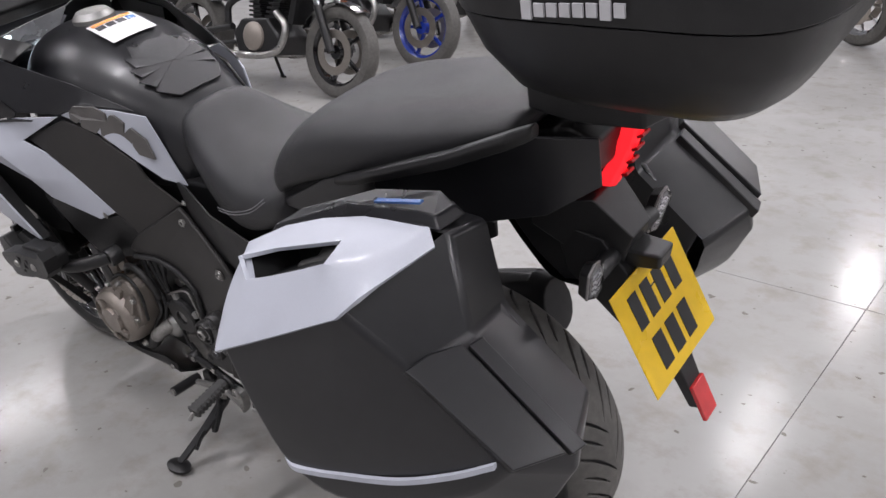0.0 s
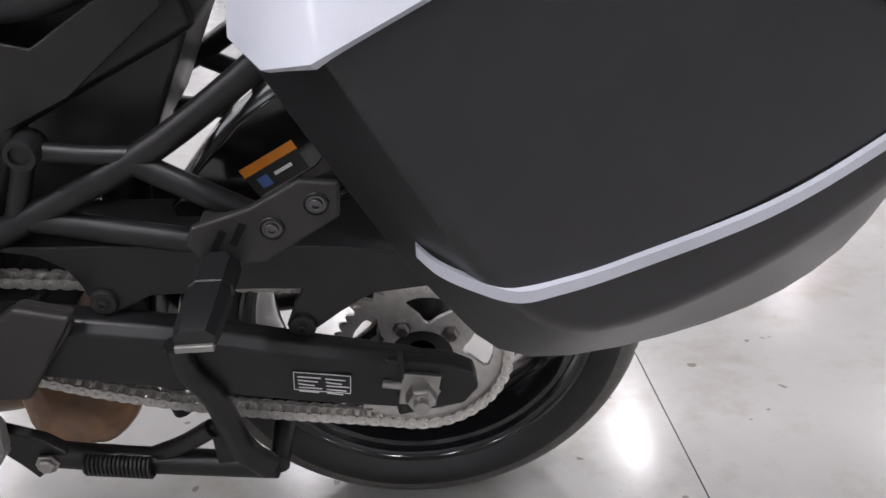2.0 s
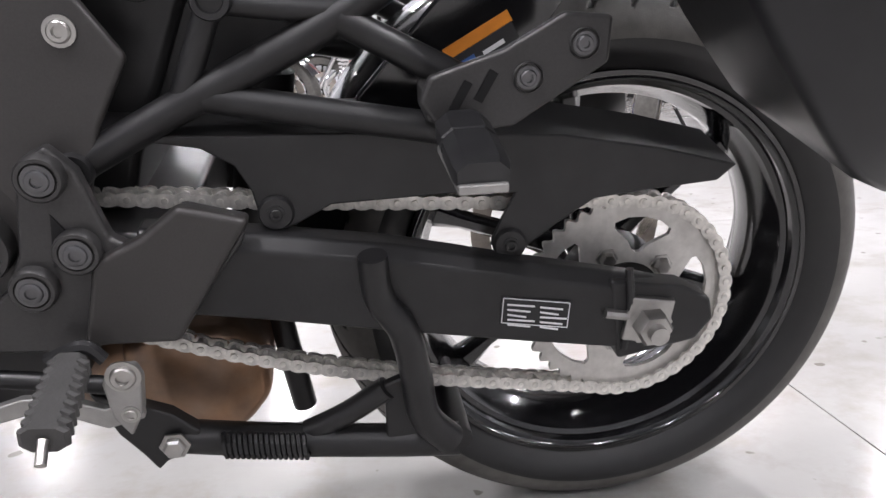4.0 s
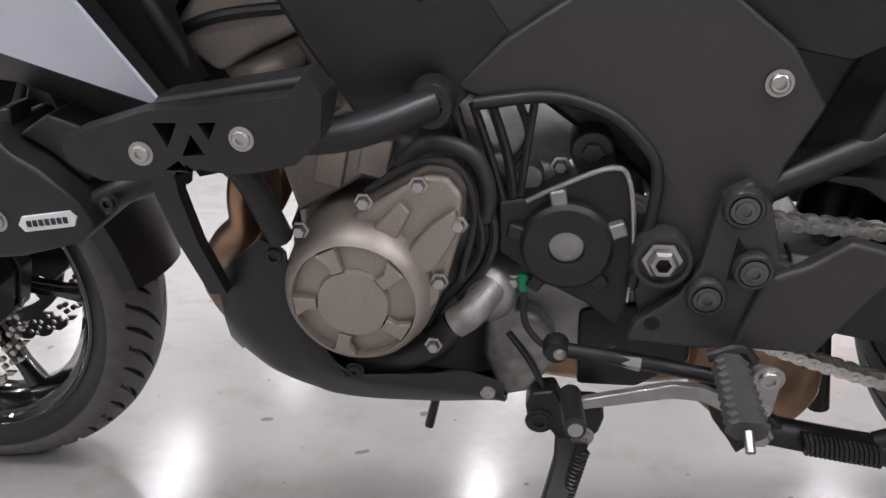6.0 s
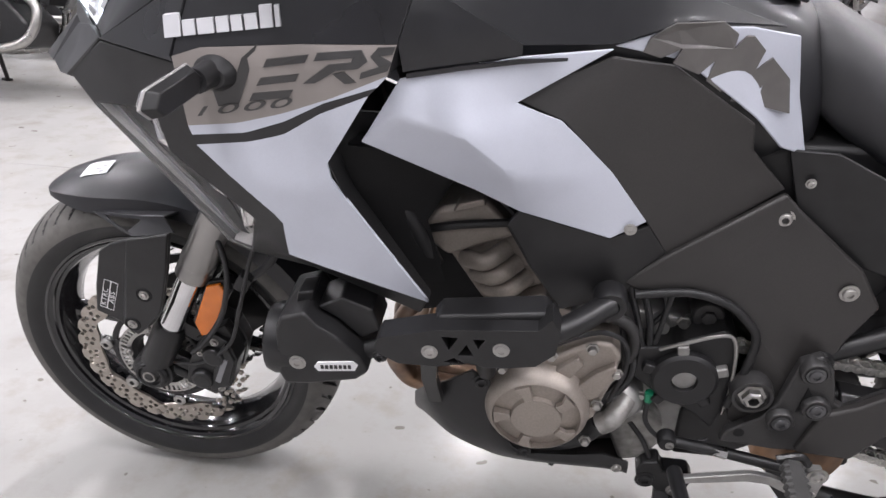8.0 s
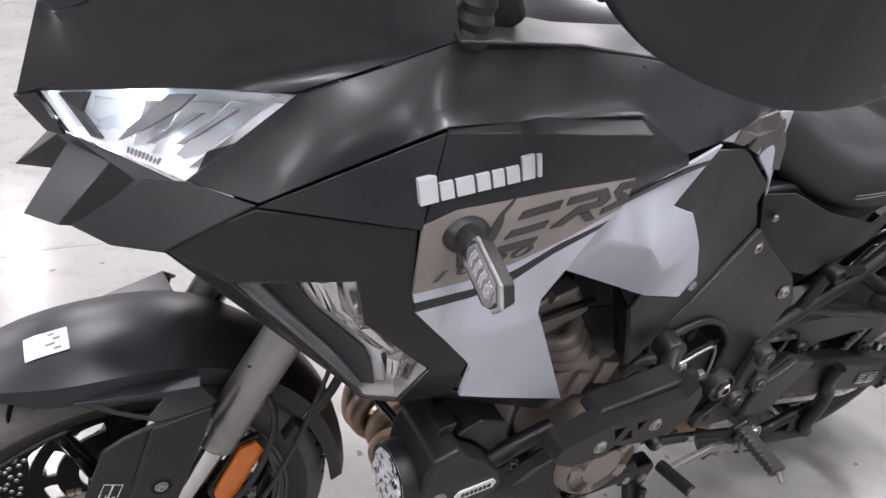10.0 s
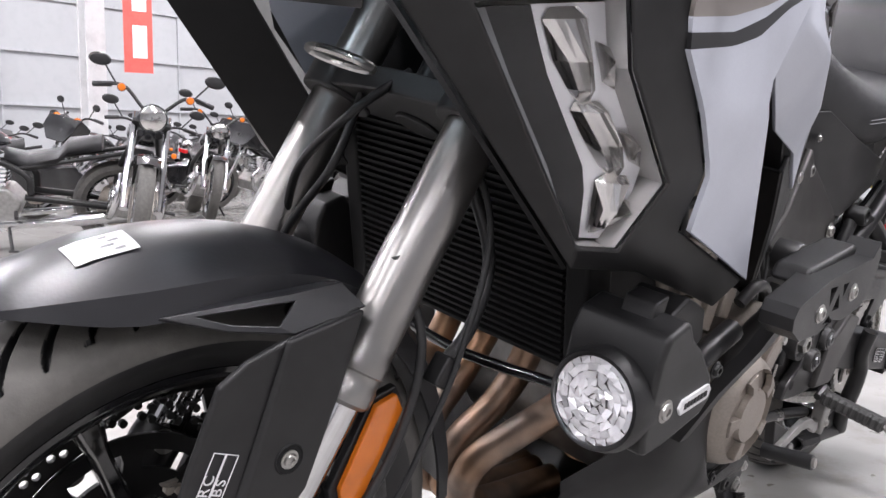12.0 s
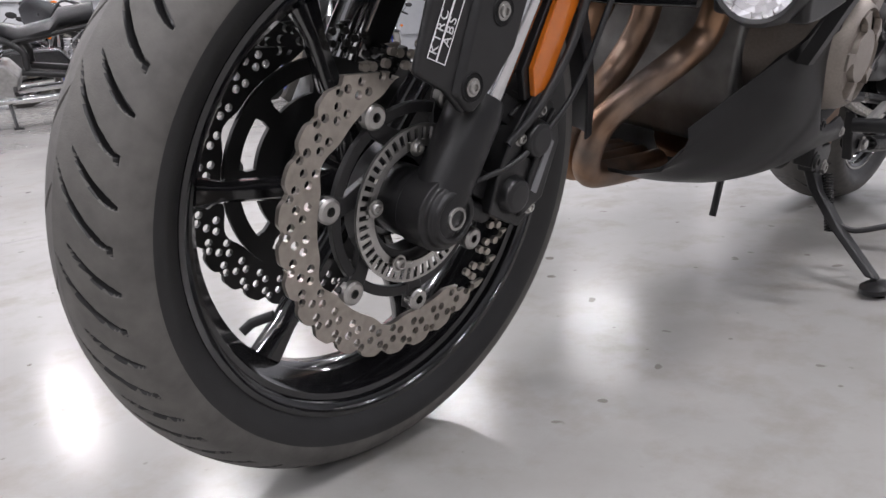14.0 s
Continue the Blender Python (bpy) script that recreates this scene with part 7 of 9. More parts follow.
# seat rails (tube subframe) on both sides
for s in (-1, 1):
    for pts, r in (([(1.020, 0.165, 0.512), (1.10, 0.165, 0.553), (1.248, 0.162, 0.625), (1.36, 0.155, 0.70), (1.46, 0.15, 0.78)], 0.0145), ([(1.128, 0.165, 0.565), (1.22, 0.172, 0.548), (1.345, 0.178, 0.525)], 0.0135), ([(1.245, 0.164, 0.622), (1.30, 0.170, 0.592), (1.355, 0.176, 0.563)], 0.0135), ([(1.145, 0.164, 0.640), (1.112, 0.164, 0.563)], 0.011), ([(1.145, 0.164, 0.640), (1.20, 0.163, 0.632), (1.250, 0.162, 0.628)], 0.010)):
        bm = N()
        tube(bm, [(x, s * y, z) for x, y, z in pts], r, 14, 5)
        part("subframe_tube", bm, M_BLACK, bike, "black steel subframe tube")
    for x, z in ((1.020, 0.512), (1.147, 0.643)):
        bm = N()
        lathe(bm, [(0.0, 0.0), (0.0095, 0.0), (0.0105, -0.004), (0.0150, -0.004), (0.0165, 0.0), (0.0165, 0.03), (0.0, 0.03)], (0, 0, 0), 28)
        bmesh.ops.translate(bm, vec=(x, -0.182 if s < 0 else 0.155, z), verts=bm.verts)
        part("tube_boss", bm, M_BLACK, bike)
# footrest bracket on the left and right
for s in (-1, 1):
    bm = N()
    prism(bm, [(0.985, 0.528), (1.010, 0.542), (1.030, 0.520), (1.046, 0.462), (1.062, 0.452), (1.106, 0.486), (1.158, 0.470), (1.150, 0.448), (1.085, 0.366), (0.985, 0.360), (0.908, 0.366), (0.915, 0.388), (0.955, 0.420), (0.972, 0.452)], s * 0.206, s * 0.190)
    hanger = part("footrest_bracket", bm, M_GRAPHITE, bike, "graphite cast footrest bracket", bevel=0.004, seg=3)
    bm = N()
    prism(bm, [(1.030, 0.445), (1.070, 0.463), (1.103, 0.488), (1.160, 0.472), (1.088, 0.364), (1.01, 0.368)], s * 0.216, s * 0.198)
    part("heel_guard", bm, M_COVERGREY, hanger, "warm grey heel guard", bevel=0.006, seg=2, angle=20)
    # no opening is cut: a near-black triangle on the face paints its shade
    bm = N()
    prism(bm, [(1.004, 0.486), (1.026, 0.452), (0.998, 0.440)], s * 0.2075, s * 0.204)
    part("bracket_window", bm, M_CORE_SHADE, hanger)
    if s < 0:
        for x, z in ((1.004, 0.518), (1.020, 0.454), (0.980, 0.424)):
            bm = N()
            lathe(bm, [(0, -0.214), (0.0135, -0.214), (0.0145, -0.217), (0.0175, -0.217), (0.0195, -0.214), (0.0195, -0.195), (0, -0.195)], (x, 0, z), 28)
            part("bracket_boss", bm, M_GRAPHITE, hanger)
            bolt(x, -0.217, z, 0.0095, M_BOLT, hanger, 0.004)
        # near-black disc on the face, painting the shade of a hole
        bm = N()
        lathe(bm, [(0, -0.2063), (0.008, -0.2063), (0.008, -0.204), (0, -0.204)], (0.932, 0, 0.388), 16)
        part("bracket_hole", bm, M_CORE_SHADE, hanger)
        bm = N()
        lathe(bm, [(0, -0.2005), (0.022, -0.2005), (0.0235, -0.206), (0.028, -0.206), (0.0295, -0.200), (0.0295, -0.180), (0, -0.180)], (0.937, 0, 0.457), 32)
        pv = part("pivot_recess", bm, M_GRAPHITE, hanger)
        bm = N()
        lathe(bm, [(0.008, -0.206), (0.008, -0.214), (0.0120, -0.214), (0.0150, -0.211), (0.0150, -0.203), (0.0195, -0.202), (0.0195, -0.199), (0.008, -0.199)], (0.937, 0, 0.457), 6, closed=True)
        part("pivot_nut", bm, M_STEEL, hanger, "steel swingarm pivot nut")
# rider peg, ribbed
bm = N()
pegdir = Vector((0.002, -0.092, -0.010))
o = Vector((1.004, -0.236, 0.366))
fw = Vector((0.98, 0.02, -0.1)).normalized()
upv = pegdir.normalized().cross(fw).normalized()
rings = []
for k in range(37):
    t = k / 36
    w = 0.0128 + (0.0034 if k % 4 > 1 else 0.0) + 0.002 * t
    c = o + pegdir * t
    rings.append([c + fw * (a * w) + upv * (b * 0.011) for a, b in ((-1, -0.6), (-0.6, -1), (0.6, -1), (1, -0.6), (1, 0.6), (0.6, 1), (-0.6, 1), (-1, 0.6))])
loft(bm, rings)
peg = part("rider_peg", bm, M_PEG, bike, "ribbed rubber rider footpeg", angle=20)
bm = N()
tube(bm, [o + pegdir * 1.0, o + pegdir * 1.17 + Vector((0, 0, -0.009))], 0.0045, 10, smooth=False)
part("peg_feeler", bm, M_STEEL, peg)
bm = N()
tube(bm, [o - pegdir * 0.05 + fw * -0.02, o + Vector((0.01, 0.005, 0.012)), o - pegdir * 0.05 + fw * 0.025], 0.006, 8, 5)
part("peg_spring", bm, M_BLACK, peg)
# gear lever and linkage
bm = N()
loft(bm, [[(x, -0.232, z + h), (x, -0.222, z + h), (x, -0.222, z - h), (x, -0.232, z - h)] for x, z, h in ((0.850, 0.298, 0.006), (0.955, 0.324, 0.0085), (0.985, 0.322, 0.0085), (1.020, 0.305, 0.010), (1.052, 0.314, 0.012))])
lever = part("gear_lever", bm, M_ALLOY, bike, "silver alloy gear lever with rubber toe peg", bevel=0.002)
bm = N()
loft(bm, [[(1.040 + 0.016 * c, y, 0.342 + 0.012 * s - 0.02 * d) for c, s, d in ((-1, 0, 0), (-0.7, 1, 0), (0.7, 1, 0), (1, 0, 0), (0.75, -1, 1), (0, -2.8, 1), (-0.8, -1, 1))] for y in (-0.238, -0.218)])
part("lever_hub", bm, M_ALLOY, lever, bevel=0.003)
bolt(1.043, -0.238, 0.350, 0.011, M_STEEL, lever, 0.006)
bolt(1.043, -0.238, 0.312, 0.006, M_STEEL, lever, 0.004)
bm = N()
tube(bm, [(0.854, -0.215, 0.303), (0.858, -0.286, 0.315)], 0.0115, 14, smooth=False)
part("toe_rubber", bm, M_SIDEWALL, lever)
bm = N()
tube(bm, [(0.858, -0.284, 0.3147), (0.8583, -0.290, 0.3157)], 0.0075, 14, smooth=False)
part("toe_pin", bm, M_STEEL, lever)
bm = N()
tube(bm, [(0.838, -0.195, 0.346), (0.92, -0.200, 0.338), (1.02, -0.208, 0.325)], 0.0085, 10, 3)
rod = part("shift_rod", bm, M_BLACK, bike, "black shift rod with steel adjuster")
bm = N()
tube(bm, [(0.895, -0.199, 0.3405), (0.925, -0.2015, 0.3375)], 0.0065, 6, smooth=False, r_end=0.010)
part("rod_adjuster", bm, M_STEEL, rod)
bm = N()
lathe(bm, [(0, -0.205), (0.012, -0.205), (0.014, -0.2), (0.014, -0.185), (0, -0.185)], (0.838, 0, 0.346), 20)
part("rod_joint", bm, M_BLACK, rod)
bolt(0.842, -0.205, 0.345, 0.005, M_STEEL, rod, 0.003)

# side stand down, with springs
bm = N()
prism(bm, [(0.806, 0.258), (0.812, 0.276), (0.838, 0.280), (0.846, 0.262), (0.885, 0.262), (0.894, 0.248), (0.888, 0.226), (0.872, 0.214), (0.842, 0.214), (0.832, 0.228), (0.810, 0.230)], -0.182, -0.150)
st = part("side_stand_bracket", bm, M_BLACK, bike, "black side stand bracket", bevel=0.004)
bolt(0.822, -0.182, 0.240, 0.012, M_BLACK, st, 0.006)
bolt(0.870, -0.182, 0.222, 0.010, M_STEEL, st, 0.006)
foot = Vector((0.802, -0.325, 0.074))
bm = N()
loft(bm, [[c + Vector(d) for d in ((-w, -0.010, 0), (w, -0.010, 0), (w, 0.010, 0), (-w, 0.010, 0))] for c, w in ((Vector((0.862, -0.168, 0.222)), 0.022), (Vector((0.855, -0.185, 0.19)), 0.016), (Vector((0.832, -0.240, 0.14)), 0.013), (foot + Vector((0.004, 0.01, 0.012)), 0.011))])
stand = part("side_stand", bm, M_BLACK, bike, "black steel side stand, folded down", bevel=0.004)
bm = N()
m = Matrix.Rotation(radians(-LEAN), 4, "X")
lathe(bm, [(0, -0.004), (0.030, -0.004), (0.030, 0.003), (0.020, 0.008), (0, 0.010)], (0, 0, 0), 24, "z")
bmesh.ops.scale(bm, vec=(1.25, 0.8, 1), verts=bm.verts)
bmesh.ops.transform(bm, matrix=Matrix.Translation(foot) @ m, verts=bm.verts)
part("stand_foot", bm, M_BLACK, stand)
bm = N()
a, b = Vector((0.872, -0.192, 0.212)), Vector((0.845, -0.225, 0.128))
pts = []
ax = (b - a).normalized()
e1 = ax.cross(Vector((1, 0, 0))).normalized()
e2 = ax.cross(e1)
for k in range(20 * 8 + 1):
    t = k / 160
    ang = 2 * math.pi * k / 8
    pts.append(a.lerp(b, t) + 0.0075 * (math.cos(ang) * e1 + math.sin(ang) * e2))
tube(bm, pts, 0.0019, 5, 1, smooth=False)
part("stand_spring", bm, M_BLACK, stand, "coiled return spring")
bm = N()
tube(bm, [(0.836, -0.235, 0.145), (0.845, -0.262, 0.140), (0.880, -0.300, 0.152)], 0.005, 8, 4)
part("stand_tang", bm, M_BLACK, stand)

# centre stand folded up
for s in (-1, 1):
    bm = N()
    tube(bm, [(1.050, s * 0.165, 0.236), (1.14, s * 0.168, 0.222), (1.26, s * 0.172, 0.208), (1.335, s * 0.18, 0.206)], 0.017, 12, 4)
    tube(bm, [(1.185, s * 0.168, 0.225), (1.225, s * 0.172, 0.245), (1.265, s * 0.18, 0.275)], 0.012, 10, 4)
    cs = part("centre_stand", bm, M_BLACK, bike, "black folded centre stand")
    if s < 0:
        bm = N()
        tube(bm, [(1.325, -0.185, 0.210), (1.300, -0.190, 0.245), (1.292, -0.200, 0.300), (1.282, -0.205, 0.350), (1.262, -0.205, 0.385), (1.258, -0.212, 0.430)], 0.0165, 14, 6, r_end=0.013)
        part("stand_tread", bm, M_BLACK, cs, "foot lever of the centre stand")
        bm = N()
        prism(bm, [(1.288, 0.290), (1.335, 0.200), (1.29, 0.195), (1.262, 0.210), (1.262, 0.28)], -0.184, -0.172)
        part("stand_gusset", bm, M_BLACK, cs, bevel=0.003)
        bm = N()
        pts = []
        a, b = Vector((1.105, -0.185, 0.232)), Vector((1.185, -0.188, 0.222))
        for k in range(16 * 8 + 1):
            ang = 2 * math.pi * k / 8
            pts.append(a.lerp(b, k / 128) + Vector((0, 0.011 * math.cos(ang), 0.011 * math.sin(ang))))
        tube(bm, pts, 0.0028, 5, 1, smooth=False)
        part("stand_spring", bm, M_BLACK, cs)
        bm = N()
        prism(bm, [(0.990, 0.300), (1.06, 0.268), (1.085, 0.245), (1.075, 0.222), (1.050, 0.215), (1.040, 0.205), (1.028, 0.225), (1.01, 0.25)], -0.178, -0.160)
        part("stand_mount", bm, M_BLACK, cs, bevel=0.003)
        bolt(1.060, -0.182, 0.236, 0.011, M_STEEL, cs, 0.010, False)
bm = N()
tube(bm, [(1.335, -0.18, 0.206), (1.335, 0.18, 0.206)], 0.014, 12, smooth=False)
part("stand_bar", bm, M_BLACK, bike)
# passenger peg plate and peg
for s in (-1, 1):
    bm = N()
    prism(bm, [(1.300, 0.566), (1.308, 0.586), (1.366, 0.604), (1.414, 0.630), (1.452, 0.626), (1.450, 0.590), (1.374, 0.543), (1.318, 0.540)], s * 0.240, s * 0.229)
    pp = part("pillion_bracket", bm, M_GRAPHITE, bike, "graphite pillion footrest bracket", bevel=0.004, seg=3)
    bm = N()
    loft(bm, [[(1.306, s * y, 0.548), (1.345, s * y, 0.548), (1.345, s * y, 0.572), (1.306, s * y, 0.572)] for y in (0.170, 0.231)])
    part("bracket_foot", bm, M_GRAPHITE, pp, bevel=0.004)
    if s < 0:
        for x, z in ((1.385, 0.582), (1.429, 0.606)):
            bm = N()
            lathe(bm, [(0.0, -0.2405), (0.0105, -0.2405), (0.0115, -0.2425), (0.0125, -0.2405), (0.0, -0.239)], (x, 0, z), 24)
            part("bolt_well", bm, M_GRAPHITE, pp)
            bolt(x, -0.2405, z, 0.0068, M_BOLT, pp, 0.004)
        for x, z in ((1.332, 0.570), (1.352, 0.577)):
            # near-black bars laid on the plate paint the shade of slots
            bm = N()
            box(bm, (x, -0.2403, z), (0.0075, 0.0012, 0.026), Matrix.Rotation(radians(30), 4, "Y"))
            part("bracket_slot", bm, M_CORE_SHADE, pp)
    bm = N()
    rings = []
    for y, w, h, z in ((0.236, 0.012, 0.010, 0.549), (0.246, 0.014, 0.012, 0.549), (0.250, 0.0205, 0.0125, 0.548), (0.288, 0.0205, 0.0125, 0.547), (0.290, 0.0190, 0.0115, 0.547), (0.294, 0.0190, 0.0115, 0.547), (0.296, 0.0205, 0.0125, 0.546), (0.346, 0.0195, 0.0120, 0.544), (0.357, 0.0175, 0.0105, 0.543)):
        c = 1.331 - 0.03 * (y - 0.25)
        rings.append([(c + a * w, s * y, z + b * h) for a, b in ((-1, -0.45), (-0.6, -1), (0.6, -1), (1, -0.45), (1, 0.45), (0.6, 1), (-0.6, 1), (-1, 0.45))])
    loft(bm, rings)
    pil = part("pillion_peg", bm, M_SIDEWALL, pp, "black rubber pillion peg with a bright metal core", angle=25)
    bm = N()
    loft(bm, [[(1.327 + a * 0.017, s * y, 0.5365 + b * 0.0035) for a, b in ((-1, -1), (1, -1), (1, 1), (-1, 1))] for y in (0.262, 0.361)])
    part("peg_core", bm, M_ALLOY, pil, bevel=0.0015)
    bm = N()
    tube(bm, [(1.325, s * 0.228, 0.538), (1.318, s * 0.245, 0.546), (1.318, s * 0.262, 0.540)], 0.0035, 8, 5)
    part("peg_spring", bm, M_STEEL, pil)
# shock and battery tray shapes seen through the frame
bm = N()
tube(bm, [(1.17, 0.02, 0.55), (1.13, 0.02, 0.30)], 0.03, 14, smooth=False)
part("rear_shock", bm, M_BLACK, bike, "rear shock body")
bm = N()
tube(bm, [(1.155, -0.02, 0.30), (1.175, -0.02, 0.16)], 0.014, 12, smooth=False)
part("shock_link", bm, M_BLACK, bike)
bm = N()
prism(bm, [(1.03, 0.50), (1.05, 0.66), (1.25, 0.72), (1.31, 0.74), (1.24, 0.60), (1.13, 0.545)], -0.105, 0.10)
part("battery_box", bm, M_PLASTIC, bike, "black battery box inside the frame", bevel=0.006)
bm = N()
prism(bm, [(0.862, 0.36), (0.905, 0.372), (0.985, 0.366), (0.985, 0.30), (0.93, 0.262), (0.862, 0.262)], -0.142, 0.142)
part("lower_frame", bm, M_BLACK, bike, "black lower frame member", bevel=0.006)

# ---- decals, hoses, screen, guards ----
WING_Y = -0.2975
wing_panels = [o for o in bpy.data.objects if o.name.startswith("print_panel")]
upper_panels = [o for o in bpy.data.objects if o.name.startswith("upper_wing")]
box_base = tbox


def on_wing(x, z):
    return wing_y(x, z)


def blocks(shapes, depth, mat, parent, name, thick=0.0012, off=0.0012):
    """Raised or printed shapes laid on the left side; depth gives the surface."""
    for pts in shapes:
        bm = N()
        lo = [bm.verts.new((x, depth(x, z) - off + 0.004, z)) for x, z in pts]
        hi = [bm.verts.new((x, depth(x, z) - off - thick, z)) for x, z in pts]
        bm.faces.new(hi)
        bm.faces.new(lo[::-1])
        for k in range(len(pts)):
            bm.faces.new((lo[k], lo[(k + 1) % len(pts)], hi[(k + 1) % len(pts)], hi[k]))
        part(name, bm, mat, parent, angle=10)


# maker's mark as plain slanted blocks, rising to the rear
mark = []
x = 0.2205
for w, h in ((0.018, 0.021), (0.0135, 0.014), (0.018, 0.014), (0.0135, 0.014), (0.012, 0.014), (0.0135, 0.014), (0.0135, 0.021), (0.005, 0.020)):
    z = 0.9645 + (x - 0.2205) * 0.145
    mark.append([(x, z), (x + w, z + w * 0.145), (x + w - 0.002, z + w * 0.145 + h), (x - 0.002, z + h)])
    x += w + 0.0028
blocks(mark, lambda a, b: on_wing(a, b), M_SILVER, upper_panels[0], "word_block", 0.0022)
# large model mark in dark angular shapes
M_MARK = material("dark_print", (0.035, 0.034, 0.034), 0.4, coat=0.2)
big = [[(0.262, 0.938), (0.286, 0.945), (0.290, 0.918), (0.304, 0.950), (0.321, 0.964), (0.306, 0.925), (0.294, 0.898), (0.270, 0.893)],
       [(0.326, 0.941), (0.331, 0.950), (0.376, 0.957), (0.372, 0.949)], [(0.316, 0.920), (0.322, 0.929), (0.364, 0.936), (0.360, 0.928)], [(0.306, 0.902), (0.311, 0.911), (0.356, 0.918), (0.351, 0.909)],
       [(0.381, 0.951), (0.385, 0.959), (0.431, 0.964), (0.437, 0.953), (0.427, 0.945), (0.404, 0.942), (0.381, 0.927), (0.368, 0.926), (0.396, 0.948), (0.420, 0.951), (0.422, 0.956)],
       [(0.400, 0.938), (0.412, 0.941), (0.424, 0.930), (0.412, 0.928)],
       [(0.440, 0.958), (0.448, 0.967), (0.466, 0.9685), (0.463, 0.961), (0.450, 0.959), (0.462, 0.953), (0.458, 0.944), (0.428, 0.934), (0.430, 0.941), (0.449, 0.948)]]
blocks(big, lambda a, b: on_wing(a, b), M_MARK, wing_panels[0], "print_shape", 0.0004)
# readable model number
cu = bpy.data.curves.new("model_number", "FONT")
cu.body, cu.size, cu.extrude, cu.shear = "1000", 0.0170, 0.0003, 0.3
cu.space_character = 1.15
dep_ob = new("number_curve", cu)
me = bpy.data.meshes.new_from_object(dep_ob)
bpy.data.objects.remove(dep_ob)
me.materials.append(M_MARK)
num = new("model_number", me)
num.parent = wing_panels[0]
num.matrix_basis = Matrix.Translation((0.2345, -0.3014, 0.8790)) @ Matrix.Rotation(radians(0.4), 4, "Z") @ Matrix.Rotation(radians(-9.5), 4, "Y") @ Matrix.Rotation(radians(90), 4, "X") @ Matrix.Diagonal((3.1, 0.88, 1, 1))
# mark running on over the scoop
scoop = next(o for o in bpy.data.objects if o.name == "intake_scoop")
sh = lambda a, b: -0.279 + max(0.0, a - 0.466) * 0.265
blocks([[(0.474, 0.930), (0.530, 0.936), (0.592, 0.9405), (0.640, 0.9415), (0.640, 0.9435), (0.592, 0.9448), (0.530, 0.941), (0.474, 0.935)]], sh, M_SATIN, scoop, "print_line", 0.0006, 0.0042)
# zebra print on the tank flank
flank = next(o for o in bpy.data.objects if o.name == "tank_flank")
fy = lambda a, b: -0.186 + max(0.0, a - 0.76) * 0.36 + max(0, 0.9 - b) * -0.10
zeb = [[(0.721, 0.94), (0.741, 0.934), (0.763, 0.946), (0.755, 0.929), (0.786, 0.914), (0.802, 0.929), (0.796, 0.906), (0.815, 0.891), (0.833, 0.911), (0.829, 0.879), (0.847, 0.875), (0.864, 0.895), (0.859, 0.872), (0.904, 0.857), (0.895, 0.899), (0.869, 0.926), (0.851, 0.914), (0.858, 0.936), (0.842, 0.953), (0.833, 0.954), (0.821, 0.941), (0.823, 0.957), (0.804, 0.972), (0.752, 0.973), (0.727, 0.956)]]
M_ZEBRA = material("brown_grey_print", (0.105, 0.098, 0.094), 0.4, coat=0.2)
blocks(zeb, fy, M_ZEBRA, flank, "zebra_print", 0.0005, 0.0085)

# paper sticker with grey print on the mudguard


def on_guard(x, y):
    """Height of the mudguard's skin near its front."""
    i = min(range(len(rows_guard)), key=lambda k: abs(rows_guard[k][4][0] - x))
    line = rows_guard[i]
    return float(np.interp(y, [p[1] for p in line], [p[2] for p in line])) + (x - line[4][0]) * 0.22


bm = N()
xs = [-0.101 + 0.048 * k / 4 for k in range(5)]
patch(bm, [(xs[0], y, on_guard(xs[0], y) + 0.0015) for y in (-0.034, -0.022, -0.010, 0.001)], [[(x, y, on_guard(x, y) + 0.0015) for y in (-0.034, -0.022, -0.010, 0.001)] for x in xs[1:]])
sticker = part("sticker", bm, M_PAPER, fender, "white paper sticker with lines of grey print on the mudguard", solid=-0.0006)
for k in range(4):
    bm = N()
    y = -0.029 + 0.0075 * k
    ends = (-0.095, -0.062 - 0.006 * (k % 2))
    patch(bm, [(x, y, on_guard(x, y) + 0.0026) for x in ends], [[(x, y + 0.003, on_guard(x, y + 0.003) + 0.0026) for x in ends]])
    part("print_line", bm, M_GREY, sticker, solid=-0.0003)
# stay lettering, reading up the stay in two thin frames
sx, sz = Vector((0.0225, 0, 0.0625)).normalized(), Vector((-0.0625, 0, 0.0225)).normalized()
base = Vector((-0.0445, -0.1333, 0.4475))
turn = Matrix(((sx.x, sz.x, 0, 0), (0, 0, -1, 0), (sx.z, sz.z, 0, 0), (0, 0, 0, 1)))
for k, word in enumerate(("KTRC", "ABS")):
    cu = bpy.data.curves.new("stay_text", "FONT")
    cu.body, cu.size, cu.extrude = word, 0.0125, 0.0002
    cu.space_character = 1.25
    o1 = new("text_curve", cu)
    me = bpy.data.meshes.new_from_object(o1)
    bpy.data.objects.remove(o1)
    me.materials.append(M_PAPER)
    tx = new("stay_lettering", me)
    tx.parent = fender
    tx.matrix_basis = Matrix.Translation(base - sz * (0.0115 * k - 0.002) + sx * (0.004 + 0.010 * k)) @ turn
    bm = N()
    o1 = base - sz * 0.0115 * k
    fr = [o1, o1 + sx * 0.058, o1 + sx * 0.058 + sz * 0.0105, o1 + sz * 0.0105]
    for p0, p1 in zip(fr, fr[1:] + fr[:1]):
        tube(bm, [p0, p1], 0.00045, 5, smooth=False)
    part("lettering_frame", bm, M_PAPER, fender)

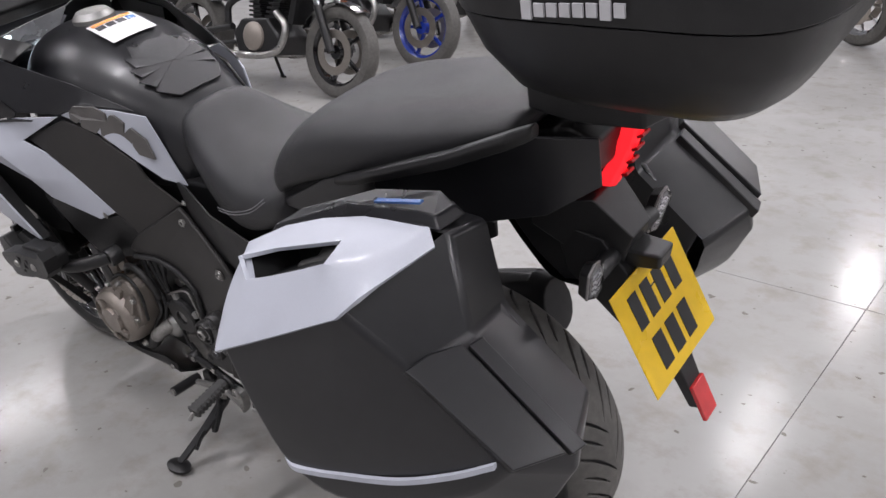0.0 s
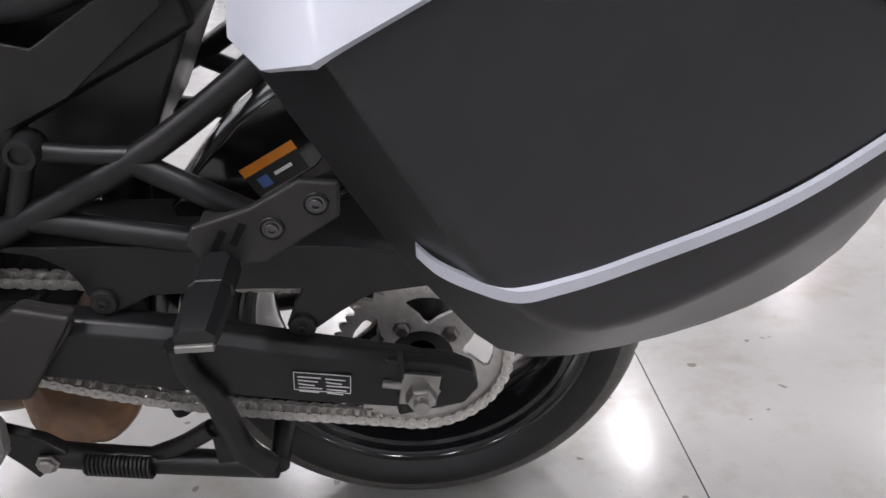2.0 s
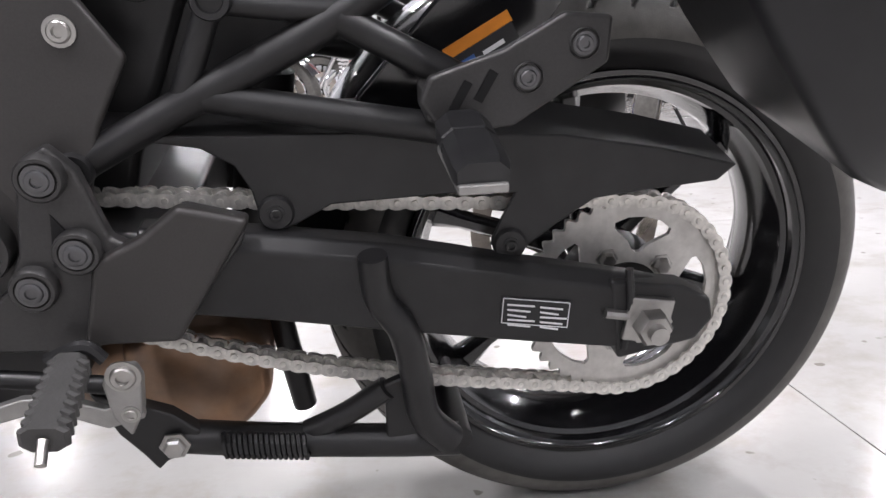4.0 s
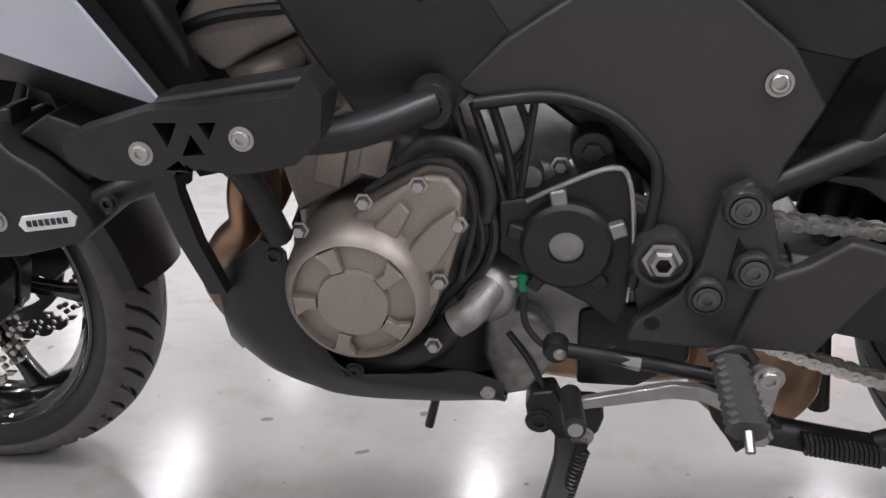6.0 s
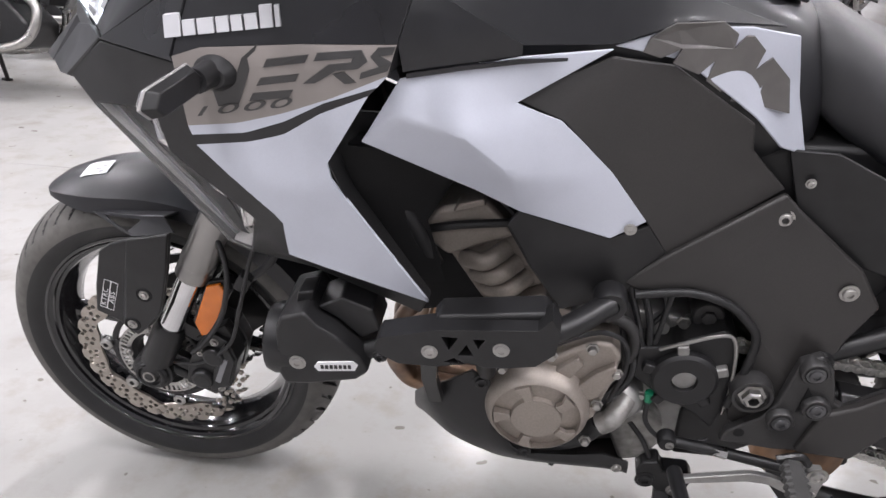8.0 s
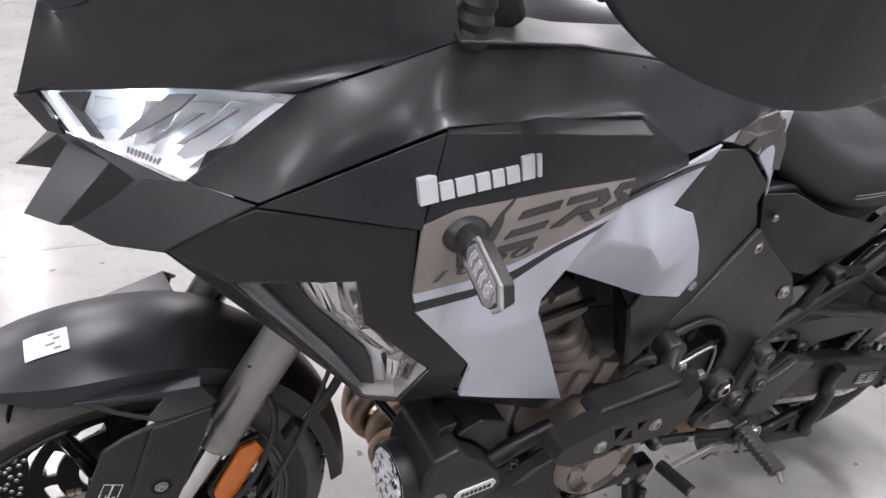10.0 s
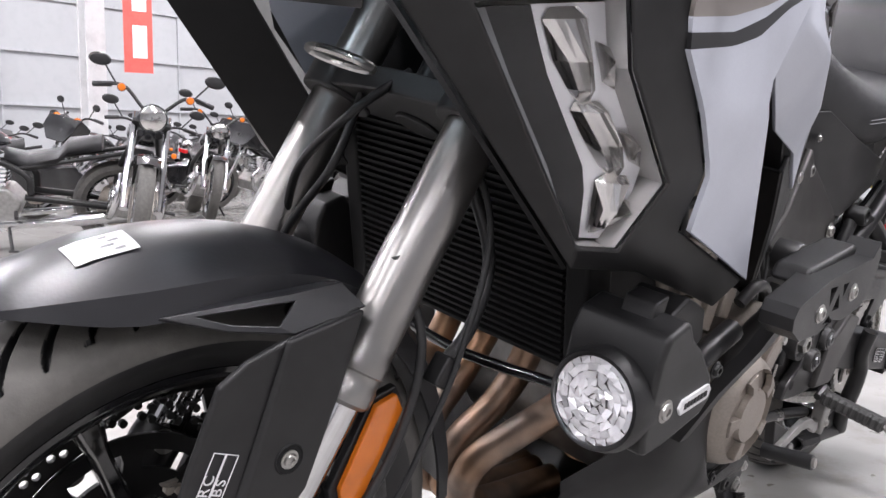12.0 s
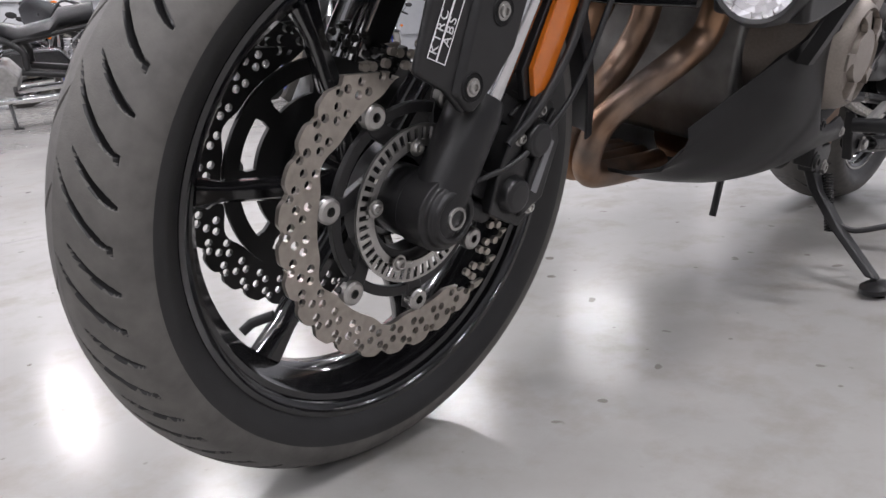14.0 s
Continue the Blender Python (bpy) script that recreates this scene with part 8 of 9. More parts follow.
# front indicators
for s in (-1, 1):
    body, tip = indicator((0.272, s * 0.285, 0.931), (-0.14, s, 0.10), bike, stalk=0.050)
    bm = N()
    lathe(bm, [(0, 0), (0.027, 0.0), (0.025, 0.010), (0.016, 0.02), (0, 0.02)], (0, 0, 0), 24)
    bmesh.ops.scale(bm, vec=(0.95, s, 0.76), verts=bm.verts)
    bmesh.ops.translate(bm, vec=(0.272, s * 0.292, 0.931), verts=bm.verts)
    part("grommet", bm, M_SIDEWALL, body)
    lamp_pod(body, (0.252, s * 0.368, 0.939), (-0.018, s * 0.082, -0.002), (-1, -s * 0.22, 0.0), 0.096, 0.031, 0.024)

# screen and dash surround
base = smooth_line([(0.262, -0.185, 1.165), (0.16, -0.175, 1.155), (0.035, -0.120, 1.106), (-0.040, -0.056, 1.048), (-0.052, 0.0, 1.045), (-0.040, 0.056, 1.048), (0.035, 0.120, 1.106), (0.16, 0.175, 1.155), (0.262, 0.185, 1.165)], 4)
bm = N()
rows = [[(p.x + 0.17 * t * (0.4 + 0.6 * (p.x < 0.1)), p.y * (1 - 0.1 * t), p.z + 0.002 + (0.30 if p.x < 0.12 else 0.22) * t) for p in base] for t in (0, 0.35, 0.7, 1.0)]
patch(bm, rows[0], rows[1:])
ws = part("windscreen", bm, M_SMOKE, bike, "clear smoked windscreen", solid=0.004, angle=60)
bm = N()
loft(bm, [[(0.24, y, 1.09), (0.33, y, 1.15), (0.36, y, 1.10), (0.30, y, 1.06)] for y in (-0.20, 0.20)])
part("dash_cover", bm, M_PLASTIC, bike, "black dash cover", bevel=0.01)
bm = N()
lathe(bm, [(0, 0.0)] + [(0.014 + 0.003 * (k % 2), 0.008 * k) for k in range(12)] + [(0, 0.09)], (0.282, -0.224, 1.085), 20, "z")
part("screen_stay", bm, M_SIDEWALL, bike, "ribbed rubber boot beside the screen")
# handlebar, grips and hand guards
for s in (-1, 1):
    bm = N()
    tube(bm, [(0.42, s * 0.03, 1.16), (0.41, s * 0.12, 1.185), (0.45, s * 0.28, 1.18), (0.495, s * 0.43, 1.16)], 0.011, 12, 6)
    hb = part("handlebar", bm, M_BLACK, bike, "black handlebar")
    bm = N()
    tube(bm, [(0.460, s * 0.31, 1.175), (0.496, s * 0.43, 1.16)], 0.0165, 16, smooth=False)
    part("grip", bm, M_SIDEWALL, hb)
    bm = N()
    rings = []
    for x, y, z, h, d in ((0.318, 0.300, 1.225, 0.030, 0.014), (0.322, 0.345, 1.205, 0.046, 0.020), (0.345, 0.385, 1.190, 0.055, 0.024), (0.390, 0.425, 1.180, 0.058, 0.024), (0.450, 0.447, 1.170, 0.056, 0.022), (0.520, 0.455, 1.172, 0.048, 0.018), (0.575, 0.458, 1.180, 0.030, 0.012)):
        rings.append([(x + d * c, s * (y + 0.3 * d * c), z + h * q) for c, q in ((-1, 0.35), (-0.6, 1), (0.5, 1), (0.9, 0.3), (0.7, -0.8), (-0.2, -1), (-0.95, -0.5))])
    loft(bm, rings)
    part("hand_guard", bm, M_SATIN, bike, "black hand guard over the grip", soft=0.2)
    bm = N()
    tube(bm, [(0.40, s * 0.24, 1.14), (0.34, s * 0.33, 1.22), (0.32, s * 0.37, 1.30)], 0.008, 10, 5)
    part("mirror_stem", bm, M_BLACK, hb)

# hoses at the fork and radiator
hoses = [([(0.135, -0.118, 0.640), (0.165, -0.135, 0.56), (0.150, -0.138, 0.47), (0.110, -0.135, 0.40), (0.075, -0.125, 0.36)], 0.0045), ([(0.225, -0.10, 0.74), (0.235, -0.135, 0.66), (0.205, -0.150, 0.56), (0.180, -0.148, 0.48), (0.150, -0.140, 0.40), (0.09, -0.13, 0.345), (0.03, -0.115, 0.325)], 0.0032),
         ([(0.24, -0.08, 0.72), (0.262, -0.115, 0.63), (0.235, -0.130, 0.565), (0.20, -0.130, 0.53)], 0.0065), ([(0.20, 0.03, 0.76), (0.165, 0.02, 0.69), (0.150, 0.06, 0.62), (0.120, 0.10, 0.50)], 0.0045), ([(0.215, -0.02, 0.79), (0.155, -0.01, 0.745), (0.150, 0.055, 0.68), (0.165, 0.09, 0.60)], 0.0045)]
for pts, r in hoses:
    bm = N()
    tube(bm, pts, r, 10, 10)
    part("brake_hose", bm, M_SIDEWALL, bike, "black brake hose")
bm = N()
box(bm, (0.192, -0.140, 0.53), (0.022, 0.020, 0.030), Matrix.Rotation(radians(30), 4, "Y"))
part("hose_clamp", bm, M_BLACK, bike, bevel=0.003)

# ---- the hall ----
X0, X1, Y0, Y1, HALL_H = -14.0, 16.0, -11.0, 16.0, 6.2


def floor_material():
    """Polished concrete: cloudy grey with stains, scuffs and fine pores."""
    m = bpy.data.materials.new("polished_concrete")
    m.use_nodes = True
    nt = m.node_tree
    n, l = nt.nodes, nt.links
    b = n["Principled BSDF"]
    tc = n.new("ShaderNodeTexCoord")

    def noise_at(scale, detail, rough=0.55):
        q = n.new("ShaderNodeTexNoise")
        q.inputs["Scale"].default_value, q.inputs["Detail"].default_value, q.inputs["Roughness"].default_value = scale, detail, rough
        l.new(tc.outputs["Object"], q.inputs["Vector"])
        return q.outputs["Fac"]

    def ranged(value, a, c, lo, hi):
        q = n.new("ShaderNodeMapRange")
        for key, v in (("From Min", a), ("From Max", c), ("To Min", lo), ("To Max", hi)):
            q.inputs[key].default_value = v
        l.new(value, q.inputs["Value"])
        return q.outputs["Result"]

    def mixed(fac, a, c):
        q = n.new("ShaderNodeMix")
        q.data_type = "RGBA"
        l.new(fac, q.inputs["Factor"])
        for key, v in (("A", a), ("B", c)):
            if isinstance(v, tuple):
                q.inputs[key].default_value = (*v, 1)
            else:
                l.new(v, q.inputs[key])
        return q.outputs["Result"]

    cloud = mixed(ranged(noise_at(0.9, 6), 0.35, 0.65, 0, 1), (0.29, 0.285, 0.275), (0.345, 0.34, 0.33))
    mottled = mixed(ranged(noise_at(7, 8, 0.65), 0.50, 0.68, 0, 0.85), cloud, (0.255, 0.238, 0.218))
    pores = mixed(ranged(noise_at(55, 3), 0.72, 0.78, 0, 0.55), mottled, (0.16, 0.145, 0.13))
    scuffs = mixed(ranged(noise_at(2.6, 10, 0.75), 0.48, 0.80, 0, 0.5), pores, (0.22, 0.205, 0.19))
    specks = mixed(ranged(noise_at(23, 2, 0.4), 0.715, 0.735, 0, 0.7), scuffs, (0.10, 0.085, 0.07))
    streaks = mixed(ranged(noise_at(0.35, 8, 0.7), 0.45, 0.62, 0, 0.35), specks, (0.235, 0.225, 0.215))
    l.new(streaks, b.inputs["Base Color"])
    l.new(ranged(noise_at(3.5, 6), 0.3, 0.7, 0.13, 0.22), b.inputs["Roughness"])
    b.inputs["Specular IOR Level"].default_value = 0.11
    bp = n.new("ShaderNodeBump")
    bp.inputs["Strength"].default_value, bp.inputs["Distance"].default_value = 0.06, 0.01
    l.new(noise_at(5, 4), bp.inputs["Height"])
    l.new(bp.outputs["Normal"], b.inputs["Normal"])
    return m


def slab_cells(xs, ys, z, gap):
    """Floor bays with a sunk saw joint between them."""
    bm = N()
    for a, b in zip(xs, xs[1:]):
        for c, d in zip(ys, ys[1:]):
            prism(bm, [(a + gap, c + gap), (b - gap, c + gap), (b - gap, d - gap), (a + gap, d - gap)], z - 0.15, z, "xy")
    return bm


M_FLOOR = floor_material()
M_WALL = material("white_cladding", (0.43, 0.44, 0.455), 0.5, var=0.012, scale=3, second=(0.405, 0.415, 0.43))
M_RAIL = material("grey_wall_rail", (0.45, 0.46, 0.48), 0.5)
M_ROOF = material("pale_roof_sheet", (0.50, 0.51, 0.53), 0.6, var=0.05)
M_COLUMN = material("white_column_paint", (0.80, 0.80, 0.81), 0.4, var=0.03)
M_BATTEN = glowing("batten_diffuser", (1.0, 0.97, 0.93), 6.0)
M_BANNER = material("red_banner", (0.72, 0.11, 0.09), 0.6, var=0.06)
M_BANNERW = material("white_banner_print", (0.8, 0.8, 0.8), 0.6)
M_JOINT = material("floor_joint", (0.38, 0.36, 0.34), 0.7)

floor = tagged(part("floor", slab_cells([X0, -4.2, 1.93, 7.8, X1], [Y0, -4.4, 1.52, 7.6, Y1], 0.0, 0.0013), M_FLOOR), "polished grey concrete floor with saw joints", "floor", kind="structure")
bm = N()
box(bm, ((X0 + X1) / 2, (Y0 + Y1) / 2, -0.09), (X1 - X0, Y1 - Y0, 0.17))
tagged(part("floor_joint", bm, M_JOINT), "dark sealant in the floor joints", "floor", kind="structure")
for name, c, s in (("wall_north", ((X0 + X1) / 2, Y1 + 0.1, HALL_H / 2), (X1 - X0 + 0.4, 0.2, HALL_H)), ("wall_south", ((X0 + X1) / 2, Y0 - 0.1, HALL_H / 2), (X1 - X0 + 0.4, 0.2, HALL_H)),
                   ("wall_west", (X0 - 0.1, (Y0 + Y1) / 2, HALL_H / 2), (0.2, Y1 - Y0, HALL_H)), ("wall_east", (X1 + 0.1, (Y0 + Y1) / 2, HALL_H / 2), (0.2, Y1 - Y0, HALL_H))):
    bm = N()
    box(bm, c, s)
    tagged(part(name, bm, M_WALL), "white panelled warehouse wall with grey rails", "wall", kind="structure")
bm = N()
box(bm, ((X0 + X1) / 2, (Y0 + Y1) / 2, HALL_H + 0.1), (X1 - X0 + 0.4, Y1 - Y0 + 0.4, 0.2))
for k in range(40):
    x = X0 + 0.4 + k * 0.75
    box(bm, (x, (Y0 + Y1) / 2, HALL_H - 0.02), (0.12, Y1 - Y0, 0.05))
tagged(part("ceiling", bm, M_ROOF), "pale ribbed metal roof", "ceiling", kind="structure")
for lx, ly in LAMPS:
    bm = N()
    box(bm, (lx, ly, 5.47), (0.20, 1.50, 0.06))
    lamp = tagged(part("ceiling_light", bm, M_COLUMN), "white hanging batten light, switched on", "ceiling light", "batten lights")
    bm = N()
    box(bm, (lx, ly, 5.43), (0.16, 1.42, 0.016))
    part("diffuser", bm, M_BATTEN, lamp)

    for dy in (-0.5, 0.5):
        bm = N()
        tube(bm, [(lx, ly + dy, 5.49), (lx, ly + dy, HALL_H + 0.02)], 0.006, 6, smooth=False)
        part("hanger", bm, M_STEEL, lamp)

# wall rails, columns, beams, banners
wn = bpy.data.objects["wall_north"]
for z in (0.55, 1.55, 2.55, 3.55, 4.55, 5.55):
    bm = N()
    box(bm, ((X0 + X1) / 2, Y1 - 0.03, z), (X1 - X0, 0.06, 0.05))
    part("rail", bm, M_RAIL, wn)
for k in range(17):
    bm = N()
    box(bm, (X0 + 1.0 + 1.75 * k, Y1 - 0.025, HALL_H / 2), (0.03, 0.05, HALL_H))
    part("rail", bm, M_RAIL, wn)
we = bpy.data.objects["wall_east"]
for z in (1.55, 2.55, 3.55, 4.55):
    bm = N()
    box(bm, (X1 - 0.03, (Y0 + Y1) / 2, z), (0.06, Y1 - Y0, 0.05))
    part("rail", bm, M_RAIL, we)
for x, y in ((4.25, 11.0), (9.9, 13.6), (-1.5, 11.0), (10.0, 4.5), (-7.2, 11.0)):
    bm = N()
    prism(bm, [(x - 0.13, y - 0.15), (x + 0.13, y - 0.15), (x + 0.13, y - 0.12), (x + 0.02, y - 0.12), (x + 0.02, y + 0.12), (x + 0.13, y + 0.12), (x + 0.13, y + 0.15), (x - 0.13, y + 0.15), (x - 0.13, y + 0.12), (x - 0.02, y + 0.12), (x - 0.02, y - 0.12), (x - 0.13, y - 0.12)], 0.0, HALL_H, "xy")
    tagged(part("column", bm, M_COLUMN), "white steel I-section column", "column", "steel columns", kind="structure")
for y in (4.5, 11.0):
    bm = N()
    box(bm, ((X0 + X1) / 2, y, HALL_H - 0.2), (X1 - X0, 0.14, 0.32))
    tagged(part("roof_beam", bm, M_COLUMN), "pale steel roof beam", "beam", kind="structure")
for a, b in (((4.3, 11.0, 4.2), (7.2, 11.0, 6.0)), ((9.9, 13.6, 3.6), (13.0, 15.6, 6.0))):
    bm = N()
    tube(bm, [a, b], 0.05, 8, smooth=False)
    tagged(part("brace", bm, M_RAIL), "grey diagonal steel brace", "brace", kind="structure")


def banner(x, y, z0, z1, w, turn):
    th = thing("hanging_banner", "red vertical banner with pale plain shapes", "banner", pose(x, y, 0, 0, 0, turn), "hanging banners")
    bm = N()
    box(bm, (0, 0, (z0 + z1) / 2), (w, 0.01, z1 - z0))
    part("cloth", bm, M_BANNER, th)
    for k in range(3):
        bm = N()
        h = (z1 - z0) / 6
        box(bm, (0.02, -0.008, z0 + h * (0.9 + 1.35 * k)), (w * 0.5, 0.004, h * 0.95))
        part("print_block", bm, M_BANNERW, th)
    for s in (-1, 1):
        bm = N()
        tube(bm, [(s * w * 0.4, 0, z1), (s * w * 0.4, 0, HALL_H)], 0.006, 6, smooth=False)
        part("cord", bm, M_STEEL, th)
    return th


banner(4.20, 9.4, 1.67, 4.2, 0.34, -20)
banner(6.98, 9.6, 2.02, 4.5, 0.46, -20)

# ---- other motorcycles in the hall ----
M_BLUEPAINT = material("blue_wheel_paint", (0.015, 0.04, 0.30), 0.25, coat=0.6)
M_REDPAINT = material("red_tank_paint", (0.42, 0.02, 0.02), 0.25, coat=0.7)
M_BLACKPAINT = material("black_tank_paint", (0.012, 0.012, 0.014), 0.18, coat=0.8)
M_GREYPAINT = material("grey_tank_paint", (0.18, 0.185, 0.19), 0.3, coat=0.5)


def simple_wheel(name, th, c, r, w, rim_mat, spokes=7):
    bm = N()
    lathe(bm, [(r * 0.72, -w * 0.40), (r * 0.82, -w * 0.5), (r * 0.92, -w * 0.45), (r * 0.985, -w * 0.22), (r, 0), (r * 0.985, w * 0.22), (r * 0.92, w * 0.45), (r * 0.82, w * 0.5), (r * 0.72, w * 0.40)], c, 44, closed=True)
    ty = part(name, bm, M_RUBBER, th)
    bm = N()
    lathe(bm, [(r * 0.73, -w * 0.4), (r * 0.66, -w * 0.25), (r * 0.66, w * 0.25), (r * 0.73, w * 0.4), (r * 0.735, 0)], c, 44, closed=True)
    lathe(bm, [(0.01, -w * 0.5), (r * 0.15, -w * 0.5), (r * 0.15, w * 0.5), (0.01, w * 0.5)], c, 16, closed=True)
    for k in range(spokes):
        a = 2 * math.pi * k / spokes
        u, v = Vector((math.cos(a), 0, math.sin(a))), Vector((-math.sin(a), 0, math.cos(a)))
        loft(bm, [[Vector(c) + u * q + v * (i * 0.010) + Vector((0, j * 0.012, 0)) for i, j in ((-1, -1), (1, -1), (1, 1), (-1, 1))] for q in (r * 0.12, r * 0.68)])
    part("rim", bm, rim_mat, ty)
    for sy in (-1, 1):
        bm = N()
        lathe(bm, [(r * 0.30, sy * w * 0.58), (r * 0.48, sy * w * 0.58), (r * 0.48, sy * w * 0.62), (r * 0.30, sy * w * 0.62)], c, 32, closed=True)
        part("brake_disc", bm, M_DISC, ty)
    return ty


def parked_bike(kind, label, paint, rim_mat, m):
    """A parked motorcycle; its front tyre touches the floor at the origin and it heads along -x."""
    th = thing("parked_motorcycle", label, "motorcycle", m, "parked motorcycles")
    cruiser = kind in ("cruiser", "bagger")
    wb = 1.58 if cruiser else 1.42
    fr, rr = (0.335 if cruiser else 0.30), (0.32 if cruiser else 0.31)
    simple_wheel("front_wheel", th, (0, 0, fr), fr, 0.10 if cruiser else 0.12, rim_mat, 9 if cruiser else 5)
    simple_wheel("rear_wheel", th, (wb, 0, rr), rr, 0.16, rim_mat, 9 if cruiser else 5)
    rake = radians(31 if cruiser else 25)
    top = Vector((math.sin(rake) * 0.70, 0, fr + math.cos(rake) * 0.70)) if cruiser else Vector((math.sin(rake) * 0.62, 0, fr + math.cos(rake) * 0.62))
    for s in (-1, 1):
        bm = N()
        tube(bm, [(0, s * 0.10, fr), Vector((0, s * 0.10, fr)).lerp(top + Vector((0, s * 0.10, 0)), 0.5)], 0.028, 14, smooth=False)
        part("fork_leg", bm, M_CHROME if cruiser else M_BLACK, th)
        bm = N()
        tube(bm, [Vector((0, s * 0.10, fr)).lerp(top + Vector((0, s * 0.10, 0)), 0.45), top + Vector((0, s * 0.10, 0))], 0.021, 14, smooth=False)
        part("fork_tube", bm, M_CHROME, th)
    bm = N()
    box(bm, top - Vector((0.05, 0, 0.06)), (0.07, 0.24, 0.03), Matrix.Rotation(rake, 4, "Y"))
    part("fork_clamp", bm, M_BLACK, th, bevel=0.006)
    # mudguard
    bm = N()
    rows = []
    for k in range(9):
        a = radians(125 - 100 * k / 8)
        rows.append([((fr + 0.025) * math.cos(a), y, fr + (fr + 0.025 - abs(y) * 0.25) * math.sin(a)) for y in (-0.07, -0.04, 0, 0.04, 0.07)])
    patch(bm, rows[0], rows[1:])
    part("mudguard", bm, paint, th, solid=0.004)
    # headlight
    bm = N()
    hl = top + Vector((-0.10, 0, -0.02 if cruiser else -0.06))
    lathe(bm, [(0, 0.10), (0.06, 0.08), (0.088, 0.02), (0.090, -0.03), (0.082, -0.035)], hl, 32, "x")
    lamp = part("headlight", bm, M_BLACKPAINT if cruiser else M_PLASTIC, th)
    bm = N()
    lathe(bm, [(0, -0.045), (0.05, -0.04), (0.083, -0.03), (0.06, -0.01), (0, 0.0)], hl, 28, "x")
    part("lens", bm, M_REFLECTOR, lamp)
    # bars, mirrors, indicators
    bm = N()
    h = 0.16 if cruiser else 0.09
    tube(bm, [top + Vector((0.14, -0.38, h - 0.02)), top + Vector((0.04, -0.20, h)), top + Vector((0.0, -0.05, 0.03)), top + Vector((0.0, 0.05, 0.03)), top + Vector((0.04, 0.20, h)), top + Vector((0.14, 0.38, h - 0.02))], 0.012, 10, 5)
    bars_ob = part("handlebar", bm, M_BLACK, th)
    for s in (-1, 1):
        bm = N()
        tube(bm, [top + Vector((0.10, s * 0.27, h)), top + Vector((0.14, s * 0.38, h - 0.02))], 0.018, 10, smooth=False)
        part("grip", bm, M_SIDEWALL, bars_ob)
        bm = N()
        tube(bm, [top + Vector((0.05, s * 0.24, h)), top + Vector((0.06, s * 0.33, h + 0.12))], 0.006, 8, smooth=False)
        part("mirror_stem", bm, M_BLACK, bars_ob)
        bm = N()
        lathe(bm, [(0, -0.015), (0.045, -0.010), (0.055, 0.004), (0.05, 0.012), (0, 0.014)], (0, 0, 0), 20, "x")
        bmesh.ops.scale(bm, vec=(1, 1.25, 0.75), verts=bm.verts)
        bmesh.ops.translate(bm, vec=top + Vector((0.06, s * 0.36, h + 0.14)), verts=bm.verts)
        part("mirror", bm, M_BLACK, bars_ob)
        bm = N()
        lathe(bm, [(0, -0.03), (0.022, -0.025), (0.028, 0.0), (0.02, 0.03), (0, 0.034)], top + Vector((-0.06, s * 0.21, h - 0.02 if cruiser else -0.16)), 16, "x")
        part("indicator", bm, M_AMBER, bars_ob)
    # tank, seat, tail
    tz = top.z
    bm = N()
    t0 = top.x + 0.10
    rings = []
    for x, zt, hw, zl in ((t0, tz + 0.02, 0.06, tz - 0.14), (t0 + 0.08, tz + 0.06, 0.13, tz - 0.17), (t0 + 0.22, tz + 0.05, 0.155, tz - 0.18), (t0 + 0.36, tz - 0.03, 0.12, tz - 0.18), (t0 + 0.44, tz - 0.10, 0.08, tz - 0.18)):
        if cruiser:
            zt, zl = zt - 0.06, zl - 0.02
        rings.append([(x, hw * a, zt - (zt - zl) * b) for a, b in ((0, 0), (0.6, 0.08), (0.95, 0.4), (0.9, 0.8), (0.5, 1), (-0.5, 1), (-0.9, 0.8), (-0.95, 0.4), (-0.6, 0.08))])
    loft(bm, rings)
    tk = part("fuel_tank", bm, paint, th, angle=70)
    tk.modifiers.new("round", "SUBSURF").levels = 1
    sx = t0 + 0.40
    sz = 0.70 if cruiser else 0.82
    bm = N()
    rings = []
    for x, z, hw in ((sx, sz + 0.02, 0.09), (sx + 0.15, sz - 0.02, 0.15), (sx + 0.34, sz + 0.02, 0.16), (sx + 0.40, sz + 0.09, 0.13), (sx + 0.62, sz + 0.12 + (0 if cruiser else 0.05), 0.10)):
        rings.append([(x, hw * a, z - 0.10 * b) for a, b in ((0, 0), (0.7, 0.05), (1, 0.45), (0.85, 1), (-0.85, 1), (-1, 0.45), (-0.7, 0.05))])
    loft(bm, rings)
    part("seat", bm, M_VINYL, th, angle=70)
    bm = N()
    rows = []
    for k in range(9):
        a = radians(135 - 120 * k / 8)
        rows.append([(wb + (rr + 0.05) * math.cos(a), y, rr + (rr + 0.05 - abs(y) * 0.2) * math.sin(a)) for y in (-0.10, -0.05, 0, 0.05, 0.10)])
    patch(bm, rows[0], rows[1:])
    part("rear_mudguard", bm, paint if cruiser else M_PLASTIC, th, solid=0.004)
    bm = N()
    box(bm, (wb + 0.30, 0, 0.72 if cruiser else 0.86), (0.05, 0.14, 0.05))
    part("tail_light", bm, M_RED, th, bevel=0.01)
    # engine
    ex = 0.62 if cruiser else 0.55
    bm = N()
    prism(bm, [(ex - 0.10, 0.24), (ex - 0.12, 0.36), (ex, 0.48), (ex + 0.26, 0.46), (ex + 0.34, 0.36), (ex + 0.28, 0.22)], -0.15, 0.15)
    eng = part("engine_case", bm, M_ALLOY if cruiser else M_BLACK, th, bevel=0.02, seg=3)
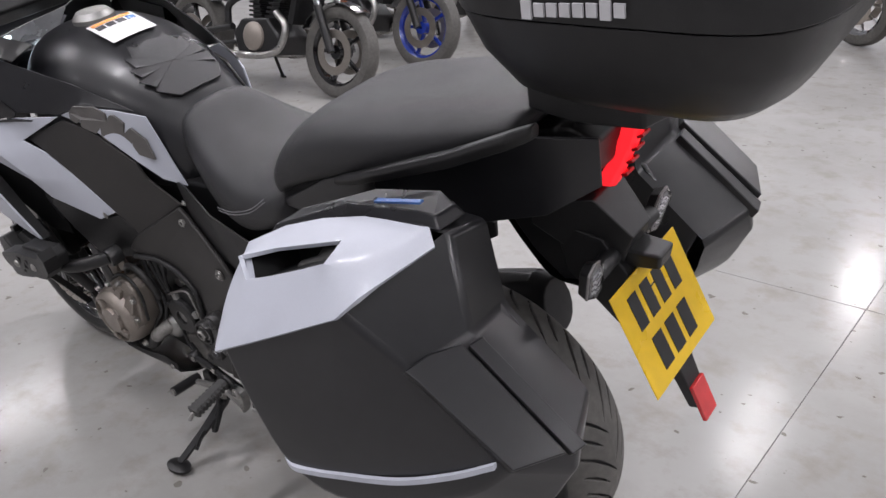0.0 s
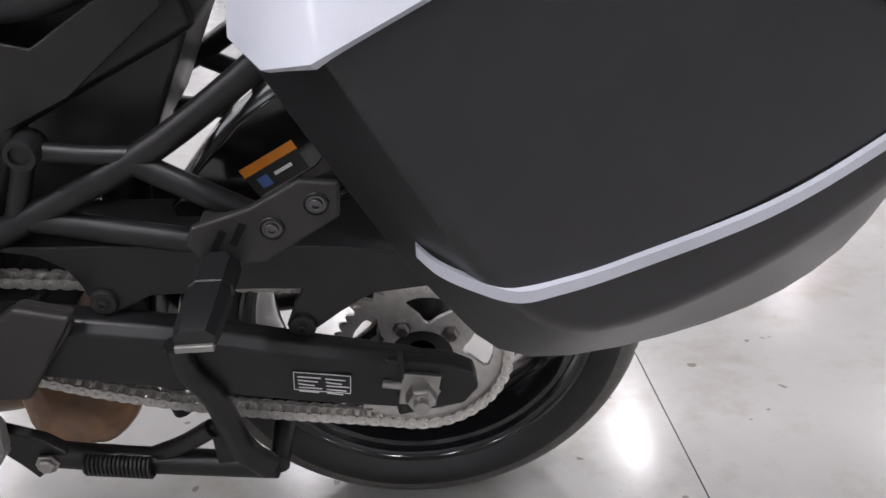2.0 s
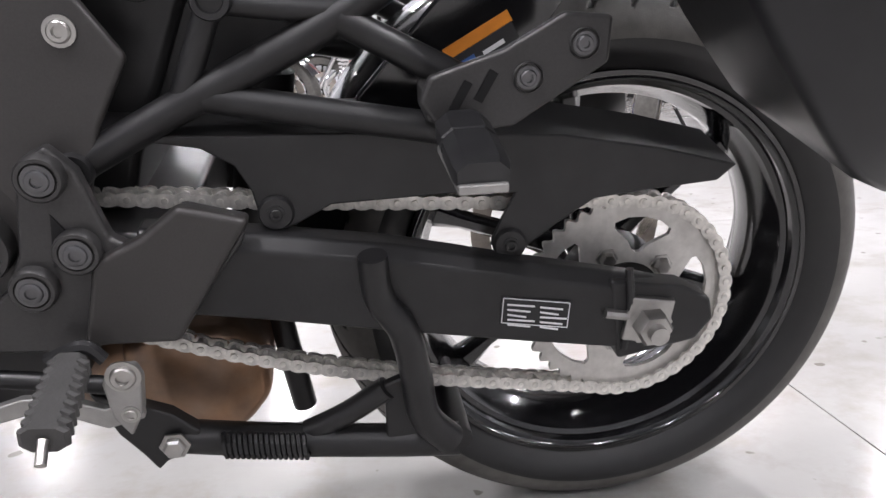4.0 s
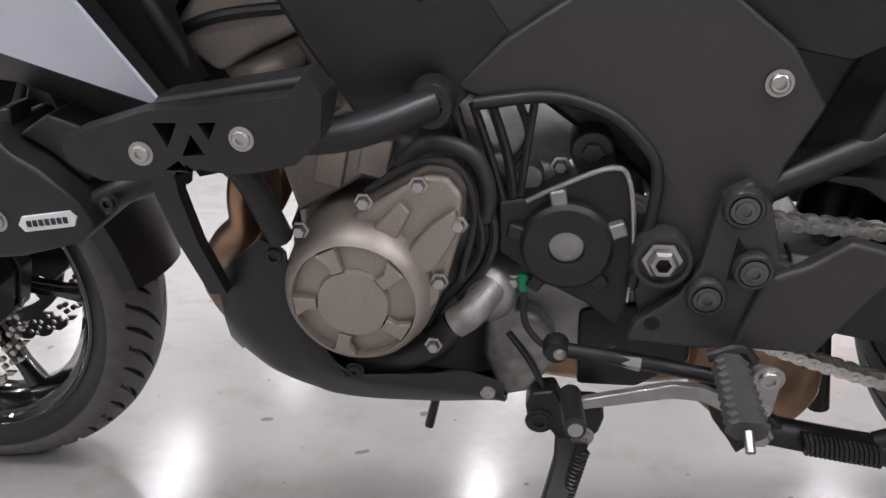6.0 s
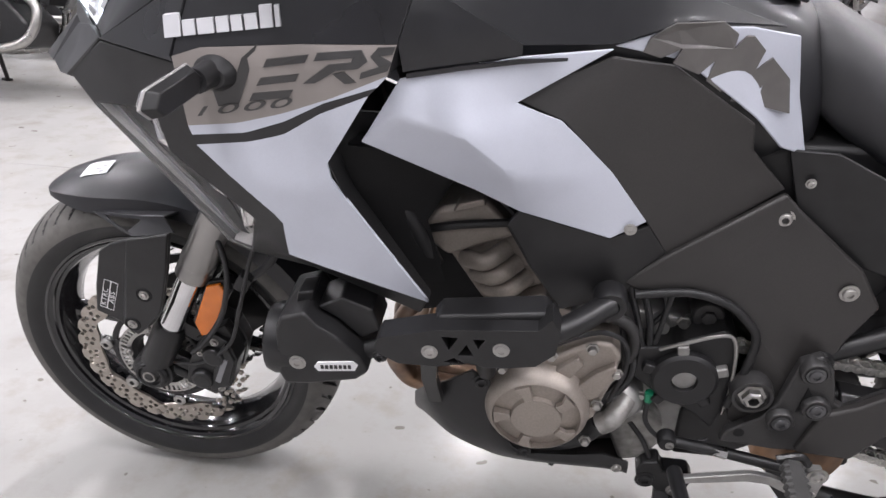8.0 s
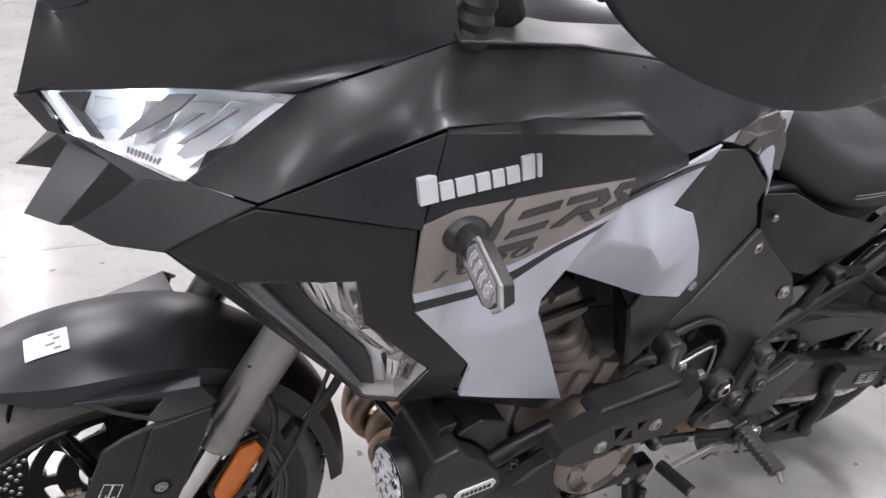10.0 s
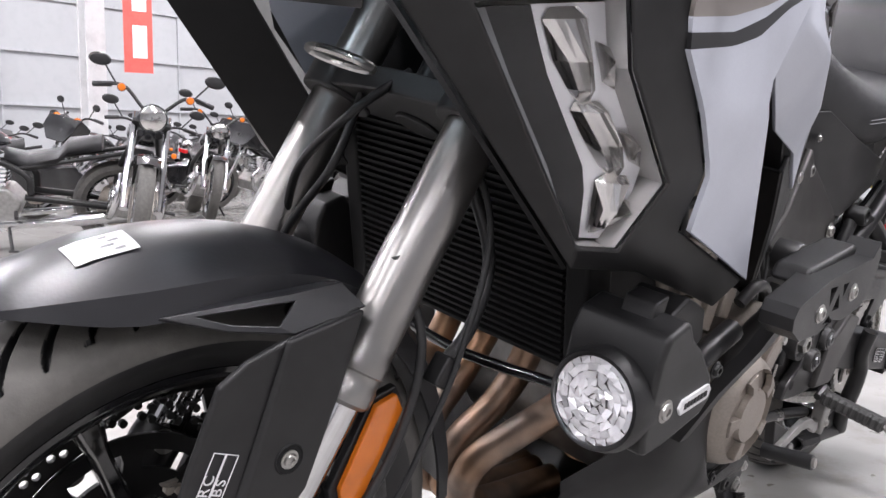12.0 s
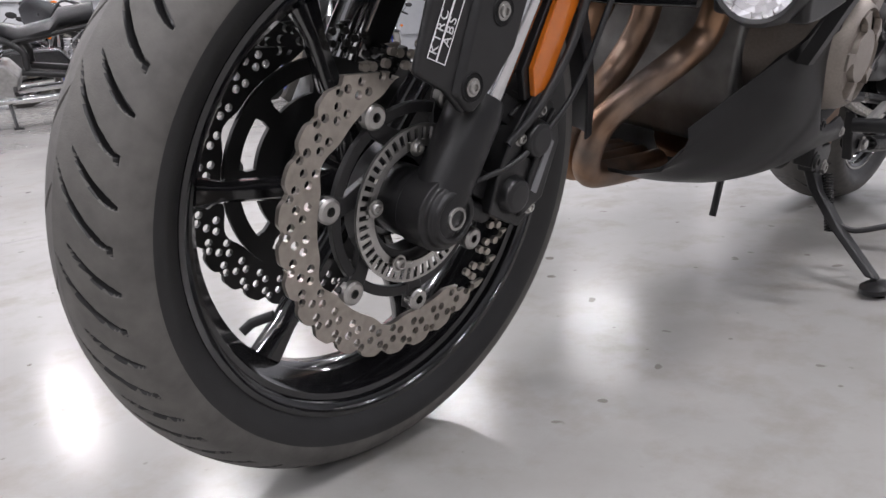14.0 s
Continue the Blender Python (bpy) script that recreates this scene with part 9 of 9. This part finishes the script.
    for k in range(2):
        bm = N()
        lean = (-0.05, 0.05)[k]
        rows = []
        for q in range(15):
            w, z = (0.060, 0.046)[q % 2] - 0.001 * q, 0.45 + 0.0145 * q
            cx = ex + 0.03 + 0.14 * k + lean * q / 14
            rows += [[(cx - w, -w * 1.6, z + h), (cx + w, -w * 1.6, z + h), (cx + w, w * 1.6, z + h), (cx - w, w * 1.6, z + h)] for h in (0.0, 0.0135)]
        loft(bm, rows)
        part("cylinder", bm, M_CHROME if cruiser else M_BLACK, eng)
    for s in (-1, 1):
        bm = N()
        lathe(bm, [(0, s * 0.185), (0.07, s * 0.182), (0.095, s * 0.165), (0.10, s * 0.14)], (ex + 0.04 + 0.08 * (s > 0), 0, 0.35), 32)
        part("engine_cover", bm, M_CHROME if cruiser else M_BRONZE, eng)
        bm = N()
        tube(bm, [(ex - 0.06, s * 0.12, 0.52), (ex - 0.16, s * 0.13, 0.42), (ex - 0.08, s * 0.15, 0.26), (ex + 0.25, s * 0.17, 0.22), (wb - 0.1, s * 0.18, 0.26)], 0.024, 12, 6)
        if cruiser:
            tube(bm, [(wb - 0.30, s * 0.19, 0.25), (wb + 0.25, s * 0.20, 0.29)], 0.045, 16, smooth=False)
        part("exhaust", bm, M_CHROME if cruiser else M_STEEL, th)
        bm = N()
        tube(bm, [(top.x + 0.05, s * 0.06, top.z - 0.12), (ex + 0.34, s * 0.13, 0.58), (ex + 0.40, s * 0.14, 0.42)], 0.024, 12, 5)
        tube(bm, [(ex + 0.34, s * 0.13, 0.60), (wb + 0.10, s * 0.13, 0.72 if cruiser else 0.80)], 0.016, 10, smooth=False)
        tube(bm, [(ex + 0.36, s * 0.13, 0.40), (wb, s * 0.13, rr)], 0.024, 10, smooth=False)
        part("frame_tube", bm, M_BLACK, th)
        bm = N()
        tube(bm, [(ex + 0.30, s * 0.16, 0.30), (ex + 0.32, s * 0.28, 0.29)], 0.014, 8, smooth=False)
        part("footpeg", bm, M_SIDEWALL, th)
    if kind == "bagger":
        for s in (-1, 1):
            bm = N()
            loft(bm, [[(wb - 0.25, s * (0.17 + d), 0.36), (wb - 0.28, s * (0.17 + d), 0.60), (wb + 0.30, s * (0.17 + d), 0.62), (wb + 0.40, s * (0.17 + d), 0.50), (wb + 0.36, s * (0.17 + d), 0.36)] for d in (0.0, 0.20)])
            part("saddlebag", bm, paint, th, "hard saddlebag", bevel=0.03, seg=3)
        bm = N()
        loft(bm, [[(top.x - 0.20, y * 0.55, top.z - 0.12), (top.x - 0.16, y, top.z + 0.02), (top.x - 0.08, y, top.z + 0.16), (top.x + 0.05, y, top.z + 0.05), (top.x, y * 0.9, top.z - 0.16)] for y in (-0.32, -0.2, 0.2, 0.32)])
        part("fairing", bm, paint, th, "handlebar fairing", bevel=0.02, seg=3)
    if kind == "naked":
        for s in (-1, 1):
            bm = N()
            loft(bm, [[(t0 - 0.06, s * (0.10 + d), 0.72), (t0 + 0.10, s * (0.13 + d), 0.82), (t0 + 0.22, s * (0.12 + d), 0.70), (t0 + 0.05, s * (0.12 + d), 0.58)] for d in (0, 0.04)])
            part("tank_shroud", bm, M_PLASTIC, th, bevel=0.006)
        bm = N()
        box(bm, (t0 - 0.04, 0, 0.58), (0.05, 0.26, 0.26), Matrix.Rotation(radians(-12), 4, "Y"))
        part("radiator", bm, M_CORE_SHADE, th, bevel=0.004)
    # side stand
    bm = N()
    tube(bm, [(ex + 0.24, -0.13, 0.24), (ex + 0.28, -0.27, 0.052)], 0.012, 8, smooth=False)
    tube(bm, [(ex + 0.26, -0.27, 0.054), (ex + 0.32, -0.285, 0.054)], 0.010, 8, smooth=False)
    part("side_stand", bm, M_BLACK, th)
    return th


def place(x, y, hx, hy, lean=10.0):
    return pose(x, y, 0, 0, 0, math.degrees(math.atan2(-hy, -hx))) @ pose(0, 0, 0, lean)


nk = parked_bike("naked", "black naked motorcycle parked in a row", M_BLACKPAINT, M_GLOSS, place(-1.55, 2.55, 1, 0.05))
nb = parked_bike("naked", "grey naked motorcycle with blue wheels", M_GREYPAINT, M_BLUEPAINT, place(-1.66, 3.52, 1, 0.05))
nr = parked_bike("naked", "red naked motorcycle with black wheels", M_REDPAINT, M_GLOSS, place(-1.66, 6.3, 1, 0.05))
cr = parked_bike("cruiser", "black cruiser motorcycle with chrome engine", M_BLACKPAINT, M_CHROME, place(1.78, 4.15, -0.37, -0.93))
bg = parked_bike("bagger", "black touring cruiser with hard saddlebags", M_BLACKPAINT, M_GLOSS, place(0.95, 8.4, -1, 0.12))
sp = parked_bike("naked", "blue-wheeled naked motorcycle with black tank", M_BLACKPAINT, M_BLUEPAINT, place(2.83, 3.50, -0.37, -0.93))
for src, x, y, hx, hy in ((nk, -1.62, 4.45, 1, 0.05), (nk, -1.62, 5.35, 1, 0.05), (nb, -1.70, 7.2, 1, 0.05), (nk, 2.60, 5.95, -0.37, -0.93), (nk, 3.75, 4.6, -0.37, -0.93), (cr, 3.6, 6.6, -0.37, -0.93), (cr, 0.75, 5.9, -0.9, 0.45), (bg, 2.75, 8.9, -0.98, -0.18),
                          (bg, 4.6, 8.3, -0.95, -0.3), (cr, 4.9, 6.2, -0.37, -0.93), (nk, -1.6, -6.0, 1, 0), (nb, 0.4, -6.2, 1, 0.1), (nk, 3.2, -5.8, 1, 0), (cr, -5.0, -4.5, 0.4, 0.9)):
    copy_thing(src, place(x, y, hx, hy))
rnd = random.Random(11)
for row, y in enumerate((10.4, 12.2, 14.0)):
    for k in range(8):
        x = 1.6 + 1.15 * k + rnd.uniform(-0.12, 0.12) + 0.4 * row
        copy_thing((cr, nr, sp, nk, cr)[(k + 2 * row) % 5], place(x, y + rnd.uniform(-0.2, 0.2), -0.3 + rnd.uniform(-0.1, 0.1), -0.95))
